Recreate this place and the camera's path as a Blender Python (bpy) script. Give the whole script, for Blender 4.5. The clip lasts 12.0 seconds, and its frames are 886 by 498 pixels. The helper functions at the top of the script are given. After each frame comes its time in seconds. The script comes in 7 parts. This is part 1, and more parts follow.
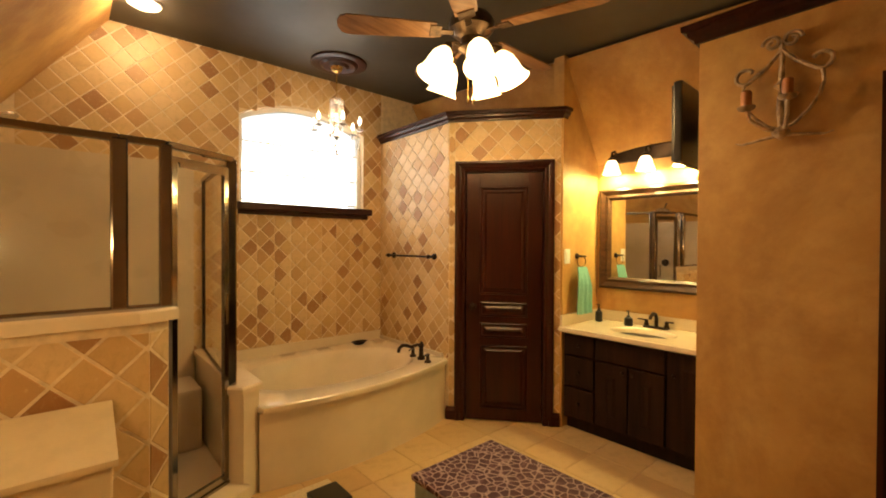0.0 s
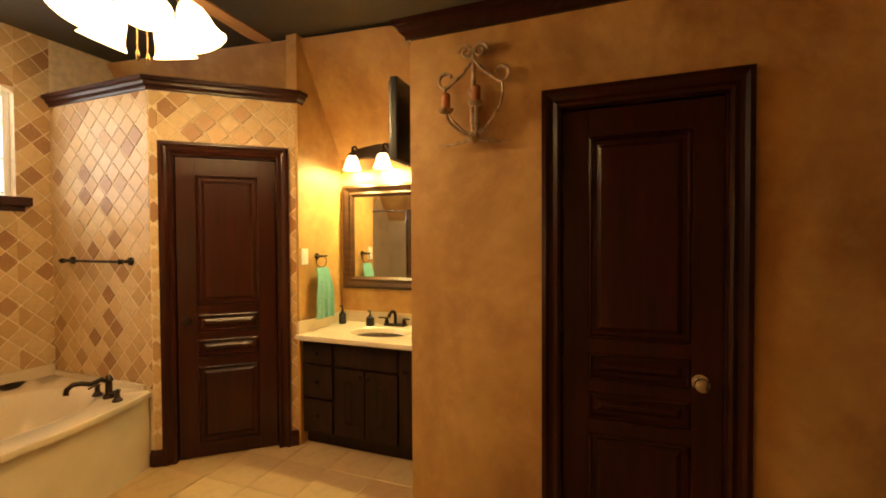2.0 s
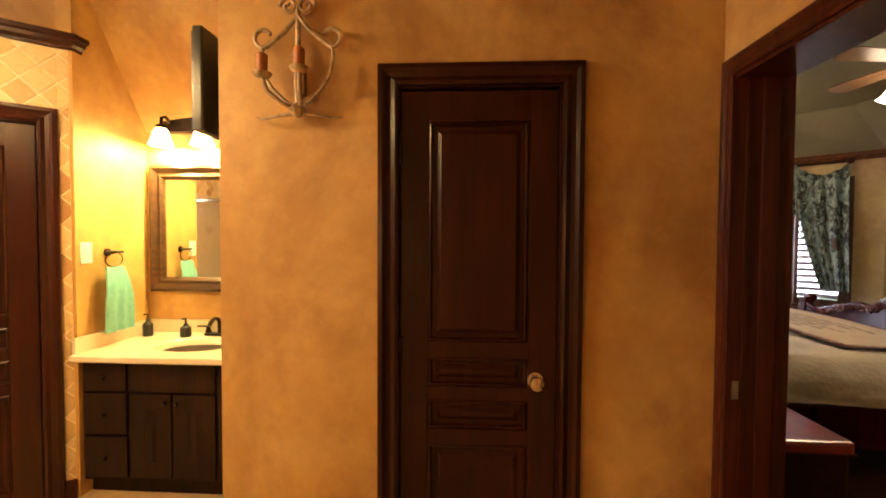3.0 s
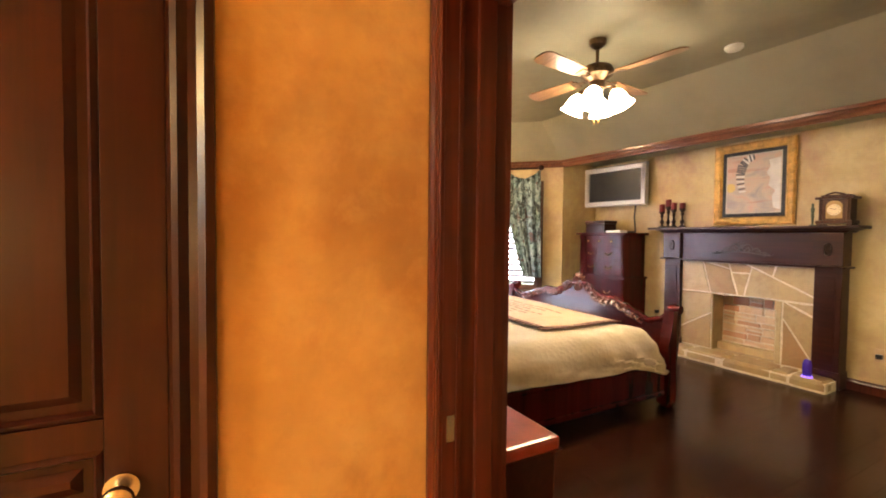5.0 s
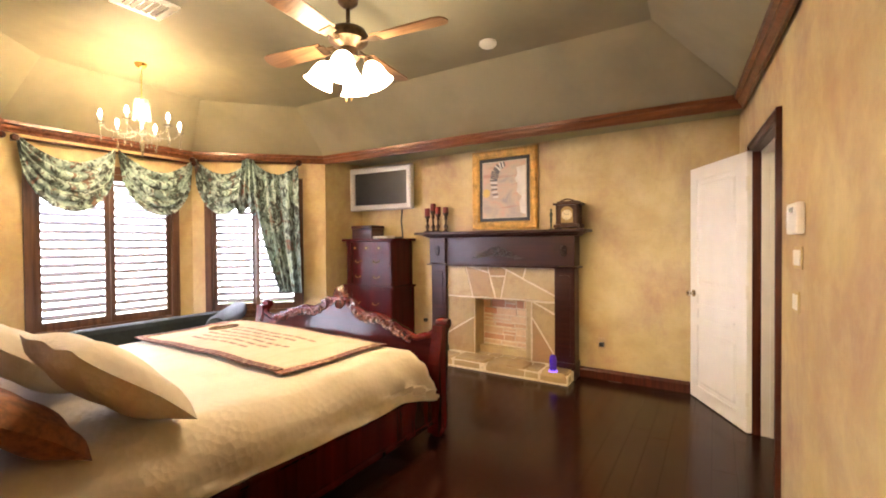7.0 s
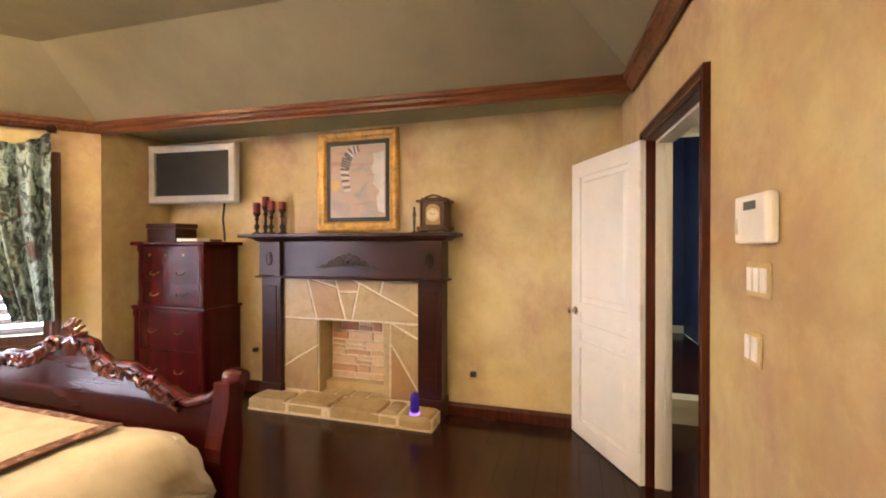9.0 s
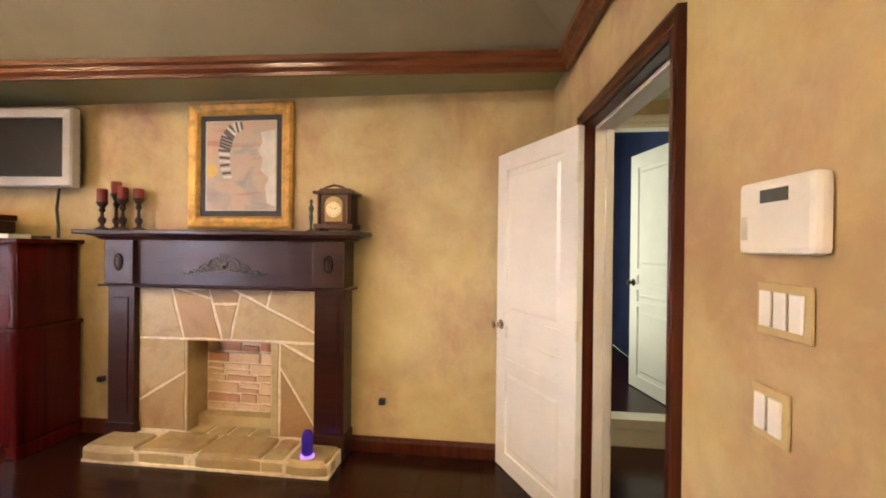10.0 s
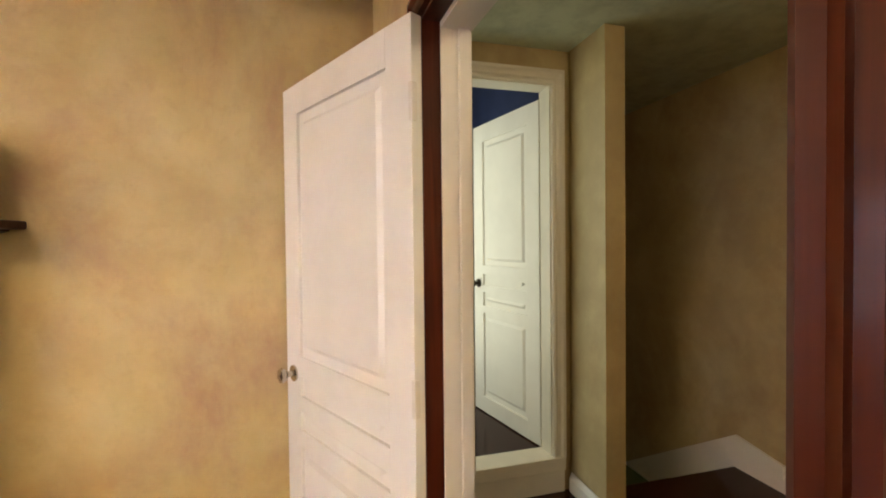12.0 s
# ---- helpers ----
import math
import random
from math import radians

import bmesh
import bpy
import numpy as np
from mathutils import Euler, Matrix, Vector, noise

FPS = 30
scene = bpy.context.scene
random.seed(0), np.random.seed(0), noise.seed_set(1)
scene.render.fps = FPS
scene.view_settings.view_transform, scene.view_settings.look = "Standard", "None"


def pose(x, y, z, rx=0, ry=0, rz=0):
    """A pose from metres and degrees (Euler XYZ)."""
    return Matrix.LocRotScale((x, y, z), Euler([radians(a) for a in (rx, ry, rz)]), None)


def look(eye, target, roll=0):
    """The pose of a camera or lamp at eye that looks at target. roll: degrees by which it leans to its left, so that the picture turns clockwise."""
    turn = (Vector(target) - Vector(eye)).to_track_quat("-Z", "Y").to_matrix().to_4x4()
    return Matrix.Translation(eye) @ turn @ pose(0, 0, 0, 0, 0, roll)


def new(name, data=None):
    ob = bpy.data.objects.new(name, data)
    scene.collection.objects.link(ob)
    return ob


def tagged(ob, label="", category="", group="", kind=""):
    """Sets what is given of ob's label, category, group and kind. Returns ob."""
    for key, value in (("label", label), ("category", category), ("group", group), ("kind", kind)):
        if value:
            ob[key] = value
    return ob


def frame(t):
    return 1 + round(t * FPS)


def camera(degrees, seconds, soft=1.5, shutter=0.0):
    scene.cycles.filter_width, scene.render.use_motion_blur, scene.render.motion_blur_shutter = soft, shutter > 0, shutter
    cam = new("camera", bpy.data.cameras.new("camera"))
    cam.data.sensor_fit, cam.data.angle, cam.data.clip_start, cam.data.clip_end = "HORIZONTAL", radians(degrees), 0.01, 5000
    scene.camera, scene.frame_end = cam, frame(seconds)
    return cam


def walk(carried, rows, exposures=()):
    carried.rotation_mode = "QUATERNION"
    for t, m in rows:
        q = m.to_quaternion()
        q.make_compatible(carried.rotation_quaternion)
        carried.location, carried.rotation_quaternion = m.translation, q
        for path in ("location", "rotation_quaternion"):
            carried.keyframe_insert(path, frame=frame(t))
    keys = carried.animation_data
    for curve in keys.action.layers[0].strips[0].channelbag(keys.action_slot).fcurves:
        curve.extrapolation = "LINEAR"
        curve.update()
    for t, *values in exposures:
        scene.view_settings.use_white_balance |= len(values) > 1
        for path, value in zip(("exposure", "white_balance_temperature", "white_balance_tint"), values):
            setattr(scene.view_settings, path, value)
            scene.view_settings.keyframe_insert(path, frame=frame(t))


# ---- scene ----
cam = camera(92.2, 12.0, soft=1.9)
PATH = [
    (0, (0.752, 0.479, 1.434), (2.068, 1.985, 1.413), 0.3),
    (0.5, (0.842, 0.47, 1.436), (2.315, 1.824, 1.416), -0.1),
    (1, (0.942, 0.443, 1.446), (2.562, 1.616, 1.426), -0.4),
    (1.5, (1.062, 0.402, 1.46), (2.817, 1.36, 1.429), -0.4),
    (2, (1.189, 0.352, 1.457), (3.06, 1.058, 1.417), -0.3),
    (2.5, (1.304, 0.316, 1.455), (3.259, 0.734, 1.407), -0.0),
    (3, (1.46, 0.265, 1.449), (3.456, 0.373, 1.389), 0.3),
    (3.5, (1.623, 0.204, 1.442), (3.613, 0.008, 1.38), 0.3),
    (5.5, (2.249, -0.335, 1.393), (3.857, -1.525, 1.327), 0.6),
    (6, (2.39, -0.504, 1.404), (3.797, -1.923, 1.342), 0.4),
    (6.5, (2.492, -0.704, 1.392), (3.718, -2.284, 1.348), -0.1),
    (8.5, (2.782, -1.632, 1.402), (3.503, -3.497, 1.391), -0.2),
    (9, (2.788, -1.937, 1.409), (3.362, -3.853, 1.398), -0.0),
    (9.5, (2.789, -2.2, 1.413), (3.194, -4.159, 1.406), 0.1),
    (10, (2.805, -2.503, 1.425), (3.041, -4.489, 1.417), 0.6),
    (10.5, (2.781, -2.789, 1.417), (2.858, -4.787, 1.412), 0.6),
    (11, (2.738, -3.073, 1.429), (2.622, -5.069, 1.41), 0.3),
    (11.5, (2.683, -3.309, 1.439), (2.36, -5.282, 1.407), -0.2),
    (12, (2.611, -3.551, 1.435), (2.096, -5.484, 1.399), -0.6),
]
walk(cam, [(t, look(eye, target, roll)) for t, eye, target, roll in PATH],
     [(0.0, -0.45), (1.5, -0.42), (2.0, -0.30), (2.5, 0.20), (3.0, 0.60), (3.7, 0.98), (5.3, 2.42), (6.0, 2.58), (6.5, 2.48), (8.5, 2.22), (10.0, 2.22), (12.0, 2.05)])

# ---- light and exposure ----
world = bpy.data.worlds.new("sky")
scene.world = world
world.use_nodes = True
_sky = world.node_tree.nodes.new("ShaderNodeTexSky")
_sky.sky_type, _sky.sun_disc = "NISHITA", False
_sky.sun_elevation, _sky.sun_rotation = radians(54), radians(214)
world.node_tree.links.new(_sky.outputs[0], world.node_tree.nodes["Background"].inputs[0])
world.node_tree.nodes["Background"].inputs[1].default_value = 0.15


def lamp(name, kind, place, watts, colour, size=0.05, target=None):
    data = bpy.data.lights.new(name, kind)
    data.energy, data.color = watts, colour
    ob = new(name, data)
    if kind == "AREA":
        data.shape, data.size, data.size_y = "RECTANGLE", size[0], size[1]
        ob.matrix_world = look(place, target)
    elif kind == "SUN":
        data.angle = radians(0.6)
        ob.matrix_world = look(place, target)
    else:
        data.shadow_soft_size = size
        ob.location = place
    return ob


WARM, AMBER, DAY = (1.0, 0.68, 0.36), (1.0, 0.635, 0.26), (1.0, 0.95, 0.88)
COOL = (0.80, 0.76, 1.0)
lamp("sun", "SUN", (-4.0, -6.0, 10.0), 3.0, (1.0, 0.95, 0.86), target=(3.0, 0.0, 0.0))
# daylight through the real openings
lamp("window_daylight", "AREA", (2.32, 4.22, 2.15), 18, DAY, (1.0, 0.75), (2.32, 0.0, 1.3))
lamp("window_daylight", "AREA", (7.48, -4.28, 1.4), 21, COOL, (1.0, 1.4), (5.0, -1.9, 1.1))
lamp("window_daylight", "AREA", (8.05, -2.79, 1.4), 18, COOL, (1.2, 1.4), (4.0, -2.79, 1.1))
lamp("window_daylight", "AREA", (7.48, -1.30, 1.4), 41, COOL, (1.0, 1.4), (4.5, -4.2, 1.1))


# ---- materials ----
def lin(c):
    return (*c, 1.0)


class Mat:
    """A node material with a small vocabulary."""

    def __init__(self, name, colour, rough=0.6, metal=0.0, coat=0.0):
        self.m = bpy.data.materials.new(name)
        self.m.use_nodes = True
        self.t = self.m.node_tree
        self.b = self.t.nodes["Principled BSDF"]
        self.b.inputs["Base Color"].default_value = lin(colour)
        self.b.inputs["Roughness"].default_value = rough
        self.b.inputs["Metallic"].default_value = metal
        self.b.inputs["Coat Weight"].default_value = coat
        self.b.inputs["Coat Roughness"].default_value = 0.12
        self.co = self.t.nodes.new("ShaderNodeTexCoord").outputs["Object"]
        self.colour = None
        self.base = colour
        self.bumps = None

    def scaled(self, s):
        n = self.t.nodes.new("ShaderNodeMapping")
        n.inputs["Scale"].default_value = s if isinstance(s, tuple) else (s, s, s)
        self.t.links.new(self.co, n.inputs[0])
        return n.outputs[0]

    def noise(self, scale, detail=4.0, rough=0.6, distort=0.0):
        n = self.t.nodes.new("ShaderNodeTexNoise")
        n.inputs["Scale"].default_value, n.inputs["Detail"].default_value = 1.0, detail
        n.inputs["Roughness"].default_value, n.inputs["Distortion"].default_value = rough, distort
        self.t.links.new(self.scaled(scale), n.inputs["Vector"])
        return n.outputs["Fac"]

    def voronoi(self, scale, feature="F1"):
        n = self.t.nodes.new("ShaderNodeTexVoronoi")
        n.feature = feature
        n.inputs["Scale"].default_value = 1.0
        self.t.links.new(self.scaled(scale), n.inputs["Vector"])
        return n.outputs["Distance"]

    def random(self):
        return self.t.nodes.new("ShaderNodeObjectInfo").outputs["Random"]

    def island(self):
        return self.t.nodes.new("ShaderNodeNewGeometry").outputs["Random Per Island"]

    def ramp(self, fac, stops):
        n = self.t.nodes.new("ShaderNodeValToRGB")
        e = n.color_ramp.elements
        while len(e) < len(stops):
            e.new(0.5)
        for el, (p, c) in zip(e, stops):
            el.position, el.color = p, lin(c) if isinstance(c, tuple) else (c, c, c, 1)
        self.t.links.new(fac, n.inputs[0])
        return n.outputs[0]

    def mix(self, over, fac=1.0, mode="MIX"):
        """Lay a colour output over what there is."""
        n = self.t.nodes.new("ShaderNodeMix")
        n.data_type, n.blend_type = "RGBA", mode
        if self.colour is None:
            n.inputs[6].default_value = lin(self.base)
        else:
            self.t.links.new(self.colour, n.inputs[6])
        if isinstance(over, tuple):
            n.inputs[7].default_value = lin(over)
        else:
            self.t.links.new(over, n.inputs[7])
        if isinstance(fac, (int, float)):
            n.inputs[0].default_value = fac
        else:
            self.t.links.new(fac, n.inputs[0])
        self.colour = n.outputs[2]
        self.t.links.new(self.colour, self.b.inputs["Base Color"])
        return self

    def bump(self, height, strength=0.2, distance=0.01):
        n = self.t.nodes.new("ShaderNodeBump")
        n.inputs["Strength"].default_value, n.inputs["Distance"].default_value = strength, distance
        self.t.links.new(height, n.inputs["Height"])
        if self.bumps:
            self.t.links.new(self.bumps, n.inputs["Normal"])
        self.bumps = n.outputs[0]
        self.t.links.new(self.bumps, self.b.inputs["Normal"])
        return self

    def gloss(self, fac, lo, hi):
        n = self.t.nodes.new("ShaderNodeMapRange")
        n.inputs["To Min"].default_value, n.inputs["To Max"].default_value = lo, hi
        self.t.links.new(fac, n.inputs["Value"])
        self.t.links.new(n.outputs[0], self.b.inputs["Roughness"])
        return self

    def glow(self, colour, strength):
        self.b.inputs["Emission Color"].default_value = lin(colour)
        self.b.inputs["Emission Strength"].default_value = strength
        return self


def plaster(name, light, mid, dark, vein):
    """Rag-rolled faux finish: broad clouds, hand-sized blotches, smoky drifts and a fine sponged mottle."""
    m = Mat(name, mid, 0.55)
    m.mix(m.ramp(m.noise(1.15, 6, 0.58, 0.25), [(0.34, dark), (0.50, mid), (0.66, light)]))
    m.mix(vein, m.ramp(m.noise((1.7, 1.7, 1.2), 7, 0.66, 0.35), [(0.46, 0.0), (0.70, 0.85)]))
    m.mix(light, m.ramp(m.noise(4.6, 6, 0.68, 0.2), [(0.48, 0.0), (0.74, 0.55)]))
    m.mix(dark, m.ramp(m.noise(13.0, 5, 0.7, 0.3), [(0.55, 0.0), (0.78, 0.42)]))
    m.bump(m.noise(22, 5), 0.10, 0.004).bump(m.noise(160, 2), 0.05, 0.001)
    return m.gloss(m.noise(6, 3), 0.42, 0.66).m


def wood(name, dark, light, rough=0.32, coat=0.25, along="z", grain=1.0, spec=0.28):
    m = Mat(name, dark, rough, coat=coat * 0.5)
    m.b.inputs["Specular IOR Level"].default_value = spec
    s = {"x": (1.2, 26, 26), "y": (26, 1.2, 26), "z": (26, 26, 1.2)}[along]
    s = tuple(v * grain for v in s)
    m.mix(m.ramp(m.noise(s, 5, 0.6, 0.6), [(0.32, dark), (0.68, light)]))
    m.mix(dark, m.ramp(m.noise(2.0, 3), [(0.4, 0.0), (0.75, 0.5)]))
    return m.gloss(m.noise(5, 2), rough * 0.9, rough * 1.15).m


def plain(name, colour, rough=0.5, metal=0.0, coat=0.0, vary=0.12, scale=9.0, relief=0.04):
    m = Mat(name, colour, rough, metal, coat)
    m.mix(tuple(c * (1 - 2 * vary) for c in colour), m.ramp(m.noise(scale, 4), [(0.42, 0.0), (0.7, 1.0)]))
    m.bump(m.noise(scale * 9, 3), relief, 0.002)
    return m.gloss(m.noise(scale * 1.7, 3), rough * 0.82, min(1.0, rough * 1.2)).m


BATH_WALL = plaster("ochre_faux_plaster", (0.68, 0.43, 0.15), (0.55, 0.32, 0.098), (0.40, 0.205, 0.058), (0.30, 0.135, 0.040))
BED_WALL = plaster("golden_faux_plaster", (0.64, 0.53, 0.27), (0.54, 0.42, 0.19), (0.42, 0.29, 0.13), (0.38, 0.22, 0.15))
HALL_WALL = plaster("tan_faux_plaster", (0.50, 0.40, 0.20), (0.42, 0.32, 0.15), (0.34, 0.26, 0.12), (0.32, 0.22, 0.10))
BATH_CEIL = plain("dark_olive_ceiling_paint", (0.060, 0.050, 0.034), 0.55, vary=0.15, scale=1.5)
BED_CEIL = plain("olive_grey_ceiling_paint", (0.25, 0.225, 0.15), 0.7, vary=0.12, scale=1.2)
SOFFIT = plain("olive_green_soffit_paint", (0.30, 0.29, 0.15), 0.6, vary=0.1, scale=1.5)
HALL_CEIL = plain("pale_green_ceiling_paint", (0.52, 0.56, 0.42), 0.7)
BLUE = plain("navy_blue_paint", (0.035, 0.05, 0.14), 0.5, vary=0.2, scale=2)
WHITE = plain("white_satin_paint", (0.87, 0.855, 0.81), 0.38, vary=0.03, scale=4, relief=0.03)
WHITE_TRIM = plain("white_trim_paint", (0.76, 0.72, 0.62), 0.35, vary=0.04, scale=5)
PLASTIC = plain("ivory_plastic", (0.78, 0.75, 0.68), 0.38, vary=0.03, scale=14)
DOORWOOD = wood("dark_walnut_stain", (0.017, 0.0030, 0.0015), (0.044, 0.0080, 0.0036), 0.31, 0.0, "z", 1.0, 0.27)
TRIMWOOD = wood("mahogany_trim", (0.032, 0.0055, 0.0025), (0.088, 0.018, 0.007), 0.32, 0.2, "z", 1.0, 0.2)
CROWNWOOD = wood("mahogany_moulding", (0.075, 0.022, 0.010), (0.20, 0.070, 0.030), 0.30, 0.3, "x")
MANTELWOOD = wood("dark_mahogany", (0.020, 0.0048, 0.0026), (0.048, 0.012, 0.006), 0.30, 0.1, "x", 1.0, 0.34)
CHERRY = wood("polished_cherry", (0.030, 0.0016, 0.0018), (0.080, 0.0060, 0.0052), 0.24, 0.0, "z", 0.4, 0.26)
CABWOOD = wood("espresso_cabinet_wood", (0.011, 0.0045, 0.003), (0.028, 0.011, 0.006), 0.42, 0.0, "z", 1.0, 0.15)
BRONZE = plain("oil_rubbed_bronze", (0.045, 0.030, 0.022), 0.35, 0.85, vary=0.25, scale=20)
CHROME = plain("polished_chrome", (0.30, 0.265, 0.225), 0.12, 1.0, vary=0.06, scale=12, relief=0.01)
NICKEL = plain("satin_nickel", (0.62, 0.56, 0.47), 0.25, 1.0, vary=0.08, scale=20, relief=0.01)
BRASS = plain("aged_brass", (0.55, 0.36, 0.12), 0.28, 1.0, vary=0.2, scale=20)
MARBLE = plain("cream_cultured_marble", (0.74, 0.63, 0.46), 0.16, coat=0.35, vary=0.06, scale=3, relief=0.01)
PANEL = plain("beige_shower_panel", (0.66, 0.56, 0.42), 0.28, coat=0.2, vary=0.06, scale=2, relief=0.01)
GROUT = plain("cream_grout", (0.82, 0.68, 0.46), 0.85, vary=0.12, scale=18, relief=0.15)
MORTAR = plain("pale_mortar", (0.80, 0.71, 0.52), 0.9, vary=0.12, scale=25, relief=0.3)
BLACK = plain("black_plastic", (0.012, 0.012, 0.013), 0.3, vary=0.1)


def stone_tile(name, pale, warm, brown, joined=False, stain=None):
    m = Mat(name, warm, 0.5)
    m.mix(m.ramp(m.island() if joined else m.random(), [(0.0, pale), (0.40, tuple((a + b) / 2 for a, b in zip(pale, warm))), (0.68, warm), (0.84, tuple((a + b) / 2 for a, b in zip(warm, brown))), (0.97, brown)]))
    m.mix(tuple(c * 0.72 for c in warm), m.ramp(m.noise(14, 5, 0.7, 0.8), [(0.48, 0.0), (0.75, 0.6)]))
    m.mix(pale, m.ramp(m.noise(40, 4), [(0.58, 0.0), (0.75, 0.5)]))
    if stain:
        m.mix(stain, m.ramp(m.noise(3.4, 6, 0.66, 0.6), [(0.50, 0.0), (0.68, 0.75)]))
        m.bump(m.noise(11, 5, 0.6), 0.5, 0.012)
    m.bump(m.noise(70, 5), 0.25, 0.003)
    return m.gloss(m.noise(20, 3), 0.35, 0.6).m


TILE = stone_tile("tumbled_travertine", (0.70, 0.52, 0.285), (0.60, 0.40, 0.18), (0.34, 0.17, 0.066))
TILE_ISLAND = stone_tile("tumbled_travertine_high", (0.70, 0.52, 0.285), (0.60, 0.40, 0.18), (0.34, 0.17, 0.066), True)
FLOORTILE = stone_tile("beige_floor_tile", (0.58, 0.40, 0.19), (0.52, 0.34, 0.155), (0.44, 0.27, 0.12))
FLAG = stone_tile("buff_sandstone", (0.50, 0.40, 0.215), (0.43, 0.32, 0.15), (0.38, 0.225, 0.095), stain=(0.30, 0.17, 0.072))
FIREBRICK = stone_tile("warm_firebox_stone", (0.72, 0.56, 0.36), (0.62, 0.41, 0.24), (0.52, 0.24, 0.13))

_f = Mat("dark_hardwood", (0.03, 0.01, 0.006), 0.2, coat=0.12)
_f.mix(_f.ramp(_f.noise((22, 1.0, 22), 5, 0.6, 0.5), [(0.3, (0.012, 0.0035, 0.002)), (0.7, (0.040, 0.011, 0.006))]))
_f.mix((0.065, 0.018, 0.009), _f.ramp(_f.random(), [(0.2, 0.0), (1.0, 0.22)]))
_f.bump(_f.noise((26, 1.5, 26), 4), 0.025, 0.002)
_f.b.inputs["Specular IOR Level"].default_value = 0.16
HARDWOOD = _f.gloss(_f.noise(3, 4), 0.20, 0.25).m

_g = Mat("window_glass", (1, 1, 1), 0.0)
_g.b.inputs["Transmission Weight"].default_value = 1.0
_g.b.inputs["IOR"].default_value = 1.45
GLASS = _g.m
_g = Mat("shower_glass", (0.93, 0.90, 0.82), 0.02)
_g.b.inputs["Transmission Weight"].default_value = 1.0
_g.b.inputs["IOR"].default_value = 1.1
SHOWERGLASS = _g.m
_g = Mat("mirror_silver", (0.92, 0.92, 0.90), 0.01, 1.0)
MIRROR = _g.m
SHADE = Mat("lit_frosted_shade", (0.95, 0.85, 0.65), 0.4).glow((1.0, 0.70, 0.32), 9.0).m
SHADE_BED = Mat("lit_white_glass_shade", (0.95, 0.9, 0.8), 0.4).glow((1.0, 0.82, 0.58), 9.5).m
BULB = Mat("lit_candle_bulb", (1, 0.9, 0.7), 0.3).glow((1.0, 0.80, 0.52), 22.0).m
_g = Mat("cut_crystal", (1, 0.98, 0.94), 0.03)
_g.b.inputs["Transmission Weight"].default_value = 0.85
_g.b.inputs["IOR"].default_value = 1.5
CRYSTAL = _g.m


# ---- mesh helpers ----
def part(name, bm, material, parent=None, label="", at=None, smooth=False):
    me = bpy.data.meshes.new(name)
    bmesh.ops.recalc_face_normals(bm, faces=bm.faces)
    if smooth:
        for f in bm.faces:
            f.smooth = True
    bm.to_mesh(me)
    bm.free()
    me.materials.append(material)
    if smooth:
        me.set_sharp_from_angle(angle=radians(40))
    ob = new(name, me)
    if parent is not None:
        ob.parent = parent
    if at is not None:
        ob.matrix_basis = at
    if label:
        ob["label"] = label
    return ob


def thing(name, m, label, category, group="", kind=""):
    ob = new(name)
    ob.empty_display_size = 0.1
    ob.matrix_basis = m if isinstance(m, Matrix) else Matrix.Translation(m)
    return tagged(ob, label, category, group, kind)


def bmx():
    return bmesh.new()


def box(bm, x0, y0, z0, x1, y1, z1, bevel=0.0, m=None):
    r = bmesh.ops.create_cube(bm, size=1.0)
    vs = r["verts"]
    mm = Matrix.Translation(((x0 + x1) / 2, (y0 + y1) / 2, (z0 + z1) / 2)) @ Matrix.Diagonal((abs(x1 - x0), abs(y1 - y0), abs(z1 - z0), 1))
    bmesh.ops.transform(bm, matrix=(m @ mm) if m is not None else mm, verts=vs)
    if bevel:
        es = list({e for v in vs for e in v.link_edges})
        bmesh.ops.bevel(bm, geom=es, offset=bevel, segments=2, affect="EDGES", profile=0.6)
    return bm


def lathe(bm, prof, seg=24, m=None):
    """prof: (radius, z) from one end to the other."""
    rings = []
    for r, z in prof:
        ring = []
        for i in range(seg):
            a = 2 * math.pi * i / seg
            p = Vector((max(r, 1e-4) * math.cos(a), max(r, 1e-4) * math.sin(a), z))
            ring.append(bm.verts.new(m @ p if m is not None else p))
        rings.append(ring)
    for a, b in zip(rings, rings[1:]):
        for i in range(seg):
            bm.faces.new((a[i], a[(i + 1) % seg], b[(i + 1) % seg], b[i]))
    bm.faces.new(rings[0])
    bm.faces.new(rings[-1])
    return bm


def tube(bm, pts, r, seg=8, taper=None):
    """A round bar along points."""
    pts = [Vector(p) for p in pts]
    rings = []
    for i, p in enumerate(pts):
        d = (pts[min(i + 1, len(pts) - 1)] - pts[max(i - 1, 0)]).normalized()
        u = d.orthogonal().normalized() if i == 0 else (rings[-1][1] - d * rings[-1][1].dot(d)).normalized()
        v = d.cross(u)
        rr = r if taper is None else r * (1 + (taper - 1) * i / (len(pts) - 1))
        rings.append(([bm.verts.new(p + rr * (u * math.cos(2 * math.pi * k / seg) + v * math.sin(2 * math.pi * k / seg))) for k in range(seg)], u))
    for (a, _), (b, _) in zip(rings, rings[1:]):
        for i in range(seg):
            bm.faces.new((a[i], a[(i + 1) % seg], b[(i + 1) % seg], b[i]))
    bm.faces.new(rings[0][0])
    bm.faces.new(rings[-1][0])
    return bm


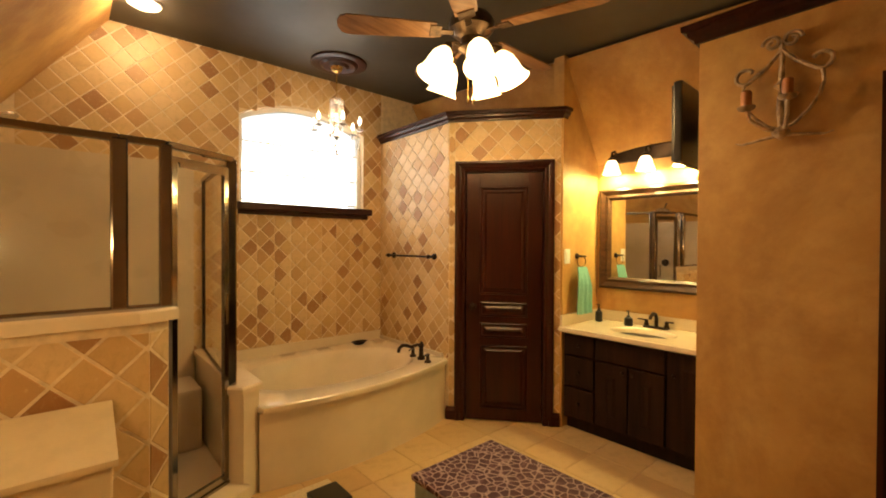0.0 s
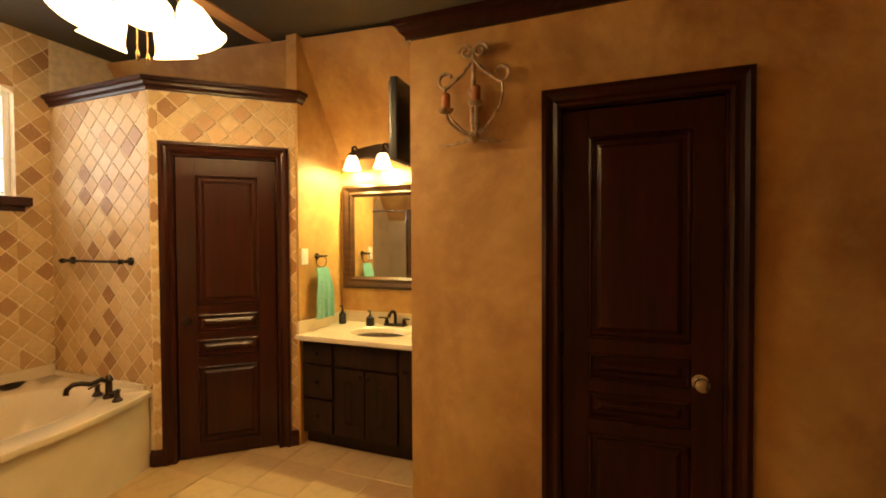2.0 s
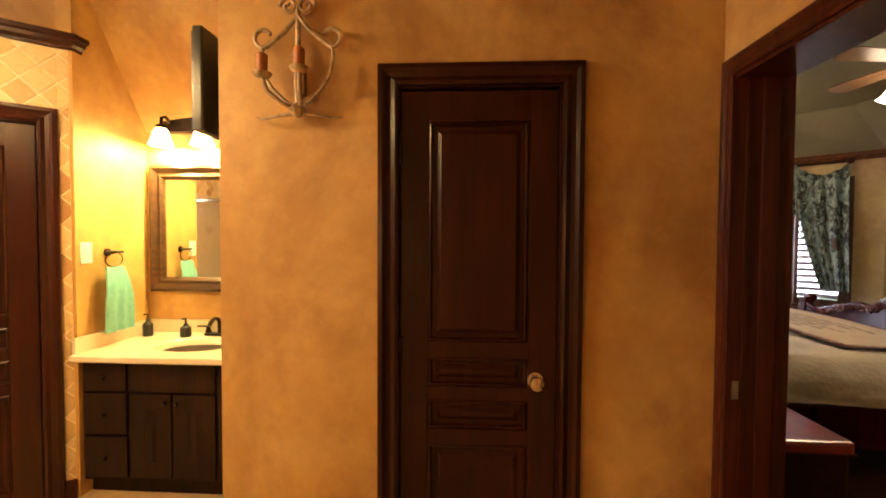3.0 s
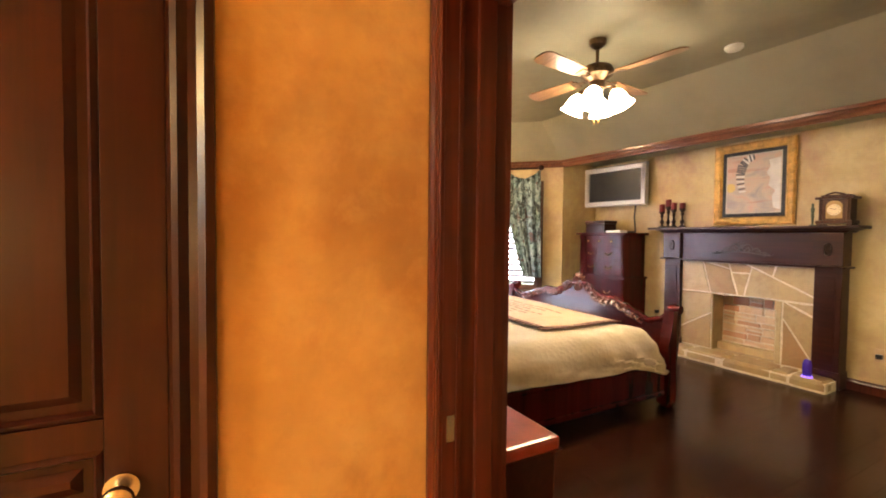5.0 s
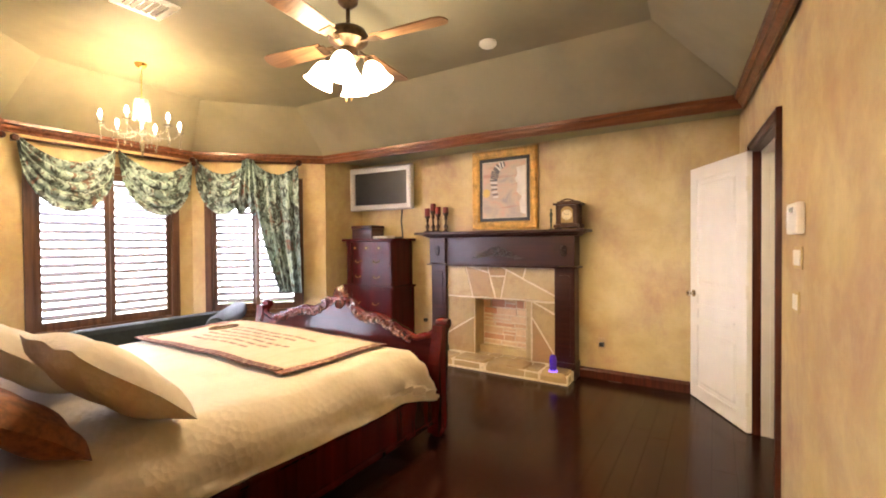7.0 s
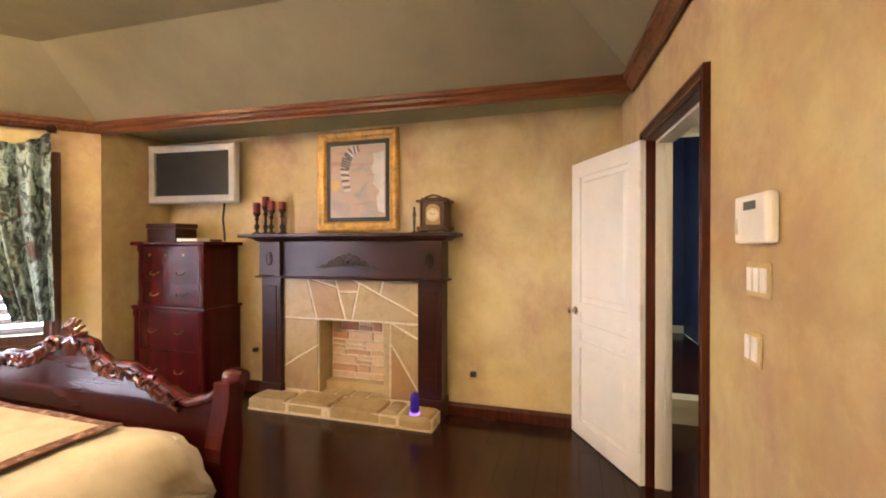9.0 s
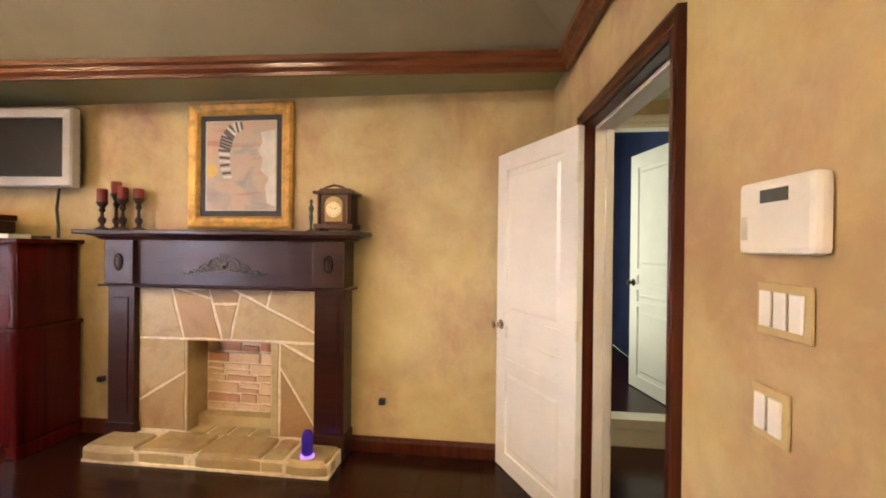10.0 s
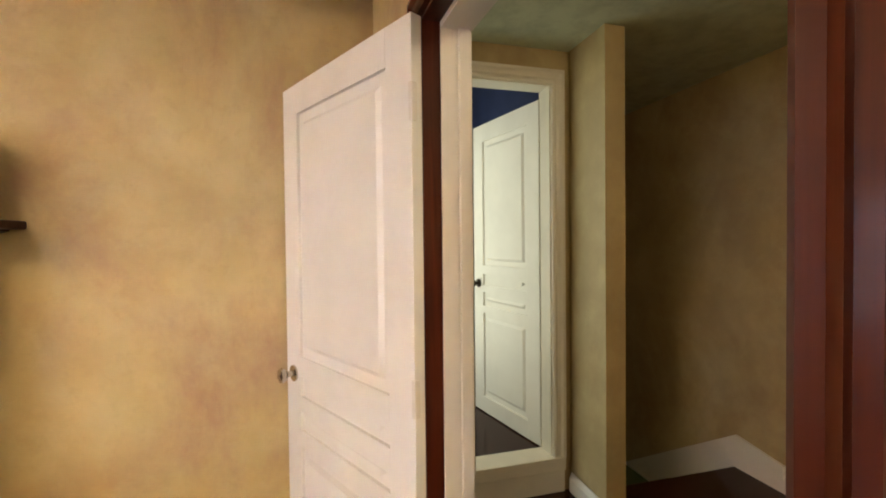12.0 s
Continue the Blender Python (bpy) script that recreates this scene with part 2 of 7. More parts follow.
def prism(bm, pts, a, b, m=None, inset=0.0, lift=0.0):
    """A polygon of (u, v) extruded from a to b along the third axis; inset narrows the end at b."""
    def put(u, v, w):
        p = Vector((u, v, w))
        return bm.verts.new(m @ p if m is not None else p)
    n = len(pts)
    cu, cv = sum(p[0] for p in pts) / n, sum(p[1] for p in pts) / n
    lo = [put(u, v, a) for u, v in pts]
    if inset:
        mid = [put(u, v, b - lift) for u, v in pts]
        hi = []
        for u, v in pts:
            d = max(1e-6, math.hypot(u - cu, v - cv))
            k = max(0.2, 1 - inset / d)
            hi.append(put(cu + (u - cu) * k, cv + (v - cv) * k, b))
        loops = [(lo, mid), (mid, hi)]
    else:
        hi = [put(u, v, b) for u, v in pts]
        loops = [(lo, hi)]
    for p, q in loops:
        for i in range(n):
            bm.faces.new((p[i], p[(i + 1) % n], q[(i + 1) % n], q[i]))
    bm.faces.new(lo[::-1])
    bm.faces.new(hi)
    return bm


def slab(bm, pts, thick):
    """A flat or folded sheet of 3D corners with thickness along its own normal."""
    pts = [Vector(p) for p in pts]
    n = Vector((0, 0, 0))
    for i, p in enumerate(pts):
        n += (p - pts[0]).cross(pts[(i + 1) % len(pts)] - pts[0])
    n = n.normalized() * thick
    a = [bm.verts.new(p) for p in pts]
    b = [bm.verts.new(p + n) for p in pts]
    bm.faces.new(a)
    bm.faces.new(b[::-1])
    for i in range(len(pts)):
        j = (i + 1) % len(pts)
        bm.faces.new((a[i], b[i], b[j], a[j]))
    return bm


def WF(p, q):
    """A wall's own frame: x along it (left to right as seen), y into it, z up. Returns the matrix and the length."""
    d = Vector((q[0] - p[0], q[1] - p[1], 0))
    ang = math.atan2(d.y, d.x)
    return Matrix.Translation((p[0], p[1], 0)) @ Matrix.Rotation(ang, 4, "Z"), d.length


def wall(name, p, q, z0, z1, th, material, label, holes=()):
    m, length = WF(p, q)
    bm = bmx()
    us = sorted({0.0, length, *[h[0] for h in holes], *[h[1] for h in holes]})
    zs = sorted({z0, z1, *[h[2] for h in holes], *[h[3] for h in holes]})
    for a, b in zip(us, us[1:]):
        for c, d in zip(zs, zs[1:]):
            if not any(h[0] <= (a + b) / 2 <= h[1] and h[2] <= (c + d) / 2 <= h[3] for h in holes):
                box(bm, a, 0, c, b, th, d)
    bmesh.ops.remove_doubles(bm, verts=bm.verts, dist=1e-5)
    return tagged(part(name, bm, material, at=m), label, "wall", kind="structure")


def sweep(bm, path, prof, m=None, closed=False):
    """A moulding: prof of (out, up) carried along a level path of (x, y), mitred; out points to the path's right."""
    n = len(path)
    rings = []
    for i, p in enumerate(path):
        p = Vector(p)
        ds = []
        if i > 0 or closed:
            ds.append((p - Vector(path[i - 1])).normalized())
        if i < n - 1 or closed:
            ds.append((Vector(path[(i + 1) % n]) - p).normalized())
        ns = [Vector((d.y, -d.x)) for d in ds]
        nn = sum(ns, Vector((0, 0))).normalized()
        k = 1 / max(0.3, nn.dot(ns[0]))
        ring = []
        for o, u in prof:
            v = Vector((p.x + nn.x * o * k, p.y + nn.y * o * k, u))
            ring.append(bm.verts.new(m @ v if m is not None else v))
        rings.append(ring)
    for a, b in list(zip(rings, rings[1:])) + ([(rings[-1], rings[0])] if closed else []):
        for i in range(len(prof)):
            j = (i + 1) % len(prof)
            bm.faces.new((a[i], a[j], b[j], b[i]))
    if not closed:
        bm.faces.new(rings[0])
        bm.faces.new(rings[-1])
    return bm


CROWN = [(0.0, 0.0), (0.018, 0.0), (0.022, 0.018), (0.045, 0.036), (0.050, 0.058), (0.072, 0.066), (0.075, 0.095), (0.0, 0.095)]
BASE = [(0.0, 0.0), (0.018, 0.0), (0.018, 0.075), (0.010, 0.090), (0.006, 0.105), (0.0, 0.105)]


def moulding(name, path, z, prof, material, label, category="moulding", scale=1.0):
    bm = sweep(bmx(), path, [(o * scale, u * scale) for o, u in prof], Matrix.Translation((0, 0, z)))
    return tagged(part(name, bm, material), label, category, kind="structure")


# ---- bathroom shell ----
HB = 2.92  # flat ceiling
wall("wall_north", (0.0, 4.10), (4.35, 4.10), 0, 3.0, 0.16, GROUT, "cream grout wall carrying diamond-laid travertine tiles above the tub", [(1.76, 2.885, 1.77, 2.64)])
wall("wall_west", (0.10, -0.86), (0.10, 4.10), 0, 1.9, 0.12, BATH_WALL, "ochre faux-finished bathroom wall behind the shower")
wall("wall_tub_end", (3.09, 4.10), (3.09, 3.08), 0, 2.44, 0.09, GROUT, "grouted half-height wall at the end of the tub")
wall("wall_closet", (3.09, 3.08), (3.66, 2.40), 0, 2.44, 0.09, GROUT, "angled half-height wall around the linen closet door", [(0.115, 0.775, 0, 2.04)])
wall("wall_vanity_side", (3.66, 2.38), (4.19, 2.38), 0, 2.95, 0.09, BATH_WALL, "ochre plaster side wall of the vanity alcove")
wall("wall_vanity", (4.19, 2.47), (4.19, 1.15), 0, 2.5, 0.10, BATH_WALL, "golden ochre plaster wall behind the vanity")
wall("wall_alcove_end", (4.19, 1.25), (3.24, 1.25), 0, 2.46, 0.10, BATH_WALL, "ochre plaster end wall of the vanity alcove")
wall("wall_sconce", (3.12, 1.25), (3.12, -0.69), 0, 2.46, 0.12, BATH_WALL, "rag-rolled ochre plaster wall with a dark closet door", [(0.705, 1.36, 0, 2.04)])
wall("wall_upper", (3.85, 1.25), (3.85, -0.69), 2.48, 3.0, 0.08, BATH_WALL, "ochre plaster wall set back above the plant ledge")
wall("wall_bedroom_door", (3.12, -0.69), (0.10, -0.69), 0, 3.0, 0.19, BATH_WALL, "ochre plaster wall with the doorway to the bedroom", [(0.047, 0.97, 0, 2.04)])
bm = prism(bmx(), [(3.09, 4.10), (3.09, 3.08), (3.66, 2.40), (3.70, 2.47), (4.30, 2.47), (4.30, 4.10)], 2.44, 2.46)
tagged(part("trim_ledge", bm, BATH_WALL), "flat plaster top of the closet walls", "ledge", kind="structure")
bm = prism(bmx(), [(3.12, 1.25), (4.30, 1.25), (4.30, -0.68), (3.12, -0.68)], 2.46, 2.48)
tagged(part("trim_ledge", bm, BATH_WALL), "flat plaster ledge above the sconce wall", "ledge", kind="structure")
E1 = [(3.51, 4.12), (3.73, 2.42), (3.85, 1.20), (3.85, -0.70)]
bm = slab(bmx(), [(0.95, -0.70, HB), (0.95, 4.12, HB), *[(x, y, HB) for x, y in E1]], -0.06)
tagged(part("ceiling", bm, BATH_CEIL), "dark olive-brown flat bathroom ceiling", "ceiling", kind="structure")
bm = bmx()
for (ax, ay), (cx, cy) in zip(E1, E1[1:]):
    slab(bm, [(ax, ay, HB), (cx, cy, HB), (4.34, cy, HB - (4.34 - cx) * 1.55), (4.34, ay, HB - (4.34 - ax) * 1.55)], -0.05)
slab(bm, [(0.95, -0.70, HB), (0.08, -0.70, HB - 0.87 * 1.32), (0.08, 4.12, HB - 0.87 * 1.32), (0.95, 4.12, HB)], -0.05)
tagged(part("ceiling", bm, BATH_WALL), "ochre plaster sloping ceiling under the roof", "ceiling", kind="structure")
bm = box(bmx(), -0.1, -0.77, -0.12, 4.4, 4.3, -0.004)
tagged(part("floor", bm, plain("tan_floor_grout", (0.46, 0.32, 0.17), 0.8, vary=0.12, scale=14)), "grouted beige tiled bathroom floor", "floor", kind="structure")

wall("wall_closet_back", (4.35, 4.10), (4.35, -0.74), 0, 2.3, 0.08, BATH_WALL, "plaster back wall of the closets")

# ---- bedroom shell ----
WP, WQ = (2.417, -5.40), (2.10, -0.86)
wall("wall_bed_west", WP, WQ, 0, 2.62, 0.14, BED_WALL, "golden faux-finished bedroom wall with thermostat and switches", [(0.72, 1.655, 0, 2.04)])
wall("wall_fireplace", (6.95, -5.40), (2.28, -5.40), 0, 2.62, 0.14, BED_WALL, "golden mottled plaster wall behind the fireplace", [(1.992, 2.634, 0.18, 0.755)])
wall("wall_niche", (6.82, -4.72), (6.82, -5.40), 0, 2.62, 0.12, BED_WALL, "golden plaster side of the fireplace recess")
bay = [(2.385, -4.94), (6.82, -4.72), (7.92, -3.62), (7.92, -1.96), (6.82, -0.86), (2.12, -0.86)]
WIN1, WIN2 = (0.20, 1.22, 0.56, 2.16), (0.22, 1.44, 0.56, 2.16)
wall("wall_bay_south", (7.92, -3.62), (6.82, -4.72), 0, 2.62, 0.14, BED_WALL, "golden plaster angled bay wall with a shuttered window", [WIN1])
wall("wall_bay_east", (7.92, -1.96), (7.92, -3.62), 0, 2.62, 0.14, BED_WALL, "golden plaster bay wall with a shuttered window", [WIN2])
wall("wall_bay_north", (6.82, -0.86), (7.92, -1.96), 0, 2.62, 0.14, BED_WALL, "golden plaster angled bay wall with a shuttered window", [(0.33, 1.35, 0.56, 2.16)])
wall("wall_bed_head", (3.12, -0.88), (6.82, -0.88), 0, 2.62, 0.12, BED_WALL, "golden plaster wall behind the bed")
HR = 2.99
flat = [(2.98, -4.33), (6.72, -4.20), (7.38, -3.45), (7.38, -2.13), (6.62, -1.37), (2.90, -1.37)]
bm = slab(bmx(), [(x, y, HR) for x, y in flat], 0.06)
for i in range(6):
    (ax, ay), (cx, cy) = bay[i], bay[(i + 1) % 6]
    (fx, fy), (gx, gy) = flat[i], flat[(i + 1) % 6]
    slab(bm, [(ax, ay, 2.495), (cx, cy, 2.495), (gx, gy, HR), (fx, fy, HR)], 0.05)
tagged(part("ceiling", bm, BED_CEIL), "olive-grey painted tray ceiling with sloping sides", "ceiling", kind="structure")
bm = prism(bmx(), [(2.30, -5.42), (6.95, -5.42), (6.95, -4.735), (6.82, -4.735), (2.30, -4.955)], 2.478, 2.53)
tagged(part("ceiling", bm, SOFFIT), "olive green soffit over the fireplace recess", "ceiling", kind="structure")
moulding("trim_crown", [(2.13, -0.87), (2.40, -4.95), (6.82, -4.73), (7.91, -3.63), (7.91, -1.97), (6.82, -0.87), (2.13, -0.87)][::-1], 2.412, CROWN, CROWNWOOD, "stained mahogany crown moulding along the tray ceiling", "crown moulding")
moulding("baseboard", [(2.40, -5.395), (3.78, -5.395)][::-1], 0, BASE, TRIMWOOD, "dark mahogany baseboard beside the fireplace", "baseboard")
moulding("baseboard", [(6.815, -4.73), (6.815, -5.395), (5.52, -5.395)], 0, BASE, TRIMWOOD, "dark mahogany baseboard in the recess", "baseboard")
moulding("baseboard", [(6.82, -0.87), (7.91, -1.97), (7.91, -3.62), (6.82, -4.71)], 0, BASE, TRIMWOOD, "dark mahogany baseboard around the bay", "baseboard")
bm = box(bmx(), 2.1, -5.55, -0.12, 8.1, -0.77, -0.012)
tagged(part("floor", bm, HARDWOOD), "dark glossy hardwood bedroom floor", "floor", kind="structure")

# ---- landing and stairs beyond the white door ----
wall("wall_landing_south", (2.36, -5.72), (1.17, -5.72), 0, 2.6, 0.12, HALL_WALL, "tan plaster landing wall with a raised white doorway", [(0.19, 0.97, 0.20, 2.32)])
bm = box(bmx(), 1.17, -5.71, 0, 1.285, -5.39, 2.6)
tagged(part("wall_landing_pier", bm, HALL_WALL), "tan plaster pier at the head of the stairs", "wall", kind="structure")
wall("wall_stair", (0.15, -7.4), (0.15, -2.6), -2.0, 2.6, 0.12, HALL_WALL, "shadowed brown plaster wall along the stairs")
wall("wall_landing_north", (0.15, -2.60), (2.10, -2.60), 0, 2.6, 0.12, HALL_WALL, "tan plaster landing wall")
wall("wall_stair_end", (1.17, -7.40), (0.15, -7.40), -2.0, 2.6, 0.12, HALL_WALL, "shadowed plaster wall at the foot of the stairs")
wall("wall_stair_side", (1.17, -5.84), (1.17, -7.40), -2.0, 2.6, 0.10, HALL_WALL, "shadowed plaster wall beside the stairs")
bm = prism(bmx(), [(0.1, -2.5), (2.30, -2.5), (2.40, -5.72), (1.17, -5.72), (1.17, -7.5), (0.1, -7.5)], 2.50, 2.56)
tagged(part("ceiling", bm, HALL_CEIL), "pale green painted landing ceiling", "ceiling", kind="structure")
bm = prism(bmx(), [(0.15, -2.6), (2.24, -2.6), (2.40, -5.75), (1.17, -5.75), (1.17, -5.65), (0.15, -5.65)], -0.12, 0.0)
tagged(part("floor", bm, HARDWOOD), "dark hardwood landing floor", "floor", kind="structure")
wall("wall_blue_far", (2.9, -8.6), (0.9, -8.6), 0.2, 3.3, 0.1, BLUE, "navy blue painted wall of the far room")
wall("wall_blue_east", (2.36, -5.84), (2.36, -8.6), 0.2, 3.3, 0.1, BLUE, "navy blue painted wall of the far room")
wall("wall_blue_west", (1.275, -8.6), (1.275, -5.84), 0.2, 3.3, 0.1, BLUE, "navy blue painted wall of the far room")
bm = box(bmx(), 1.17, -8.7, 3.25, 2.5, -5.60, 3.31)
box(bm, 1.17, -5.72, 2.6, 2.5, -5.62, 3.25)
tagged(part("ceiling", bm, HALL_CEIL), "pale ceiling of the far blue room", "ceiling", kind="structure")
bm = box(bmx(), 1.28, -8.6, 0.1, 2.36, -5.73, 0.2)
tagged(part("floor", bm, HARDWOOD), "dark hardwood floor of the raised blue room", "floor", kind="structure")

# ---- doors ----
def raised(bm, u0, u1, z0, z1, y, depth, m=None):
    """A raised panel: sunk field with a bevelled middle standing proud."""
    a = [(u0, z0), (u1, z0), (u1, z1), (u0, z1)]
    k = 0.035
    b = [(u0 + k, z0 + k), (u1 - k, z0 + k), (u1 - k, z1 - k), (u0 + k, z1 - k)]
    c = [(u0 + k * 1.5, z0 + k * 1.5), (u1 - k * 1.5, z0 + k * 1.5), (u1 - k * 1.5, z1 - k * 1.5), (u0 + k * 1.5, z1 - k * 1.5)]
    rings = [[bm.verts.new((u, y + depth, z)) for u, z in a], [bm.verts.new((u, y + depth * 0.95, z)) for u, z in b], [bm.verts.new((u, y + depth * 0.2, z)) for u, z in c]]
    for p, q in zip(rings, rings[1:]):
        for i in range(4):
            bm.faces.new((p[i], p[(i + 1) % 4], q[(i + 1) % 4], q[i]))
    bm.faces.new(rings[-1])


PANELS = [(0.10, 0.62), (0.68, 0.80), (0.85, 0.97), (1.03, 1.90)]


def door_leaf(door, w, h, material, knob_u, knob_mat, panels=PANELS, th=0.036, side=0.115, at=None, knob_z=0.93):
    """The leaf in the door's frame: u from 0 to w, face at y = 0."""
    bm = bmx()
    box(bm, 0, 0, 0.008, side, th, h, 0.002)
    box(bm, w - side, 0, 0.008, w, th, h, 0.002)
    zs = [0.008] + [z for p in panels for z in p] + [h]
    for a, b in zip(zs[0::2], zs[1::2]):
        box(bm, side, 0, a, w - side, th, b)
    leaf = part("leaf", bm, material, door, at=at)
    for a, b in panels:
        bm = bmx()
        raised(bm, side, w - side, a, b, 0.0, 0.014)
        box(bm, side, 0.0145, a, w - side, th - 0.002, b)
        part("panel", bm, material, leaf)
        if material is WHITE:
            continue
        bm = bmx()
        sweep(bm, [(side, a), (w - side, a), (w - side, b), (side, b)], [(-0.001, 0.004), (-0.012, -0.002), (-0.018, 0.008), (-0.001, 0.014)], Matrix(((1, 0, 0, 0), (0, 0, 1, 0), (0, 1, 0, 0), (0, 0, 0, 1))), True)
        part("panel_moulding", bm, material, leaf)
    if knob_u is not None:
        m = Matrix.Translation((knob_u, 0, knob_z)) @ Matrix.Rotation(radians(90), 4, "X")
        bm = lathe(bmx(), [(0.031, 0.0), (0.031, 0.006), (0.012, 0.010), (0.011, 0.030), (0.022, 0.036), (0.028, 0.048), (0.026, 0.058), (0.012, 0.064), (0.0, 0.065)], 20, m)
        part("knob", bm, knob_mat, leaf, smooth=True)
    return leaf


CASING = [(0.0, 0.0), (0.0, 0.016), (0.012, 0.022), (0.030, 0.014), (0.046, 0.018), (0.060, 0.028), (0.078, 0.026), (0.080, 0.0)]


def casing(parent, u0, u1, h, material, y=0.0, z0=0.0, w=1.0, name="casing", depth=1.0):
    """Moulded trim round an opening, standing out of the wall towards -y."""
    m = Matrix(((1, 0, 0, 0), (0, 0, -1, y), (0, 1, 0, 0), (0, 0, 0, 1)))
    prof = [(-o * w, d * depth) for o, d in CASING]
    bm = sweep(bmx(), [(u1, z0), (u1, h), (u0, h), (u0, z0)][::-1], prof, m)
    return part(name, bm, material, parent)


def jamb(parent, u0, u1, h, th, material, y=0.0, z0=0.0, t=0.018):
    bm = bmx()
    box(bm, u0 - 0.002, y, z0, u0 + t, y + th, h)
    box(bm, u1 - t, y, z0, u1 + 0.002, y + th, h)
    box(bm, u0 + t, y, h - t, u1 - t, y + th, h + 0.002)
    return part("jamb", bm, material, parent)


def hinge(parent, u, y, z, material):
    bm = bmx()
    lathe(bm, [(0.006, -0.05), (0.007, -0.05), (0.007, 0.05), (0.006, 0.05)], 10, Matrix.Translation((u, y, z)))
    box(bm, u, y + 0.002, z - 0.045, u + 0.03, y + 0.005, z + 0.045)
    return part("hinge", bm, material, parent)


# linen closet door in the angled wall
m, _ = WF((3.09, 3.08), (3.66, 2.40))
d = thing("door_1", m, "dark walnut four-panel linen closet door, closed", "door", kind="structure")
casing(d, 0.13, 0.76, 2.03, DOORWOOD)
jamb(d, 0.115, 0.775, 2.04, 0.09, DOORWOOD, 0.001)
door_leaf(d, 0.61, 2.015, DOORWOOD, 0.06, BRONZE, at=Matrix.Translation((0.14, 0.018, 0)))
# walk-in closet door in the sconce wall
m, _ = WF((3.12, 1.25), (3.12, -0.68))
d = thing("door_2", m, "dark walnut four-panel closet door, closed", "door", kind="structure")
casing(d, 0.72, 1.35, 2.03, DOORWOOD)
jamb(d, 0.705, 1.36, 2.04, 0.12, DOORWOOD, 0.001)
door_leaf(d, 0.615, 2.015, DOORWOOD, 0.534, NICKEL, at=Matrix.Translation((0.725, 0.020, 0)), side=0.109, knob_z=0.885)
for z in (0.25, 1.0, 1.78):
    hinge(d, 0.727, 0.012, z, BRONZE)
# cased opening to the bedroom
m, _ = WF((3.12, -0.69), (0.10, -0.69))
d = thing("door_3", m, "mahogany cased doorway between bathroom and bedroom", "doorway", kind="structure")
casing(d, 0.070, 0.95, 2.03, TRIMWOOD, w=0.80, depth=0.55)
jamb(d, 0.047, 0.97, 2.04, 0.19, TRIMWOOD, 0.0005, t=0.024)
m2 = Matrix(((1, 0, 0, 0), (0, 0, 1, 0.1905), (0, 1, 0, 0), (0, 0, 0, 1)))
bm = sweep(bmx(), [(0.95, 0), (0.95, 2.03), (0.072, 2.03), (0.072, 0)], [(o * 0.85, dd) for o, dd in CASING], m2)
part("casing", bm, TRIMWOOD, d)
bm = box(bmx(), 0.0705, 0.095, 0, 0.083, 0.150, 2.02, 0.003)
box(bm, 0.0705, 0.040, 0, 0.075, 0.055, 2.02, 0.002)
part("stop", bm, TRIMWOOD, d)
bm = box(bmx(), 0.0708, 0.012, 0.86, 0.0735, 0.036, 0.93, 0.001)
part("strike_plate", bm, NICKEL, d, "small satin nickel strike plate")

# ---- bathroom trim ----
moulding("trim_crown", [(3.094, 4.098), (3.088, 3.08), (3.66, 2.392), (3.72, 2.392)], 2.43, CROWN, DOORWOOD, "dark walnut crown along the closet wall tops", "crown moulding", 0.8)
moulding("trim_crown", [(3.24, 1.2505), (3.12, 1.2505), (3.12, -0.678)], 2.44, CROWN, DOORWOOD, "dark walnut crown along the sconce wall top", "crown moulding", 0.9)
moulding("baseboard", [(3.088, 3.10), (3.092, 3.078), (3.15, 3.005)], 0, BASE, DOORWOOD, "short dark baseboard beside the closet door", "baseboard")
moulding("baseboard", [(3.605, 2.462), (3.66, 2.396)], 0, BASE, DOORWOOD, "short dark baseboard beside the vanity", "baseboard")
moulding("baseboard", [(3.119, 1.25), (3.119, 0.615)], 0, BASE, DOORWOOD, "dark baseboard along the sconce wall", "baseboard")
moulding("baseboard", [(3.119, -0.185), (3.119, -0.66)], 0, BASE, DOORWOOD, "dark baseboard along the sconce wall", "baseboard")

# ---- bathroom window ----
w = thing("window_1", Matrix.Translation((1.76, 4.10, 1.77)), "arched white window with frosted daylight above the tub", "window", kind="structure")
W1, SP, RISE = 1.125, 0.70, 0.15


def arch(u):
    return SP + RISE * (1 - (2 * u / W1 - 1) ** 2)


def xz(y):
    return Matrix(((1, 0, 0, 0), (0, 0, 1, y), (0, 1, 0, 0), (0, 0, 0, 1)))


bm = bmx()
N = 18
for i in range(N):
    a, b = W1 * i / N, W1 * (i + 1) / N
    prism(bm, [(a, arch(a)), (b, arch(b)), (b, 0.872), (a, 0.872)], 0.0, 0.16, xz(0))
part("arch_head", bm, GROUT, w)
bm = sweep(bmx(), [(W1 - 0.002, 0.0), (W1 - 0.002, arch(W1) - 0.002)] + [(W1 * i / N, arch(W1 * i / N) - 0.002) for i in range(N - 1, 0, -1)] + [(0.002, arch(0.0) - 0.002), (0.002, 0.0)], [(0.0, 0.05), (-0.035, 0.05), (-0.04, 0.09), (0.0, 0.09)], xz(0))
part("window_frame", bm, WHITE, w)
for z in (0.02, 0.25, 0.50):
    part("glazing_bar", box(bmx(), 0.02, 0.060, z, W1 - 0.02, 0.085, z + 0.014), WHITE, w)
bm = prism(bmx(), [(0.01, 0.0), (W1 - 0.01, 0.0), (W1 - 0.01, arch(W1) - 0.01)] + [(W1 * i / N, arch(W1 * i / N) - 0.01) for i in range(N - 1, 0, -1)] + [(0.01, arch(0.0) - 0.01)], 0.070, 0.074, xz(0))
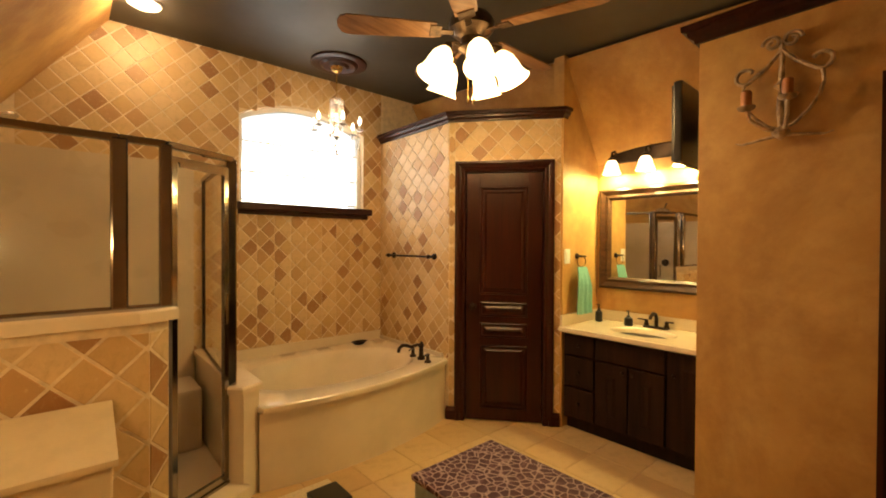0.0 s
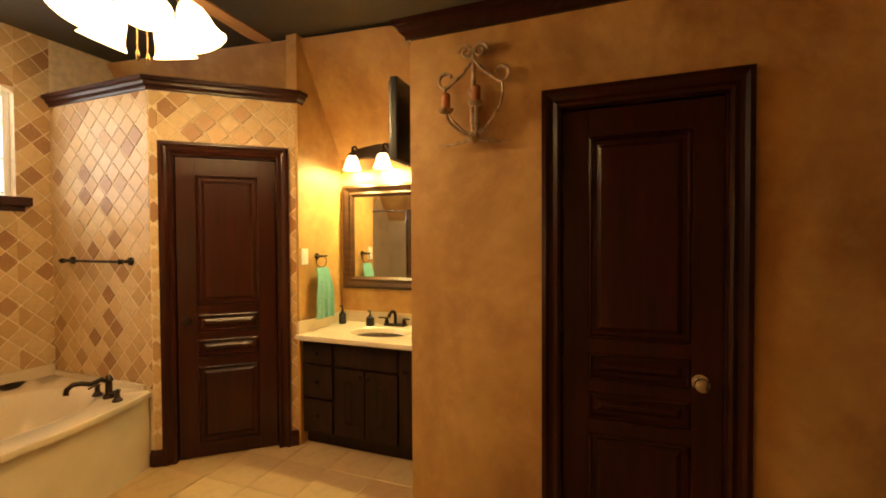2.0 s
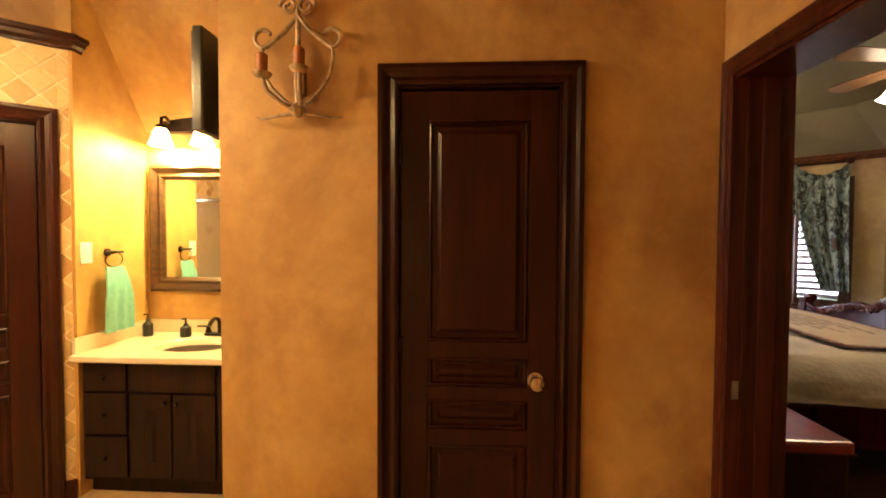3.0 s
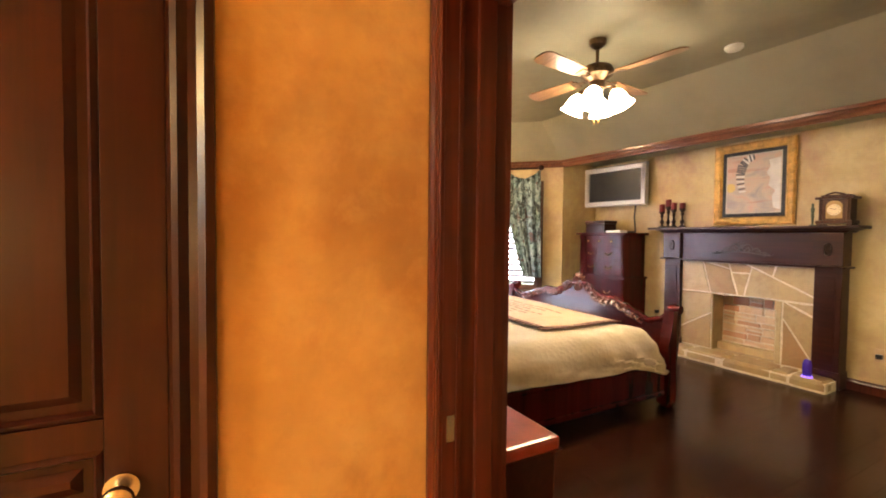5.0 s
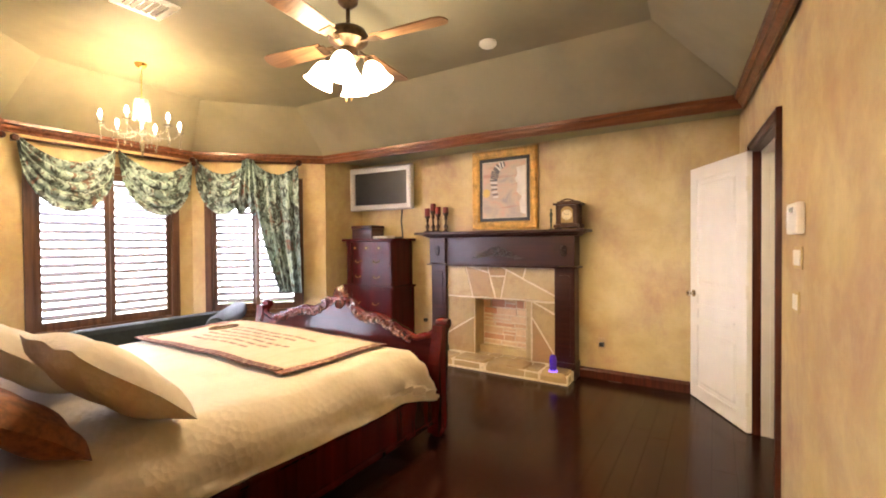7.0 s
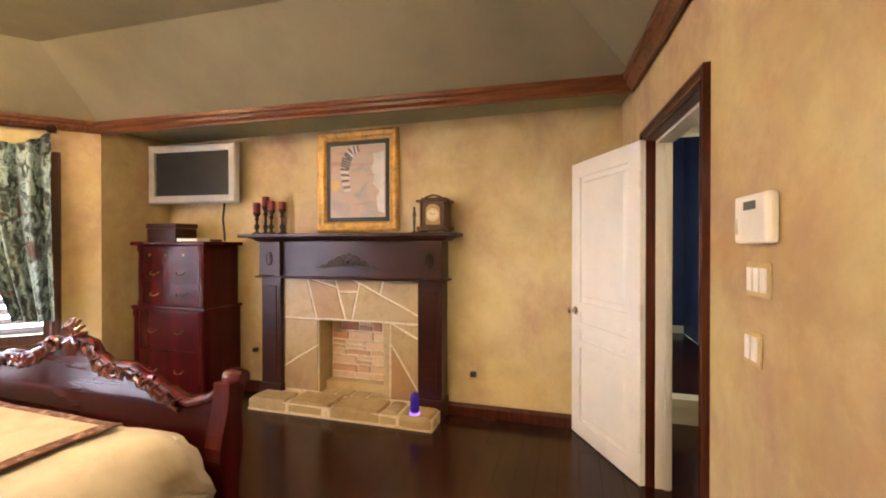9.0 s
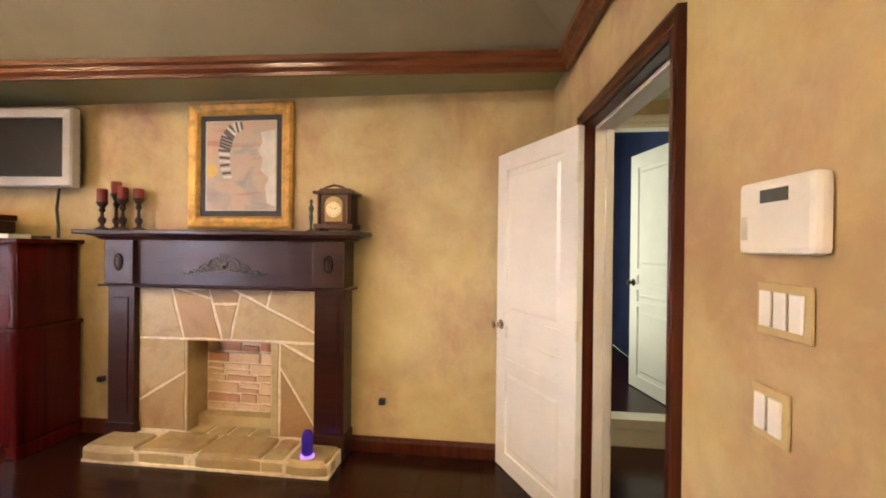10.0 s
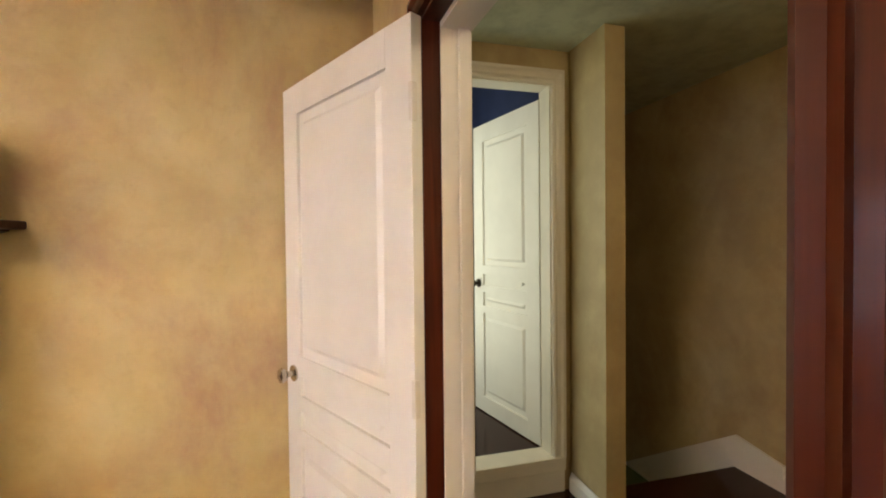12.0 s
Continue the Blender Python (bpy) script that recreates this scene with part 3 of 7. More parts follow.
pane = part("pane", bm, GLASS, w)
pane.visible_shadow = False
bm = box(bmx(), -0.03, -0.075, -0.062, W1 + 0.06, 0.05, -0.004, 0.006)
box(bm, -0.01, -0.02, -0.10, W1 + 0.04, 0.0, -0.062)
part("window_sill", bm, DOORWOOD, w, "dark walnut sill")


# ---- tub ----
def tub_front(x):
    k = (x - 1.55) / 1.54
    return 2.97 + 0.11 * k - 0.66 * k * (1 - k) * 0.75


tub = thing("bathtub", (2.30, 3.52, 0), "cream cultured-marble garden tub with a bowed apron", "bathtub")


def tub_outline(ang, inset=0.0):
    cx, cy = 2.30, 3.52
    dx, dy = math.cos(ang), math.sin(ang)
    r = 0.0
    while r < 3:
        x, y = cx + dx * (r + 0.004), cy + dy * (r + 0.004)
        if x < 1.555 + inset or x > 3.086 - inset or y > 4.092 - inset or y < tub_front(x) + inset:
            break
        r += 0.004
    return (dx * r, dy * r)


bm = bmx()
rings = []
NA = 96
for inset, z in ((0.02, 0.455), (0.0, 0.462), (0.0, 0.492), (0.008, 0.50)):
    rings.append([bm.verts.new((*tub_outline(2 * math.pi * i / NA, inset), z)) for i in range(NA)])
for a, b, z, dy in ((0.66, 0.42, 0.50, -0.02), (0.645, 0.405, 0.492, -0.02), (0.60, 0.37, 0.42, -0.02), (0.52, 0.31, 0.16, -0.01), (0.40, 0.22, 0.10, 0.0)):
    ring = []
    for i in range(NA):
        t = 2 * math.pi * i / NA
        p = 2.6
        c, s = math.cos(t), math.sin(t)
        k = (abs(c) ** p + abs(s) ** p) ** (-1 / p)
        ring.append(bm.verts.new((a * c * k - 0.02, b * s * k + dy, z)))
    rings.append(ring)
for a, b in zip(rings, rings[1:]):
    for i in range(NA):
        bm.faces.new((a[i], a[(i + 1) % NA], b[(i + 1) % NA], b[i]))
bm.faces.new(rings[-1])
part("basin", bm, MARBLE, tub, smooth=True)
bm = bmx()
xs = [1.565 + 1.515 * i / 40 for i in range(41)]
lo = [bm.verts.new((x - 2.30, tub_front(x) + 0.03 - 3.52, 0)) for x in xs]
hi = [bm.verts.new((x - 2.30, tub_front(x) + 0.03 - 3.52, 0.457)) for x in xs]
lo2 = [bm.verts.new((x - 2.30, tub_front(x) + 0.06 - 3.52, 0)) for x in xs]
hi2 = [bm.verts.new((x - 2.30, tub_front(x) + 0.06 - 3.52, 0.457)) for x in xs]
for i in range(40):
    for p, q in ((lo, hi), (lo2, hi2), (hi, hi2), (lo, lo2)):
        bm.faces.new((p[i], p[i + 1], q[i + 1], q[i]))
part("apron", bm, MARBLE, tub, smooth=True)
bm = box(bmx(), 1.575 - 2.3, 4.068 - 3.52, 0.5, 3.07 - 2.3, 4.088 - 3.52, 0.585, 0.004)
box(bm, 3.058 - 2.3, 3.13 - 3.52, 0.5, 3.078 - 2.3, 4.068 - 3.52, 0.535, 0.004)
part("splash_lip", bm, MARBLE, tub)
bm = lathe(bmx(), [(0.0, 0), (0.03, 0), (0.03, 0.006), (0.01, 0.012), (0, 0.012)], 16, Matrix.Translation((-0.34, -0.33, 0.40)) @ Matrix.Rotation(radians(-70), 4, "X"))
part("overflow_jet", bm, NICKEL, tub)

f = thing("tub_faucet", (2.90, 3.20, 0.50), "oil-rubbed bronze roman tub filler with two levers", "faucet")
bm = lathe(bmx(), [(0.032, 0), (0.032, 0.012), (0.020, 0.03), (0.018, 0.10), (0.024, 0.11), (0.014, 0.135), (0.0, 0.15)], 16)
part("body", bm, BRONZE, f, smooth=True)
bm = tube(bmx(), [(0, 0, 0.10), (-0.04, 0, 0.125), (-0.10, 0.0, 0.115), (-0.15, 0.0, 0.135), (-0.19, 0, 0.14), (-0.22, 0, 0.12), (-0.225, 0, 0.09)], 0.014, 10)
part("spout", bm, BRONZE, f, smooth=True)
for dx, dy in ((-0.02, -0.11), (0.0, 0.11)):
    bm = lathe(bmx(), [(0.028, 0), (0.028, 0.01), (0.015, 0.025), (0.013, 0.055), (0.02, 0.065), (0.0, 0.075)], 14, Matrix.Translation((dx, dy, 0)))
    tube(bm, [(dx, dy, 0.062), (dx - 0.035, dy - 0.02, 0.07), (dx - 0.07, dy - 0.04, 0.068)], 0.008, 8, 0.7)
    part("handle", bm, BRONZE, f, smooth=True)
s = thing("soap_dish", (2.78, 3.98, 0.50), "small dark bronze soap dish on the tub deck", "soap dish")
part("dish", lathe(bmx(), [(0.03, 0), (0.035, 0.004), (0.065, 0.028), (0.058, 0.03), (0.03, 0.012), (0, 0.012)], 18, Matrix.Diagonal((1.3, 0.7, 1, 1))), BRONZE, s, smooth=True)

b = thing("towel_bar", (3.09, 3.56, 1.33), "oil-rubbed bronze towel bar on the tiled tub wall", "towel bar")
for y in (-0.30, 0.30):
    mm = Matrix.Translation((-0.003, y, 0)) @ Matrix.Rotation(radians(-90), 4, "Y")
    part("bracket", lathe(bmx(), [(0.028, 0), (0.026, 0.012), (0.012, 0.022), (0.011, 0.05), (0.017, 0.056), (0.017, 0.078), (0.0, 0.086)], 16, mm), BRONZE, b, smooth=True)
part("bar", tube(bmx(), [(-0.068, -0.34, 0), (-0.068, 0.34, 0)], 0.009, 10), BRONZE, b, smooth=True)

# ---- shower ----
sh = thing("shower_enclosure", (0, 0, 0), "neo-angle shower with chrome-framed glass on tiled half walls", "shower")
bm = prism(bmx(), [(0.105, 2.80), (1.02, 2.80), (1.10, 2.86), (1.03, 2.93), (0.98, 2.90), (0.105, 2.90)], 0, 1.075)
part("half_wall", bm, GROUT, sh)
bm = prism(bmx(), [(0.105, 2.755), (0.98, 2.755), (1.14, 2.83), (1.10, 2.90), (1.0, 2.945), (0.105, 2.945)], 1.075, 1.135, inset=0.012, lift=0.012)
part("wall_cap", bm, MARBLE, sh, "cream cultured-marble cap")
bm = prism(bmx(), [(1.39, 3.06), (1.47, 2.97), (1.57, 3.02), (1.57, 4.095), (1.45, 4.095), (1.45, 3.12)], 0, 0.60)
part("low_wall", bm, MARBLE, sh)
bm = prism(bmx(), [(1.375, 3.05), (1.46, 2.95), (1.585, 3.00), (1.585, 4.095), (1.435, 4.095), (1.435, 3.12)], 0.60, 0.64, inset=0.01, lift=0.01)
part("low_wall_cap", bm, MARBLE, sh)
bm = prism(bmx(), [(1.06, 2.82), (1.13, 2.745), (1.50, 2.93), (1.43, 3.08)], 0, 0.10)
part("curb", bm, MARBLE, sh)
bm = box(bmx(), 0.105, 2.9, 0, 1.445, 4.09, 0.05)
part("pan", bm, MARBLE, sh)
bm = box(bmx(), 0.105, 4.075, 0.05, 1.44, 4.096, 2.02)
box(bm, 0.104, 2.91, 0.05, 0.122, 4.075, 1.88)
part("wall_panel", bm, PANEL, sh, "beige moulded shower wall panel")
bm = box(bmx(), 0.125, 3.70, 0.05, 1.42, 4.07, 0.46, 0.02)
part("seat", bm, PANEL, sh)


def bar(a, b, r, material, name, parent):
    """A rectangular metal bar between two points."""
    a, b = Vector(a), Vector(b)
    d = b - a
    m = Matrix.Translation(a) @ d.to_track_quat("Z", "Y").to_matrix().to_4x4()
    bm = box(bmx(), -r, -r * 0.8, 0, r, r * 0.8, d.length, r * 0.25, m)
    return part(name, bm, material, parent)


PA, PB, PC, PD, P0 = (0.915, 2.86), (1.09, 2.86), (1.425, 3.05), (1.505, 4.07), (0.125, 2.86)
for p, zb, r in ((PA, 1.135, 0.032), (PB, 1.135, 0.026), (PC, 0.64, 0.027), ((1.45, 3.085), 0.64, 0.014), (PD, 0.64, 0.014)):
    bar((*p, zb), (*p, 1.90), r, CHROME, "post", sh)
for a, b, zb in ((P0, PA, 1.135), (PA, PB, 1.135), (PC, PD, 0.64)):
    bar((*a, 1.90), (*b, 1.90), 0.020, CHROME, "head_rail", sh)
    bar((*a, zb + 0.008), (*b, zb + 0.008), 0.010, CHROME, "sill_rail", sh)
    mm, ln = WF(a, b)
    g = part("glass_panel", box(bmx(), 0.012, -0.003, zb + 0.015, ln - 0.012, 0.003, 1.885), SHOWERGLASS, sh, at=mm)
    g.visible_shadow = False
mm, ln = WF(PB, PC)
bar((*PB, 1.90), (*PC, 1.90), 0.020, CHROME, "head_rail", sh)
bar((*PB, 0.11), (*PC, 0.11), 0.012, CHROME, "sill_rail", sh)
dr = part("shower_door", box(bmx(), 0.04, -0.003, 0.15, ln - 0.04, 0.003, 1.83), SHOWERGLASS, sh, at=mm)
dr.visible_shadow = False
bm = sweep(bmx(), [(0.025, 0.13), (ln - 0.025, 0.13), (ln - 0.025, 1.85), (0.025, 1.85)], [(0, -0.012), (-0.028, -0.012), (-0.028, 0.012), (0, 0.012)], xz(0), True)
part("door_frame", bm, CHROME, dr)
bm = box(bmx(), 0.06, -0.02, 1.80, ln - 0.06, -0.012, 1.825)
part("door_rail", bm, CHROME, dr)
bm = tube(bmx(), [(ln - 0.07, -0.012, 1.0), (ln - 0.07, -0.05, 1.0), (ln - 0.07, -0.05, 1.16), (ln - 0.07, -0.012, 1.16)], 0.007, 8)
part("pull", bm, CHROME, dr, smooth=True)
hd = thing("shower_fixture", (0.34, 3.30, 1.90), "bronze rain shower head with a hand shower hose", "shower head")
bm = tube(bmx(), [(-0.21, 0, 0.20), (-0.08, 0, 0.24), (0.04, 0, 0.20), (0.10, 0, 0.12)], 0.012, 10)
part("arm", bm, BRONZE, hd, smooth=True)
bm = lathe(bmx(), [(0.02, 0.03), (0.10, 0.012), (0.105, 0.0), (0.0, 0.0)], 24, Matrix.Translation((0.14, 0, 0.08)) @ Matrix.Rotation(radians(-28), 4, "Y"))
part("head", bm, NICKEL, hd, smooth=True)
bm = tube(bmx(), [(-0.20, -0.2, 0.05), (-0.12, -0.24, -0.20), (-0.06, -0.24, -0.45), (-0.10, -0.24, -0.60), (-0.19, -0.22, -0.66)], 0.008, 8)
part("hose", bm, NICKEL, hd, smooth=True)
bm = lathe(bmx(), [(0.06, 0), (0.055, 0.012), (0.02, 0.016), (0.018, 0.05), (0, 0.055)], 18, Matrix.Translation((-0.215, 0.1, -0.75)) @ Matrix.Rotation(radians(90), 4, "Y"))
part("valve", bm, BRONZE, hd, smooth=True)

hm = thing("hamper", (0.50, 2.60, 0), "cream painted hamper with a sloping lid against the tiled half wall", "hamper")
HAMP = plain("cream_hamper_paint", (0.70, 0.58, 0.38), 0.42, vary=0.05)
part("body", box(bmx(), -0.38, -0.11, 0.0, 0.37, 0.18, 0.60, 0.008), HAMP, hm)
bm = prism(bmx(), [(-0.13, 0.60), (-0.13, 0.625), (0.185, 0.76), (0.185, 0.60)], -0.395, 0.385, Matrix(((0, 0, 1, 0), (1, 0, 0, 0), (0, 1, 0, 0), (0, 0, 0, 1))))
part("lid", bm, HAMP, hm)

# ---- vanity ----
v = thing("vanity_cabinet", (3.66, 1.25, 0), "espresso wood vanity cabinet with drawers and paired doors", "cabinet")
VL = 1.125
part("body", box(bmx(), 0.02, 0.004, 0.09, 0.525, VL - 0.004, 0.765), CABWOOD, v)
part("toe_kick", box(bmx(), 0.07, 0.004, 0.0, 0.52, VL - 0.004, 0.09), CABWOOD, v)


def front(y0, y1, z0, z1, name, knob):
    bm = box(bmx(), 0.0, y0, z0, 0.019, y1, z1, 0.004)
    ob = part(name, bm, CABWOOD, v)
    if z1 - z0 > 0.3:
        bm = bmx()
        raised(bm, y0 + 0.05, y1 - 0.05, z0 + 0.05, z1 - 0.05, 0.0, 0.008)
        bmesh.ops.transform(bm, matrix=Matrix(((0, 1, 0, -0.009), (1, 0, 0, 0), (0, 0, 1, 0), (0, 0, 0, 1))), verts=bm.verts)
        part("panel", bm, CABWOOD, ob)
    if knob:
        mm = Matrix.Translation((0.0, knob[0], knob[1])) @ Matrix.Rotation(radians(-90), 4, "Y")
        part("knob", lathe(bmx(), [(0.006, 0), (0.006, 0.012), (0.014, 0.018), (0.012, 0.026), (0, 0.028)], 12, mm), BRONZE, ob, smooth=True)


for z0, z1 in ((0.115, 0.34), (0.355, 0.58), (0.595, 0.745)):
    front(0.86, 1.105, z0, z1, "drawer", (0.98, (z0 + z1) / 2))
front(0.36, 0.845, 0.595, 0.745, "false_drawer", None)
front(0.36, 0.597, 0.115, 0.58, "cabinet_door", (0.57, 0.54))
front(0.607, 0.845, 0.115, 0.58, "cabinet_door", (0.635, 0.54))
front(0.02, 0.345, 0.115, 0.745, "cabinet_door", (0.30, 0.60))
c = thing("vanity_worktop", (3.60, 1.25, 0.765), "cream cultured-marble vanity top with integral basin and backsplash", "worktop")
bm = bmx()
rings = []
NB = 64


def rect_ray(ang, x0, x1, y0, y1):
    dx, dy = math.cos(ang), math.sin(ang)
    t = min((x1 if dx > 0 else x0) / dx if abs(dx) > 1e-6 else 9, (y1 if dy > 0 else y0) / dy if abs(dy) > 1e-6 else 9)
    return dx * t, dy * t


bx, by = 0.28, 0.60
angs = sorted([2 * math.pi * i / NB for i in range(NB)] + [math.atan2(y - by, x - bx) % (2 * math.pi) for x in (0.0, 0.587) for y in (0.004, VL - 0.002)])
for z, k in ((0.0, 0.006), (0.006, 0.0), (0.032, 0.0), (0.038, 0.006)):
    rings.append([bm.verts.new((bx + p[0], by + p[1], z)) for p in (rect_ray(a, -bx + k, 0.587 - bx, 0.004 - by, VL - 0.002 - by) for a in angs)])
for rx, ry, z in ((0.165, 0.23, 0.038), (0.155, 0.22, 0.030), (0.12, 0.18, -0.05), (0.05, 0.08, -0.085)):
    rings.append([bm.verts.new((bx + rx * math.cos(a), by + ry * math.sin(a), z)) for a in angs])
for p, q in zip(rings, rings[1:]):
    for i in range(len(angs)):
        j = (i + 1) % len(angs)
        bm.faces.new((p[i], p[j], q[j], q[i]))
bm.faces.new(rings[-1])
part("top", bm, MARBLE, c)
bm = box(bmx(), 0.567, 0.004, 0.038, 0.587, VL - 0.002, 0.125, 0.003)
part("backsplash", bm, MARBLE, c)
bm = box(bmx(), 0.02, VL - 0.022, 0.038, 0.567, VL - 0.002, 0.125, 0.003)
part("side_splash", bm, MARBLE, c)
f = thing("basin_faucet", (4.115, 1.85, 0.803), "oil-rubbed bronze two-handle basin faucet", "faucet")
part("base", box(bmx(), -0.03, -0.09, 0, 0.03, 0.09, 0.015, 0.006), BRONZE, f)
part("spout", tube(bmx(), [(0, 0, 0.01), (0, 0, 0.08), (-0.02, 0, 0.11), (-0.06, 0, 0.12), (-0.10, 0, 0.10), (-0.11, 0, 0.08)], 0.013, 10), BRONZE, f, smooth=True)
for y in (-0.075, 0.075):
    bm = lathe(bmx(), [(0.02, 0.01), (0.018, 0.03), (0.012, 0.045), (0.016, 0.055), (0, 0.065)], 14, Matrix.Translation((0, y, 0)))
    tube(bm, [(0, y, 0.055), (-0.015, y * 1.3, 0.06), (-0.03, y * 1.75, 0.062)], 0.006, 8)
    part("handle", bm, BRONZE, f, smooth=True)


def dispenser(x, y, h, r, label):
    d = thing("soap_dispenser", (x, y, 0.803), label, "soap dispenser")
    part("bottle", lathe(bmx(), [(r * 0.9, 0), (r, 0.01), (r * 0.95, h * 0.7), (r * 0.4, h * 0.85), (r * 0.35, h)], 16), BLACK, d, smooth=True)
    part("pump", tube(bmx(), [(0, 0, h), (0, 0, h + 0.03), (-0.03, 0, h + 0.032)], 0.006, 8), BRONZE, d, smooth=True)


dispenser(4.06, 2.04, 0.085, 0.034, "black tumbler-shaped soap pump on the vanity top")
dispenser(4.06, 2.29, 0.11, 0.030, "tall black soap bottle in the vanity corner")
r = thing("towel_ring", (3.86, 2.38, 1.345), "oil-rubbed bronze towel ring on the alcove wall", "towel ring")
part("bracket", lathe(bmx(), [(0.024, 0.002), (0.022, 0.012), (0.010, 0.02), (0.010, 0.05), (0, 0.055)], 14, Matrix.Rotation(radians(90), 4, "X")), BRONZE, r, smooth=True)
bm = tube(bmx(), [(0.062 * math.sin(a), -0.045, -0.042 + 0.042 * math.cos(a)) for a in [2 * math.pi * i / 24 for i in range(25)]], 0.0028, 8)
tube(bm, [(-0.065, -0.047, 0.0), (0.065, -0.047, 0.0)], 0.007, 8)
part("ring", bm, BRONZE, r, smooth=True)
_t = Mat("mint_terry_towel", (0.20, 0.47, 0.42), 0.95)
_t.mix((0.14, 0.36, 0.32), _t.ramp(_t.noise(30, 4), [(0.4, 0.0), (0.7, 0.7)]))
_t.bump(_t.noise(320, 2), 0.6, 0.004)
TERRY = _t.m


def cloth(w, h, nu, nv, fn, th=0.006):
    """A sheet of cloth; fn(u, v) in 0..1 gives a place."""
    bm = bmx()
    g = [[bm.verts.new(fn(i / nu, j / nv)) for i in range(nu + 1)] for j in range(nv + 1)]
    for j in range(nv):
        for i in range(nu):
            bm.faces.new((g[j][i], g[j][i + 1], g[j + 1][i + 1], g[j + 1][i]))
    if th:
        bmesh.ops.recalc_face_normals(bm, faces=bm.faces)
        bmesh.ops.solidify(bm, geom=bm.faces[:], thickness=th)
    return bm


tw = thing("hand_towel", (3.86, 2.325, 1.255), "mint green hand towel hanging through the ring", "towel")
bm = cloth(0, 0, 16, 24, lambda u, v: ((u - 0.5) * (0.13 + 0.06 * min(1, v * 2)), -0.028 * math.sin(min(v * 2.2, 1) * 1.5) + 0.010 * math.sin(u * 17 + v) * v, 0.005 - 0.375 * v), 0.008)
part("towel", bm, TERRY, tw, smooth=True)
sw = thing("light_switch", (3.705, 2.38, 1.345), "ivory light switch on the alcove wall", "switch")
part("plate", box(bmx(), -0.022, -0.008, -0.058, 0.05, 0.0, 0.058, 0.003), PLASTIC, sw)
part("rocker", box(bmx(), -0.004, -0.012, -0.032, 0.032, -0.008, 0.032, 0.001), PLASTIC, sw)

MIRRORWOOD = wood("carved_walnut_frame", (0.030, 0.012, 0.006), (0.10, 0.045, 0.020), 0.35, 0.3, "y")
mi = thing("vanity_mirror", (4.188, 2.345, 1.075), "walnut framed vanity mirror above the backsplash", "mirror")
ML, MH = 1.04, 0.83
yz = Matrix(((0, 0, -1, 0), (-1, 0, 0, 0), (0, 1, 0, 0), (0, 0, 0, 1)))
bm = sweep(bmx(), [(0, 0), (ML, 0), (ML, MH), (0, MH)], [(0, 0.0), (0, 0.030), (-0.02, 0.042), (-0.055, 0.026), (-0.075, 0.034), (-0.095, 0.012), (-0.095, 0.0)], yz, True)
part("frame", bm, MIRRORWOOD, mi)
part("glass", box(bmx(), -0.006, -ML + 0.09, 0.09, -0.002, -0.09, MH - 0.09), MIRROR, mi, "silvered mirror glass")
lb = thing("vanity_light", (4.19, 2.20, 2.13), "bronze three-light bath bar with frosted bell shades, lit", "wall light")
part("back_plate", box(bmx(), -0.03, -0.68, -0.02, -0.002, 0.06, 0.09, 0.012), BRONZE, lb)
for i in range(3):
    y = 0.0 - 0.27 * i
    part("arm", tube(bmx(), [(-0.03, y, 0.05), (-0.07, y, 0.075), (-0.105, y, 0.06), (-0.11, y, 0.02)], 0.010, 8), BRONZE, lb, smooth=True)
    part("cap", lathe(bmx(), [(0.012, 0.02), (0.03, 0.012), (0.033, -0.01), (0.0, -0.012)], 16, Matrix.Translation((-0.11, y, 0.0))), BRONZE, lb, smooth=True)
    part("shade", lathe(bmx(), [(0.030, -0.008), (0.045, -0.035), (0.055, -0.075), (0.070, -0.115), (0.066, -0.115), (0.051, -0.075), (0.040, -0.035), (0.026, -0.010)], 24, Matrix.Translation((-0.11, y, 0.0))), SHADE, lb, "lit frosted glass bell shade", smooth=True)
    lamp("bulb", "POINT", (4.08, 2.20 + y, 2.03), 29, (1.0, 0.85, 0.32), 0.035)
tv = thing("alcove_television", Matrix.Translation((3.42, 1.39, 2.09)), "black flat television on a bracket in the vanity alcove", "television")
part("screen", box(bmx(), -0.24, 0.0, -0.20, 0.24, 0.012, 0.20, 0.003), BLACK, tv)
part("casing", box(bmx(), -0.255, -0.045, -0.215, 0.255, -0.001, 0.215, 0.008), BLACK, tv)
part("bracket", box(bmx(), 0.02, -0.138, -0.05, 0.10, -0.046, 0.05), BLACK, tv)

# ---- iron candle sconce ----
IRON = plain("antiqued_iron", (0.52, 0.38, 0.23), 0.45, 0.3, vary=0.3, scale=30, relief=0.2)
CANDLE = plain("amber_wax", (0.45, 0.17, 0.05), 0.5, vary=0.15)
sc = thing("candle_sconce", (3.12, 0.915, 1.93), "antiqued wrought-iron candle sconce with two amber candles", "sconce")
part("spine", tube(bmx(), [(-0.03, 0, -0.02), (-0.035, 0.004, 0.10), (-0.03, 0, 0.25), (-0.03, 0, 0.40)], 0.011, 8), IRON, sc, smooth=True)


def scroll(y0, z0, side, turns, r0, x=-0.035):
    return [(x, y0 + side * r * math.cos(a), z0 + r * math.sin(a)) for a, r in ((t * turns * 2 * math.pi / 20, r0 * (1 - 0.75 * t / 20)) for t in range(21))]


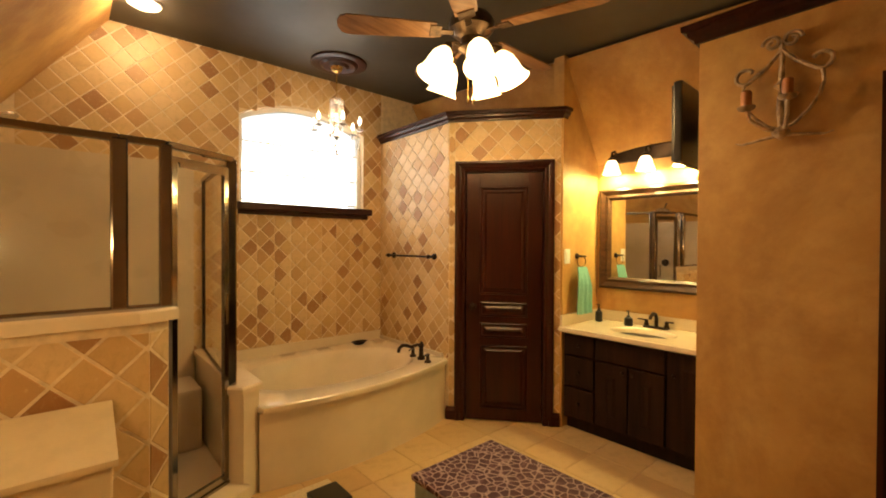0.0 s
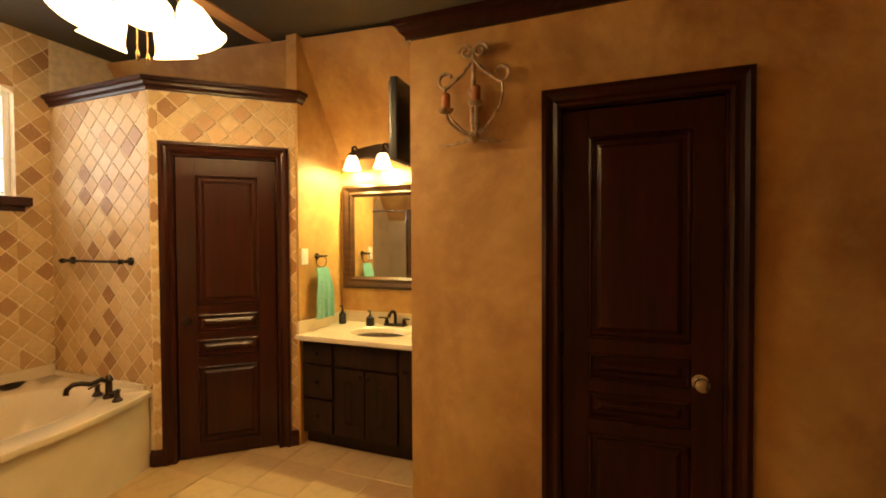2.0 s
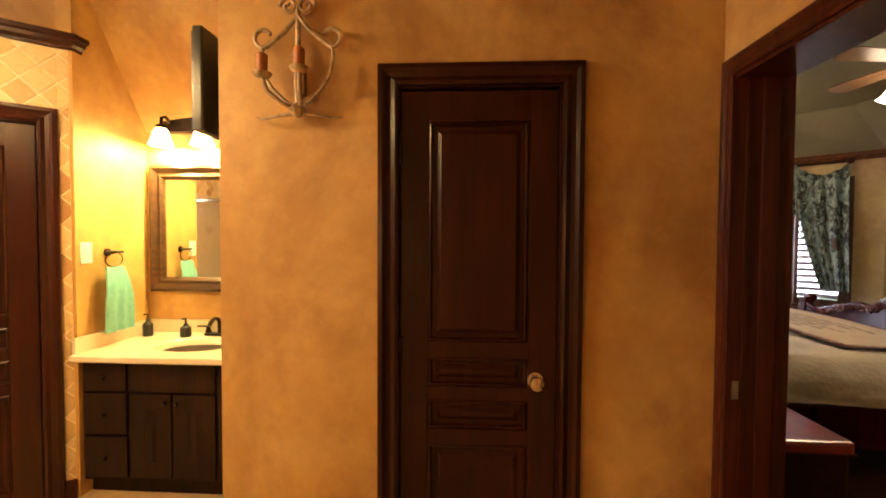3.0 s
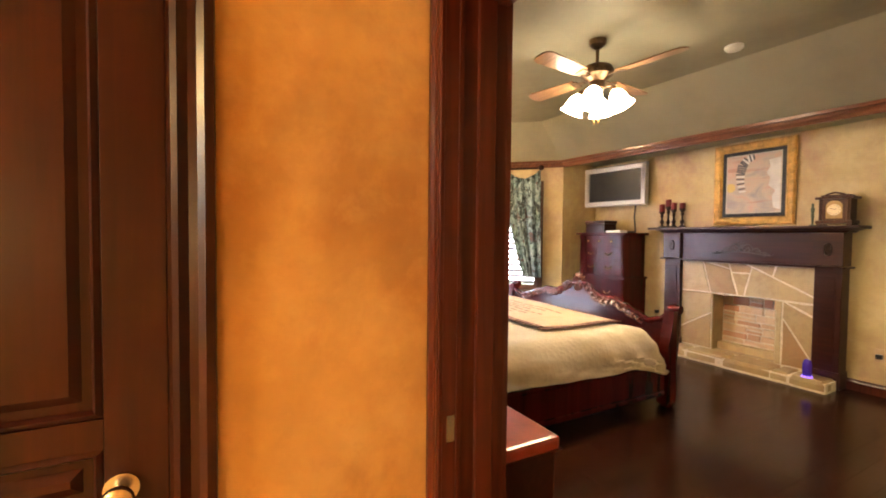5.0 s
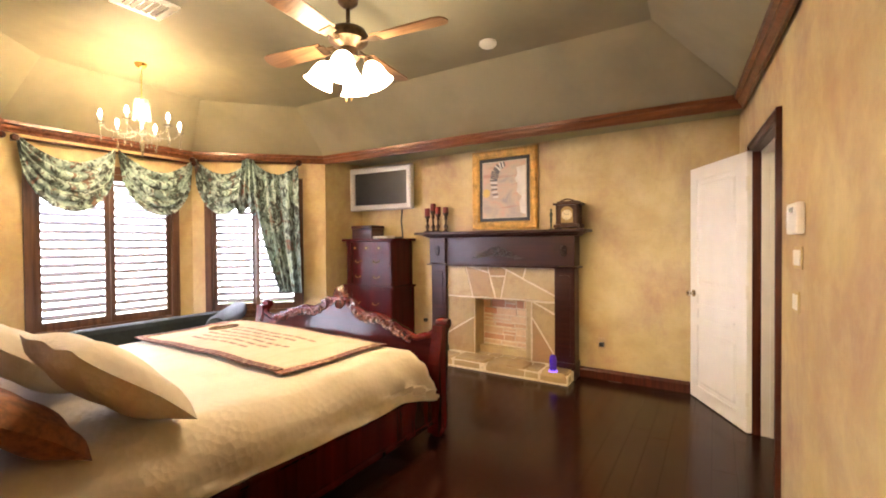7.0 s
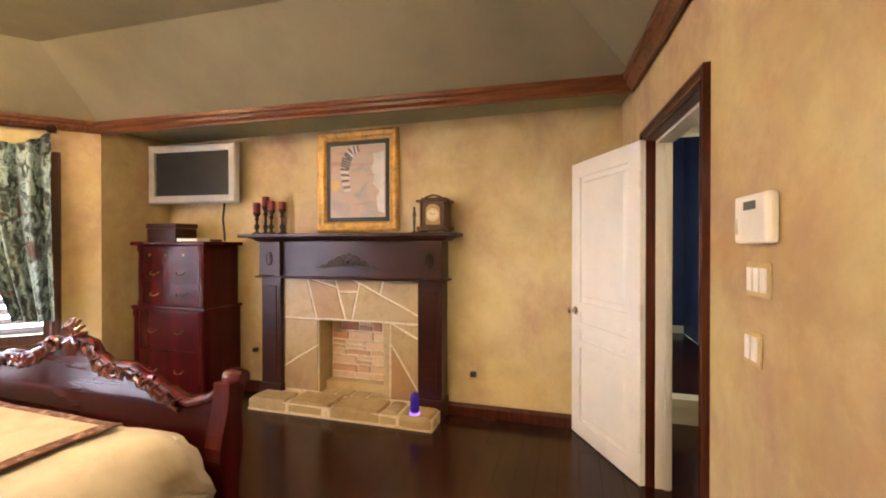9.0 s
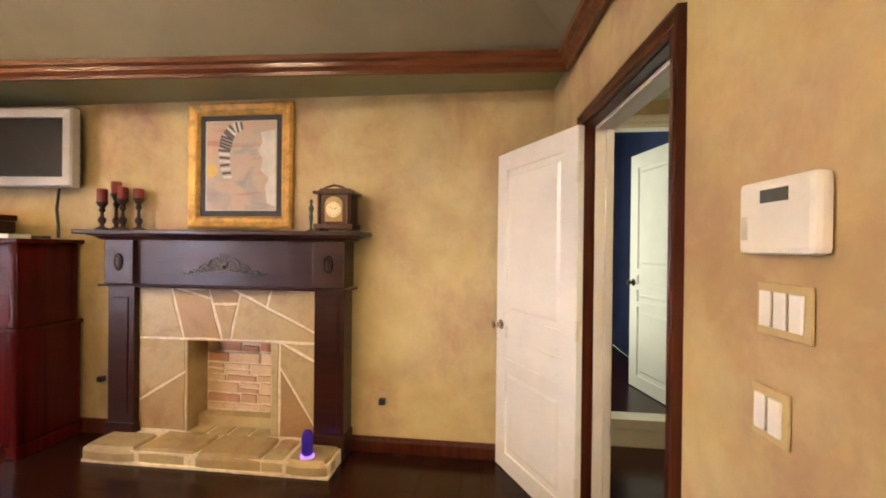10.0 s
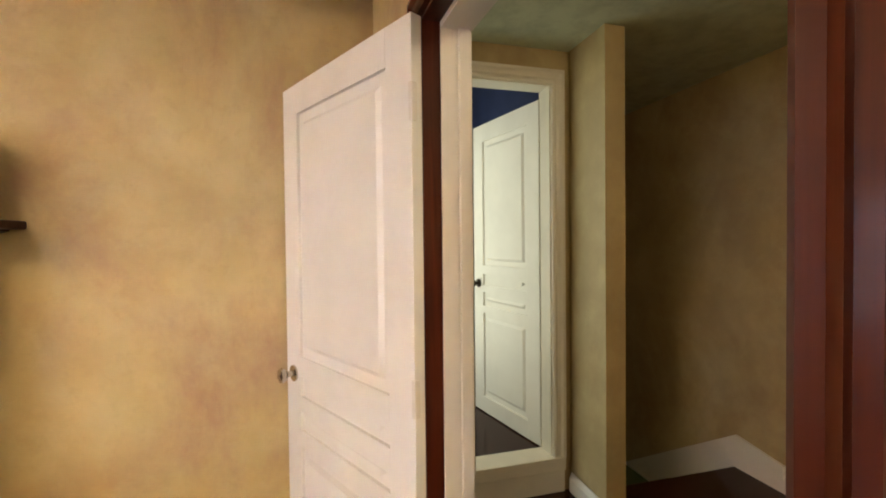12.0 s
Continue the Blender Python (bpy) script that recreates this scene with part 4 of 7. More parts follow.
for s_ in (-1, 1):
    part("scroll", tube(bmx(), scroll(s_ * 0.035, 0.395, s_, 1.3, 0.035), 0.008, 8), IRON, sc, smooth=True)
    part("scroll", tube(bmx(), [(-0.033, 0, 0.36), (-0.035, s_ * 0.05, 0.30), (-0.036, s_ * 0.10, 0.26)] + [(-0.036, s_ * (0.135 + 0.033 * math.cos(a)), 0.275 + 0.033 * math.sin(a)) for a in [-2.6 + 0.35 * k for k in range(16)]], 0.0085, 8), IRON, sc, smooth=True)
    part("arm", tube(bmx(), [(-0.033, 0, 0.0), (-0.06, s_ * 0.05, 0.02), (-0.085, s_ * 0.10, 0.06), (-0.09, s_ * 0.115, 0.11)] if s_ > 0 else [(-0.033, 0, 0.0), (-0.06, s_ * 0.02, 0.02), (-0.105, s_ * 0.033, 0.06), (-0.110, s_ * 0.035, 0.12)], 0.0085, 8), IRON, sc, smooth=True)
    y_, z_ = (0.115, 0.11) if s_ > 0 else (-0.035, 0.12)
    part("lyre_bar", tube(bmx(), [(-0.036, s_ * 0.135, 0.242), (-0.042, s_ * 0.142, 0.19), (-0.046, s_ * 0.128, 0.13), (-0.044, s_ * 0.095, 0.08), (-0.038, s_ * 0.05, 0.035), (-0.034, s_ * 0.01, 0.015)], 0.007, 8), IRON, sc, smooth=True)
    part("drip_pan", lathe(bmx(), [(0.01, -0.005), (0.03, 0.004), (0.036, 0.016), (0.0, 0.010)], 14, Matrix.Translation((-0.088 if s_ > 0 else -0.110, y_, z_))), IRON, sc, smooth=True)
    part("candle", lathe(bmx(), [(0.020, 0.0), (0.021, 0.07), (0.014, 0.078), (0, 0.076)], 14, Matrix.Translation((-0.088 if s_ > 0 else -0.110, y_, z_ + 0.010))), CANDLE, sc, "stubby amber wax candle", smooth=True)
    part("leaf", tube(bmx(), [(-0.033, 0, -0.01), (-0.04, s_ * 0.07, -0.02), (-0.03, s_ * 0.14, -0.03), (-0.02, s_ * 0.17, -0.02)], 0.008, 6, 0.4), IRON, sc, smooth=True)
part("rosette", lathe(bmx(), [(0.0, -0.035), (0.02, -0.02), (0.035, 0.0), (0.018, 0.02), (0.0, 0.03)], 8, Matrix.Translation((-0.04, 0.0, 0.0))), IRON, sc)
part("rosette", lathe(bmx(), [(0.0, -0.03), (0.028, 0.0), (0.0, 0.03)], 6, Matrix.Translation((-0.045, 0.0, 0.20))), IRON, sc)
part("wall_plate", box(bmx(), -0.026, -0.02, 0.06, -0.001, 0.02, 0.16, 0.004), IRON, sc)

# ---- ceiling fixtures, bathroom ----
BLADE = wood("warm_fan_blade", (0.16, 0.075, 0.032), (0.36, 0.19, 0.085), 0.35, 0.2, "x")
FANMETAL = plain("antique_bronze", (0.14, 0.085, 0.045), 0.36, 0.8, vary=0.3, scale=25)


def ceiling_fan(x, y, z_ceiling, z_motor, label, blade_angle, shade_mat, n_shades, shade_r, z_shade, metal, reach=0.60, blade_w=0.14, size=1.0, blades=5, spin=20):
    f = thing("ceiling_fan", (x, y, 0), label, "ceiling fan")
    part("canopy", lathe(bmx(), [(0.0, z_ceiling - 0.002), (0.07, z_ceiling - 0.002), (0.065, z_ceiling - 0.04), (0.025, z_ceiling - 0.075), (0.0, z_ceiling - 0.076)], 24), metal, f, smooth=True)
    part("rod", lathe(bmx(), [(0.014, z_motor + 0.05), (0.014, z_ceiling - 0.06)], 12), metal, f, smooth=True)
    part("motor", lathe(bmx(), [(0.02, z_motor + 0.085), (0.06, z_motor + 0.075), (0.115, z_motor + 0.05), (0.13, z_motor + 0.02), (0.125, z_motor - 0.02), (0.09, z_motor - 0.05), (0.06, z_motor - 0.065), (0.06, z_motor - 0.11), (0.075, z_motor - 0.125), (0.03, z_motor - 0.15), (0.0, z_motor - 0.15)], 32), metal, f, smooth=True)
    for i in range(blades):
        a = radians(blade_angle + 360 / blades * i)
        mm = Matrix.Translation((0, 0, z_motor - 0.035)) @ Matrix.Rotation(a, 4, "Z") @ Matrix.Rotation(radians(11), 4, "X")
        bm = box(bmx(), 0.08, -0.018, -0.004, 0.20, 0.018, 0.004, 0.003, mm)
        box(bm, 0.17, -0.045, -0.003, 0.235, 0.045, 0.003, 0.002, mm)
        part("blade_iron", bm, metal, f)
        w0, w1 = blade_w * 0.40, blade_w * 0.52
        pts = [(0.20, -w0), (reach - 0.06, -w1), (reach - 0.02, -w1 * 0.8), (reach, -w1 * 0.3), (reach, w1 * 0.3), (reach - 0.02, w1 * 0.8), (reach - 0.06, w1), (0.20, w0)]
        part("blade", prism(bmx(), pts, 0.004, 0.012, mm), BLADE, f)
    for i in range(n_shades):
        a = 2 * math.pi * i / n_shades + radians(blade_angle + spin)
        mm = Matrix.Translation((0, 0, z_motor - 0.12)) @ Matrix.Rotation(a, 4, "Z")
        r = shade_r
        part("arm", tube(bmx(), [mm @ Vector(p) for p in ((0.05, 0, 0), (r * 0.7, 0, 0.012), (r, 0, 0.0), (r * 1.05, 0, -0.03))], 0.009, 8), metal, f, smooth=True)
        ms = mm @ Matrix.Translation((r * 1.05, 0, -0.03)) @ Matrix.Rotation(radians(-26), 4, "Y")
        hh = z_motor - 0.15 - z_shade
        prof = [(0.024, 0.0), (0.046, -hh * 0.10), (0.070, -hh * 0.28), (0.081, -hh * 0.50), (0.086, -hh * 0.72), (0.096, -hh * 0.88), (0.112, -hh)]
        prof = [(q * size, zz) for q, zz in prof]
        bm = lathe(bmx(), prof + [(q - 0.004, zz) for q, zz in prof[::-1]], 24, ms)
        part("shade", bm, shade_mat, f, "lit frosted glass tulip shade", smooth=True)
        part("socket", lathe(bmx(), [(0.020, 0.03), (0.026, 0.02), (0.026, -0.004), (0.0, -0.004)], 14, ms), metal, f, smooth=True)
        p = ms @ Vector((0, 0, -hh * 0.9))
        yield_lamps.append((x + p.x, y + p.y, p.z))
    for dx in (-0.022, 0.022):
        part("pull_chain", tube(bmx(), [(dx, 0, z_motor - 0.14), (dx, 0.002, z_shade - 0.03 - abs(dx))], 0.0022, 6), BRASS, f)
        part("pull_fob", lathe(bmx(), [(0.002, 0.0), (0.008, -0.015), (0.007, -0.04), (0.0, -0.05)], 10, Matrix.Translation((dx, 0, z_shade - 0.03 - abs(dx)))), BRASS, f, smooth=True)
    return f


yield_lamps = []
ceiling_fan(2.46, 2.20, HB, 2.66, "antique bronze ceiling fan with five lit tulip shades, blades at rest", 2, SHADE, 5, 0.150, 2.325, FANMETAL, 0.74, 0.15, 0.84)
for p in yield_lamps:
    lamp("bulb", "POINT", p, 15, AMBER, 0.03)
yield_lamps = []
ceiling_fan(4.60, -2.93, HR, 2.72, "bronze ceiling fan with lit white shades and walnut blades at rest", 8, SHADE_BED, 4, 0.125, 2.415, FANMETAL, 0.70, 0.15, 0.86, 4, 25)
for p in yield_lamps:
    lamp("bulb", "POINT", p, 3.4, WARM, 0.04)

md = thing("ceiling_medallion", (2.42, 3.70, HB), "dark bronze ceiling medallion with stepped rings", "ceiling medallion")
for r0, r1, zz, nm in ((0.15, 0.225, 0.022, "outer_ring"), (0.08, 0.152, 0.034, "middle_ring"), (0.0, 0.082, 0.042, "centre")):
    prof = [(r0, -0.001), (r1, -0.001), (r1, -zz * 0.6), (r1 - 0.02, -zz), (max(r0, 0.001), -zz * 0.7)]
    part(nm, lathe(bmx(), prof, 40), DOORWOOD, md, smooth=True)


def crystal_chandelier(x, y, z_top, z_body, r, n, label, lamp_w, metal=BRASS, drop=0.20):
    c = thing("crystal_chandelier", (x, y, 0), label, "chandelier")
    part("canopy", lathe(bmx(), [(0.0, z_top), (0.05, z_top), (0.04, z_top - 0.03), (0.012, z_top - 0.05), (0, z_top - 0.05)], 18), metal, c, smooth=True)
    part("chain", tube(bmx(), [(0, 0, z_top - 0.04), (0, 0, z_body + 0.26)], 0.005, 6), metal, c)
    part("stem", lathe(bmx(), [(0.0, z_body + 0.28), (0.045, z_body + 0.26), (0.012, z_body + 0.22), (0.012, z_body + 0.13), (0.030, z_body + 0.09), (0.012, z_body + 0.05), (0.040, z_body), (0.030, z_body - 0.03), (0.0, z_body - 0.06)], 14), CRYSTAL, c, "cut crystal stem", smooth=True)
    crown = bmx()
    for k in range(10):
        a = 2 * math.pi * k / 10
        for j in range(9):
            bmesh.ops.create_icosphere(crown, subdivisions=1, radius=0.010, matrix=Matrix.Translation((0.048 * math.cos(a) * (1 + j * 0.04), 0.048 * math.sin(a) * (1 + j * 0.04), z_body + 0.27 - 0.022 * j)))
    part("bead_crown", crown, CRYSTAL, c)
    for i in range(n):
        a = 2 * math.pi * i / n + 0.3
        ca, sa = math.cos(a), math.sin(a)
        part("arm", tube(bmx(), [(0.03 * ca, 0.03 * sa, z_body - 0.01), (r * 0.45 * ca, r * 0.45 * sa, z_body - 0.05), (r * 0.85 * ca, r * 0.85 * sa, z_body - 0.03), (r * ca, r * sa, z_body + 0.02)], 0.006, 8), CRYSTAL, c, smooth=True)
        mt = Matrix.Translation((r * ca, r * sa, z_body + 0.02))
        part("drip_cup", lathe(bmx(), [(0.006, -0.008), (0.032, 0.004), (0.034, 0.010), (0.0, 0.006)], 12, mt), CRYSTAL, c, smooth=True)
        part("candle", lathe(bmx(), [(0.010, 0.006), (0.010, 0.05), (0.0, 0.05)], 10, mt), WHITE, c)
        part("bulb", lathe(bmx(), [(0.006, 0.05), (0.014, 0.068), (0.011, 0.088), (0.0, 0.115)], 10, mt), BULB, c, "lit candle bulb", smooth=True)
        for k in range(3):
            q = bmx()
            for j in range(4 if k else 6):
                bmesh.ops.create_icosphere(q, subdivisions=1, radius=0.006 if j < 3 else 0.010, matrix=Matrix.Translation(((r - k * r * 0.3) * ca + 0.012 * (k - 1), (r - k * r * 0.3) * sa, z_body - 0.01 - 0.022 * j - 0.02 * k)) @ Matrix.Diagonal((1, 1, 1.5, 1)))
            part("crystal_drop", q, CRYSTAL, c)
    part("finial", lathe(bmx(), [(0.0, z_body - 0.05), (0.028, z_body - 0.09), (0.020, z_body - 0.13), (0.0, z_body - drop)], 8), CRYSTAL, c)
    lamp("bulb", "POINT", (x, y, z_body + 0.15), lamp_w, WARM, 0.08)
    return c


crystal_chandelier(2.40, 3.70, HB - 0.040, 2.34, 0.19, 6, "small crystal chandelier with lit candle bulbs over the tub", 10, drop=0.18)
crystal_chandelier(6.85, -2.66, HR - 0.001, 2.40, 0.29, 6, "crystal chandelier with lit candle bulbs in the bay", 46, drop=0.26)
dl = thing("recessed_downlight", (1.10, 3.70, HB), "lit recessed downlight over the shower", "downlight")
part("trim_ring", lathe(bmx(), [(0.070, -0.001), (0.095, -0.001), (0.09, -0.010), (0.072, -0.006)], 28), WHITE, dl, smooth=True)
part("lens", lathe(bmx(), [(0.0, -0.003), (0.070, -0.003), (0.066, -0.006), (0.0, -0.006)], 28), BULB, dl, "glowing lens")
lamp("bulb", "POINT", (1.10, 3.70, HB - 0.05), 14, WARM, 0.05)

# unseen bath bar on the near wall, added to brighten half wall and hamper
lb = thing("vanity_light", Matrix.Translation((0.105, 1.75, 1.55)) @ Matrix.Rotation(radians(180), 4, "Z"), "unseen two-light bath bar added to brighten the shower half wall", "wall light")
part("back_plate", box(bmx(), -0.03, -0.22, -0.02, -0.002, 0.22, 0.06, 0.012), BRONZE, lb)
for y in (-0.14, 0.14):
    part("arm", tube(bmx(), [(-0.03, y, 0.04), (-0.07, y, 0.06), (-0.105, y, 0.05), (-0.11, y, 0.02)], 0.010, 8), BRONZE, lb, smooth=True)
    part("shade", lathe(bmx(), [(0.030, 0.012), (0.045, -0.025), (0.055, -0.065), (0.070, -0.105), (0.066, -0.105), (0.051, -0.065), (0.040, -0.025), (0.026, 0.010)], 24, Matrix.Translation((-0.11, y, 0.0))), SHADE, lb, "lit frosted glass bell shade", smooth=True)
    lamp("bulb", "POINT", (0.215, 1.75 - y, 1.43), 9, AMBER, 0.035)

# ---- ottoman, mat and scale ----
_p = Mat("pebble_print_fabric", (0.050, 0.014, 0.020), 0.9)
_p.mix((0.42, 0.30, 0.28), _p.ramp(_p.voronoi(26, "DISTANCE_TO_EDGE"), [(0.04, 0.7), (0.09, 0.0)]))
_p.mix((0.18, 0.09, 0.10), _p.ramp(_p.noise(22, 4), [(0.5, 0.0), (0.7, 0.5)]))
_p.bump(_p.voronoi(26), 0.5, 0.006)
PRINT = _p.m
ot = thing("ottoman", (2.09, 1.55, 0), "low ottoman with a plum pebble-print top and grey-teal sides", "ottoman")
TEAL = plain("grey_teal_fabric", (0.22, 0.27, 0.26), 0.9, vary=0.1, scale=40)
part("base", box(bmx(), -0.235, -0.385, 0.05, 0.255, 0.375, 0.425, 0.02), TEAL, ot)
part("cushion", box(bmx(), -0.245, -0.395, 0.425, 0.265, 0.385, 0.452, 0.012), PRINT, ot, "plum and cream pebble-print cushion top")
for dx in (-0.20, 0.22):
    for dy in (-0.345, 0.335):
        part("foot", lathe(bmx(), [(0.02, 0), (0.026, 0.05)], 10, Matrix.Translation((dx, dy, 0))), DOORWOOD, ot)
mt = thing("bath_mat", (1.72, 2.72, 0), "cream bath mat in front of the tub", "bath mat")
part("pile", box(bmx(), -0.25, -0.16, 0.0, 0.20, 0.14, 0.018, 0.006), plain("cream_cotton_pile", (0.66, 0.56, 0.40), 0.95, vary=0.1, scale=60, relief=0.5), mt)
bs = thing("bathroom_scale", (1.83, 2.66, 0.018), "small dark bathroom scale on the mat", "scale")
part("platform", box(bmx(), -0.09, -0.10, 0.0, 0.09, 0.10, 0.03, 0.008), BLACK, bs)

# ---- bedroom: white door, wall devices ----
mw, _ = WF(WP, WQ)
d = thing("door_4", mw, "white four-panel bedroom door, standing open, in a mahogany casing", "door", kind="structure")
casing(d, 0.735, 1.638, 2.03, TRIMWOOD, w=0.70)
jamb(d, 0.72, 1.655, 2.04, 0.05, TRIMWOOD, 0.0005, t=0.016)
bm = bmx()
box(bm, 0.718, 0.051, 0, 0.742, 0.14, 2.03)
box(bm, 1.636, 0.051, 0, 1.657, 0.14, 2.03)
box(bm, 0.742, 0.051, 2.008, 1.636, 0.14, 2.042)
box(bm, 0.742, 0.10, 0, 0.754, 0.13, 2.008)
part("inner_jamb", bm, WHITE_TRIM, d, "white painted inner jamb")
ang = math.atan2(-5.34 + 4.645, 2.775 - 2.400)
hm_ = mw.inverted() @ Matrix.Translation((2.400, -4.645, 0)) @ Matrix.Rotation(ang, 4, "Z")
flip = hm_ @ Matrix.Translation((0.80, 0.036, 0)) @ Matrix.Rotation(radians(180), 4, "Z")
leaf = door_leaf(d, 0.80, 2.03, WHITE, 0.065, NICKEL, [(0.12, 0.66), (0.72, 0.80), (0.85, 0.93), (1.00, 1.92)], at=hm_ @ Matrix.Translation((0.80, 0, 0)) @ Matrix.Rotation(radians(180), 4, "Z"))
bm = lathe(bmx(), [(0.031, 0.036), (0.031, 0.042), (0.012, 0.046), (0.011, 0.066), (0.022, 0.072), (0.028, 0.084), (0.026, 0.094), (0.0, 0.10)], 20, Matrix.Translation((0.065, 0, 0.93)) @ Matrix.Rotation(radians(-90), 4, "X"))
part("knob", bm, NICKEL, leaf, smooth=True)
for z in (0.25, 1.02, 1.80):
    bm = box(bmx(), 0.792, -0.004, z - 0.05, 0.806, 0.014, z + 0.05, 0.001)
    part("hinge", bm, PLASTIC, leaf, "painted-over hinge")

th = thing("thermostat", mw @ Matrix.Translation((2.066, -0.002, 1.487)), "ivory wall thermostat with a small grey display", "thermostat")
part("case", box(bmx(), -0.095, -0.032, -0.069, 0.095, 0.0, 0.070, 0.012), PLASTIC, th)
part("display", box(bmx(), -0.030, -0.034, 0.026, 0.038, -0.031, 0.050), plain("grey_lcd", (0.10, 0.11, 0.10), 0.2), th, "dark grey display")
part("button_panel", box(bmx(), -0.084, -0.034, -0.042, -0.066, -0.031, 0.004, 0.001), plain("pale_grey_plastic", (0.6, 0.58, 0.5), 0.5), th)


def switch_plate(u, z, gangs, label):
    s = thing("light_switch", mw @ Matrix.Translation((u, -0.002, z)), label, "switch")
    w = 0.038 * gangs + 0.020
    part("plate", box(bmx(), -w / 2, -0.006, -0.050, w / 2, 0.0, 0.050, 0.003), BED_WALL, s, "plate painted like the wall")
    for k in range(gangs):
        c = (k - (gangs - 1) / 2) * 0.038
        part("rocker", box(bmx(), c - 0.015, -0.012, -0.034, c + 0.015, -0.006, 0.034, 0.002), WHITE, s)


switch_plate(2.057, 1.315, 3, "three white rocker switches in a painted plate below the thermostat")
switch_plate(2.027, 1.115, 2, "two white rocker switches in a plate on the golden wall")


def outlet(m, label):
    o = thing("wall_outlet", m, label, "outlet")
    part("plate", box(bmx(), -0.036, -0.005, -0.058, 0.036, 0.0, 0.058, 0.003), plain("tan_outlet_plate", (0.50, 0.36, 0.20), 0.4), o)
    part("plug", box(bmx(), -0.02, -0.045, -0.03, 0.025, -0.005, 0.012, 0.006), BLACK, o, "black plug in the socket")
    return o


mf, _ = WF((6.95, -5.40), (2.28, -5.40))
outlet(mf @ Matrix.Translation((6.95 - 3.56, -0.001, 0.365)), "wall outlet with a black plug beside the fireplace")
outlet(mf @ Matrix.Translation((6.95 - 5.72, -0.001, 0.42)), "wall outlet with a black adaptor beside the chest")

# ---- fireplace ----
fp = thing("fireplace", (4.648, -5.40, 0), "dark mahogany mantel round a sandstone fireplace", "fireplace")
X0 = 4.648
for xs0, xs1 in ((-0.862, -0.655), (0.672, 0.878)):
    leg = part("leg", box(bmx(), xs0, 0.002, 0.0, xs1, 0.165, 1.125, 0.004), MANTELWOOD, fp)
    part("leg_base", box(bmx(), xs0 - 0.012, 0.003, 0.0, xs1 + 0.012, 0.185, 0.16, 0.006), MANTELWOOD, leg)
    part("leg_flute", box(bmx(), xs0 + 0.045, 0.166, 0.22, xs1 - 0.045, 0.172, 1.05, 0.002), MANTELWOOD, leg)
    cap = part("capital_block", box(bmx(), xs0 - 0.008, 0.002, 1.145, xs1 + 0.008, 0.19, 1.455, 0.004), MANTELWOOD, fp)
    cxm = (xs0 + xs1) / 2
    bm = lathe(bmx(), [(0.0, 0.012), (0.02, 0.010), (0.03, 0.004), (0.042, 0.009), (0.046, 0.0)], 20, Matrix.Translation((cxm, 0.19, 1.30)) @ Matrix.Rotation(radians(-90), 4, "X") @ Matrix.Diagonal((0.75, 1.35, 1, 1)))
    for k in range(5):
        box(bm, cxm - 0.028, 0.19, 1.262 + k * 0.018, cxm + 0.028, 0.204, 1.268 + k * 0.018)
    part("rosette", bm, BRONZE, cap)
part("frieze", box(bmx(), -0.647, 0.004, 1.118, 0.664, 0.155, 1.46), MANTELWOOD, fp)
bm = sweep(bmx(), [(-0.885, 0.0), (-0.885, 0.20), (0.90, 0.20), (0.90, 0.0)][::-1], [(-0.02, 0), (0.012, 0.0), (0.014, 0.016), (-0.02, 0.016)], Matrix.Translation((0, 0, 1.126)))
part("lower_moulding", bm, MANTELWOOD, fp)
part("shelf", box(bmx(), -1.00, 0.002, 1.492, 1.06, 0.275, 1.522, 0.006), MANTELWOOD, fp)
bm = sweep(bmx(), [(-0.885, 0.003), (-0.885, 0.19), (0.90, 0.19), (0.90, 0.003)][::-1], [(-0.03, 0), (0.004, 0.0), (0.018, 0.008), (0.028, 0.020), (0.062, 0.030), (0.066, 0.036), (-0.03, 0.036)], Matrix.Translation((0, 0, 1.456)))
part("shelf_moulding", bm, MANTELWOOD, fp)
# carved applique: a centre plume with mirrored scrolls
bm = bmx()
for s_ in (-1, 1):
    for k in range(3):
        r0 = 0.055 - 0.012 * k
        cx, cz = s_ * (0.06 + 0.085 * k), 1.285 - 0.03 * k
        tube(bm, [(cx + s_ * r0 * (1 - 0.7 * t / 14) * math.cos(0.6 * t), 0.160, cz + r0 * (1 - 0.7 * t / 14) * math.sin(0.6 * t)) for t in range(15)], 0.0062 - 0.0008 * k, 6, 0.5)
    tube(bm, [(0, 0.160, 1.25), (s_ * 0.10, 0.160, 1.24), (s_ * 0.20, 0.160, 1.225), (s_ * 0.29, 0.158, 1.215), (s_ * 0.31, 0.158, 1.23)], 0.007, 6, 0.5)
    for k in range(5):
        tube(bm, [(s_ * (0.03 + 0.05 * k), 0.158, 1.25 - 0.006 * k), (s_ * (0.05 + 0.05 * k), 0.166, 1.28 - 0.01 * k), (s_ * (0.085 + 0.05 * k), 0.16, 1.29 - 0.016 * k)], 0.006, 6, 0.3)
for k in range(5):
    a = radians(90 + (k - 2) * 24)
    tube(bm, [(0, 0.158, 1.28), (0.05 * math.cos(a), 0.170, 1.28 + 0.05 * math.sin(a)), (0.08 * math.cos(a), 0.160, 1.28 + 0.085 * math.sin(a))], 0.0075, 6, 0.3)
bmesh.ops.create_icosphere(bm, subdivisions=2, radius=0.016, matrix=Matrix.Translation((0, 0.165, 1.27)))
APPL = plain("dark_carved_applique", (0.11, 0.095, 0.085), 0.36, 0.5, vary=0.3, scale=30)
part("carved_applique", bm, APPL, fp, "dark carved scroll applique", smooth=True)
part("mortar_bed", box(bmx(), -0.655, 0.004, 0.0, -0.330, 0.119, 1.118), MORTAR, fp)
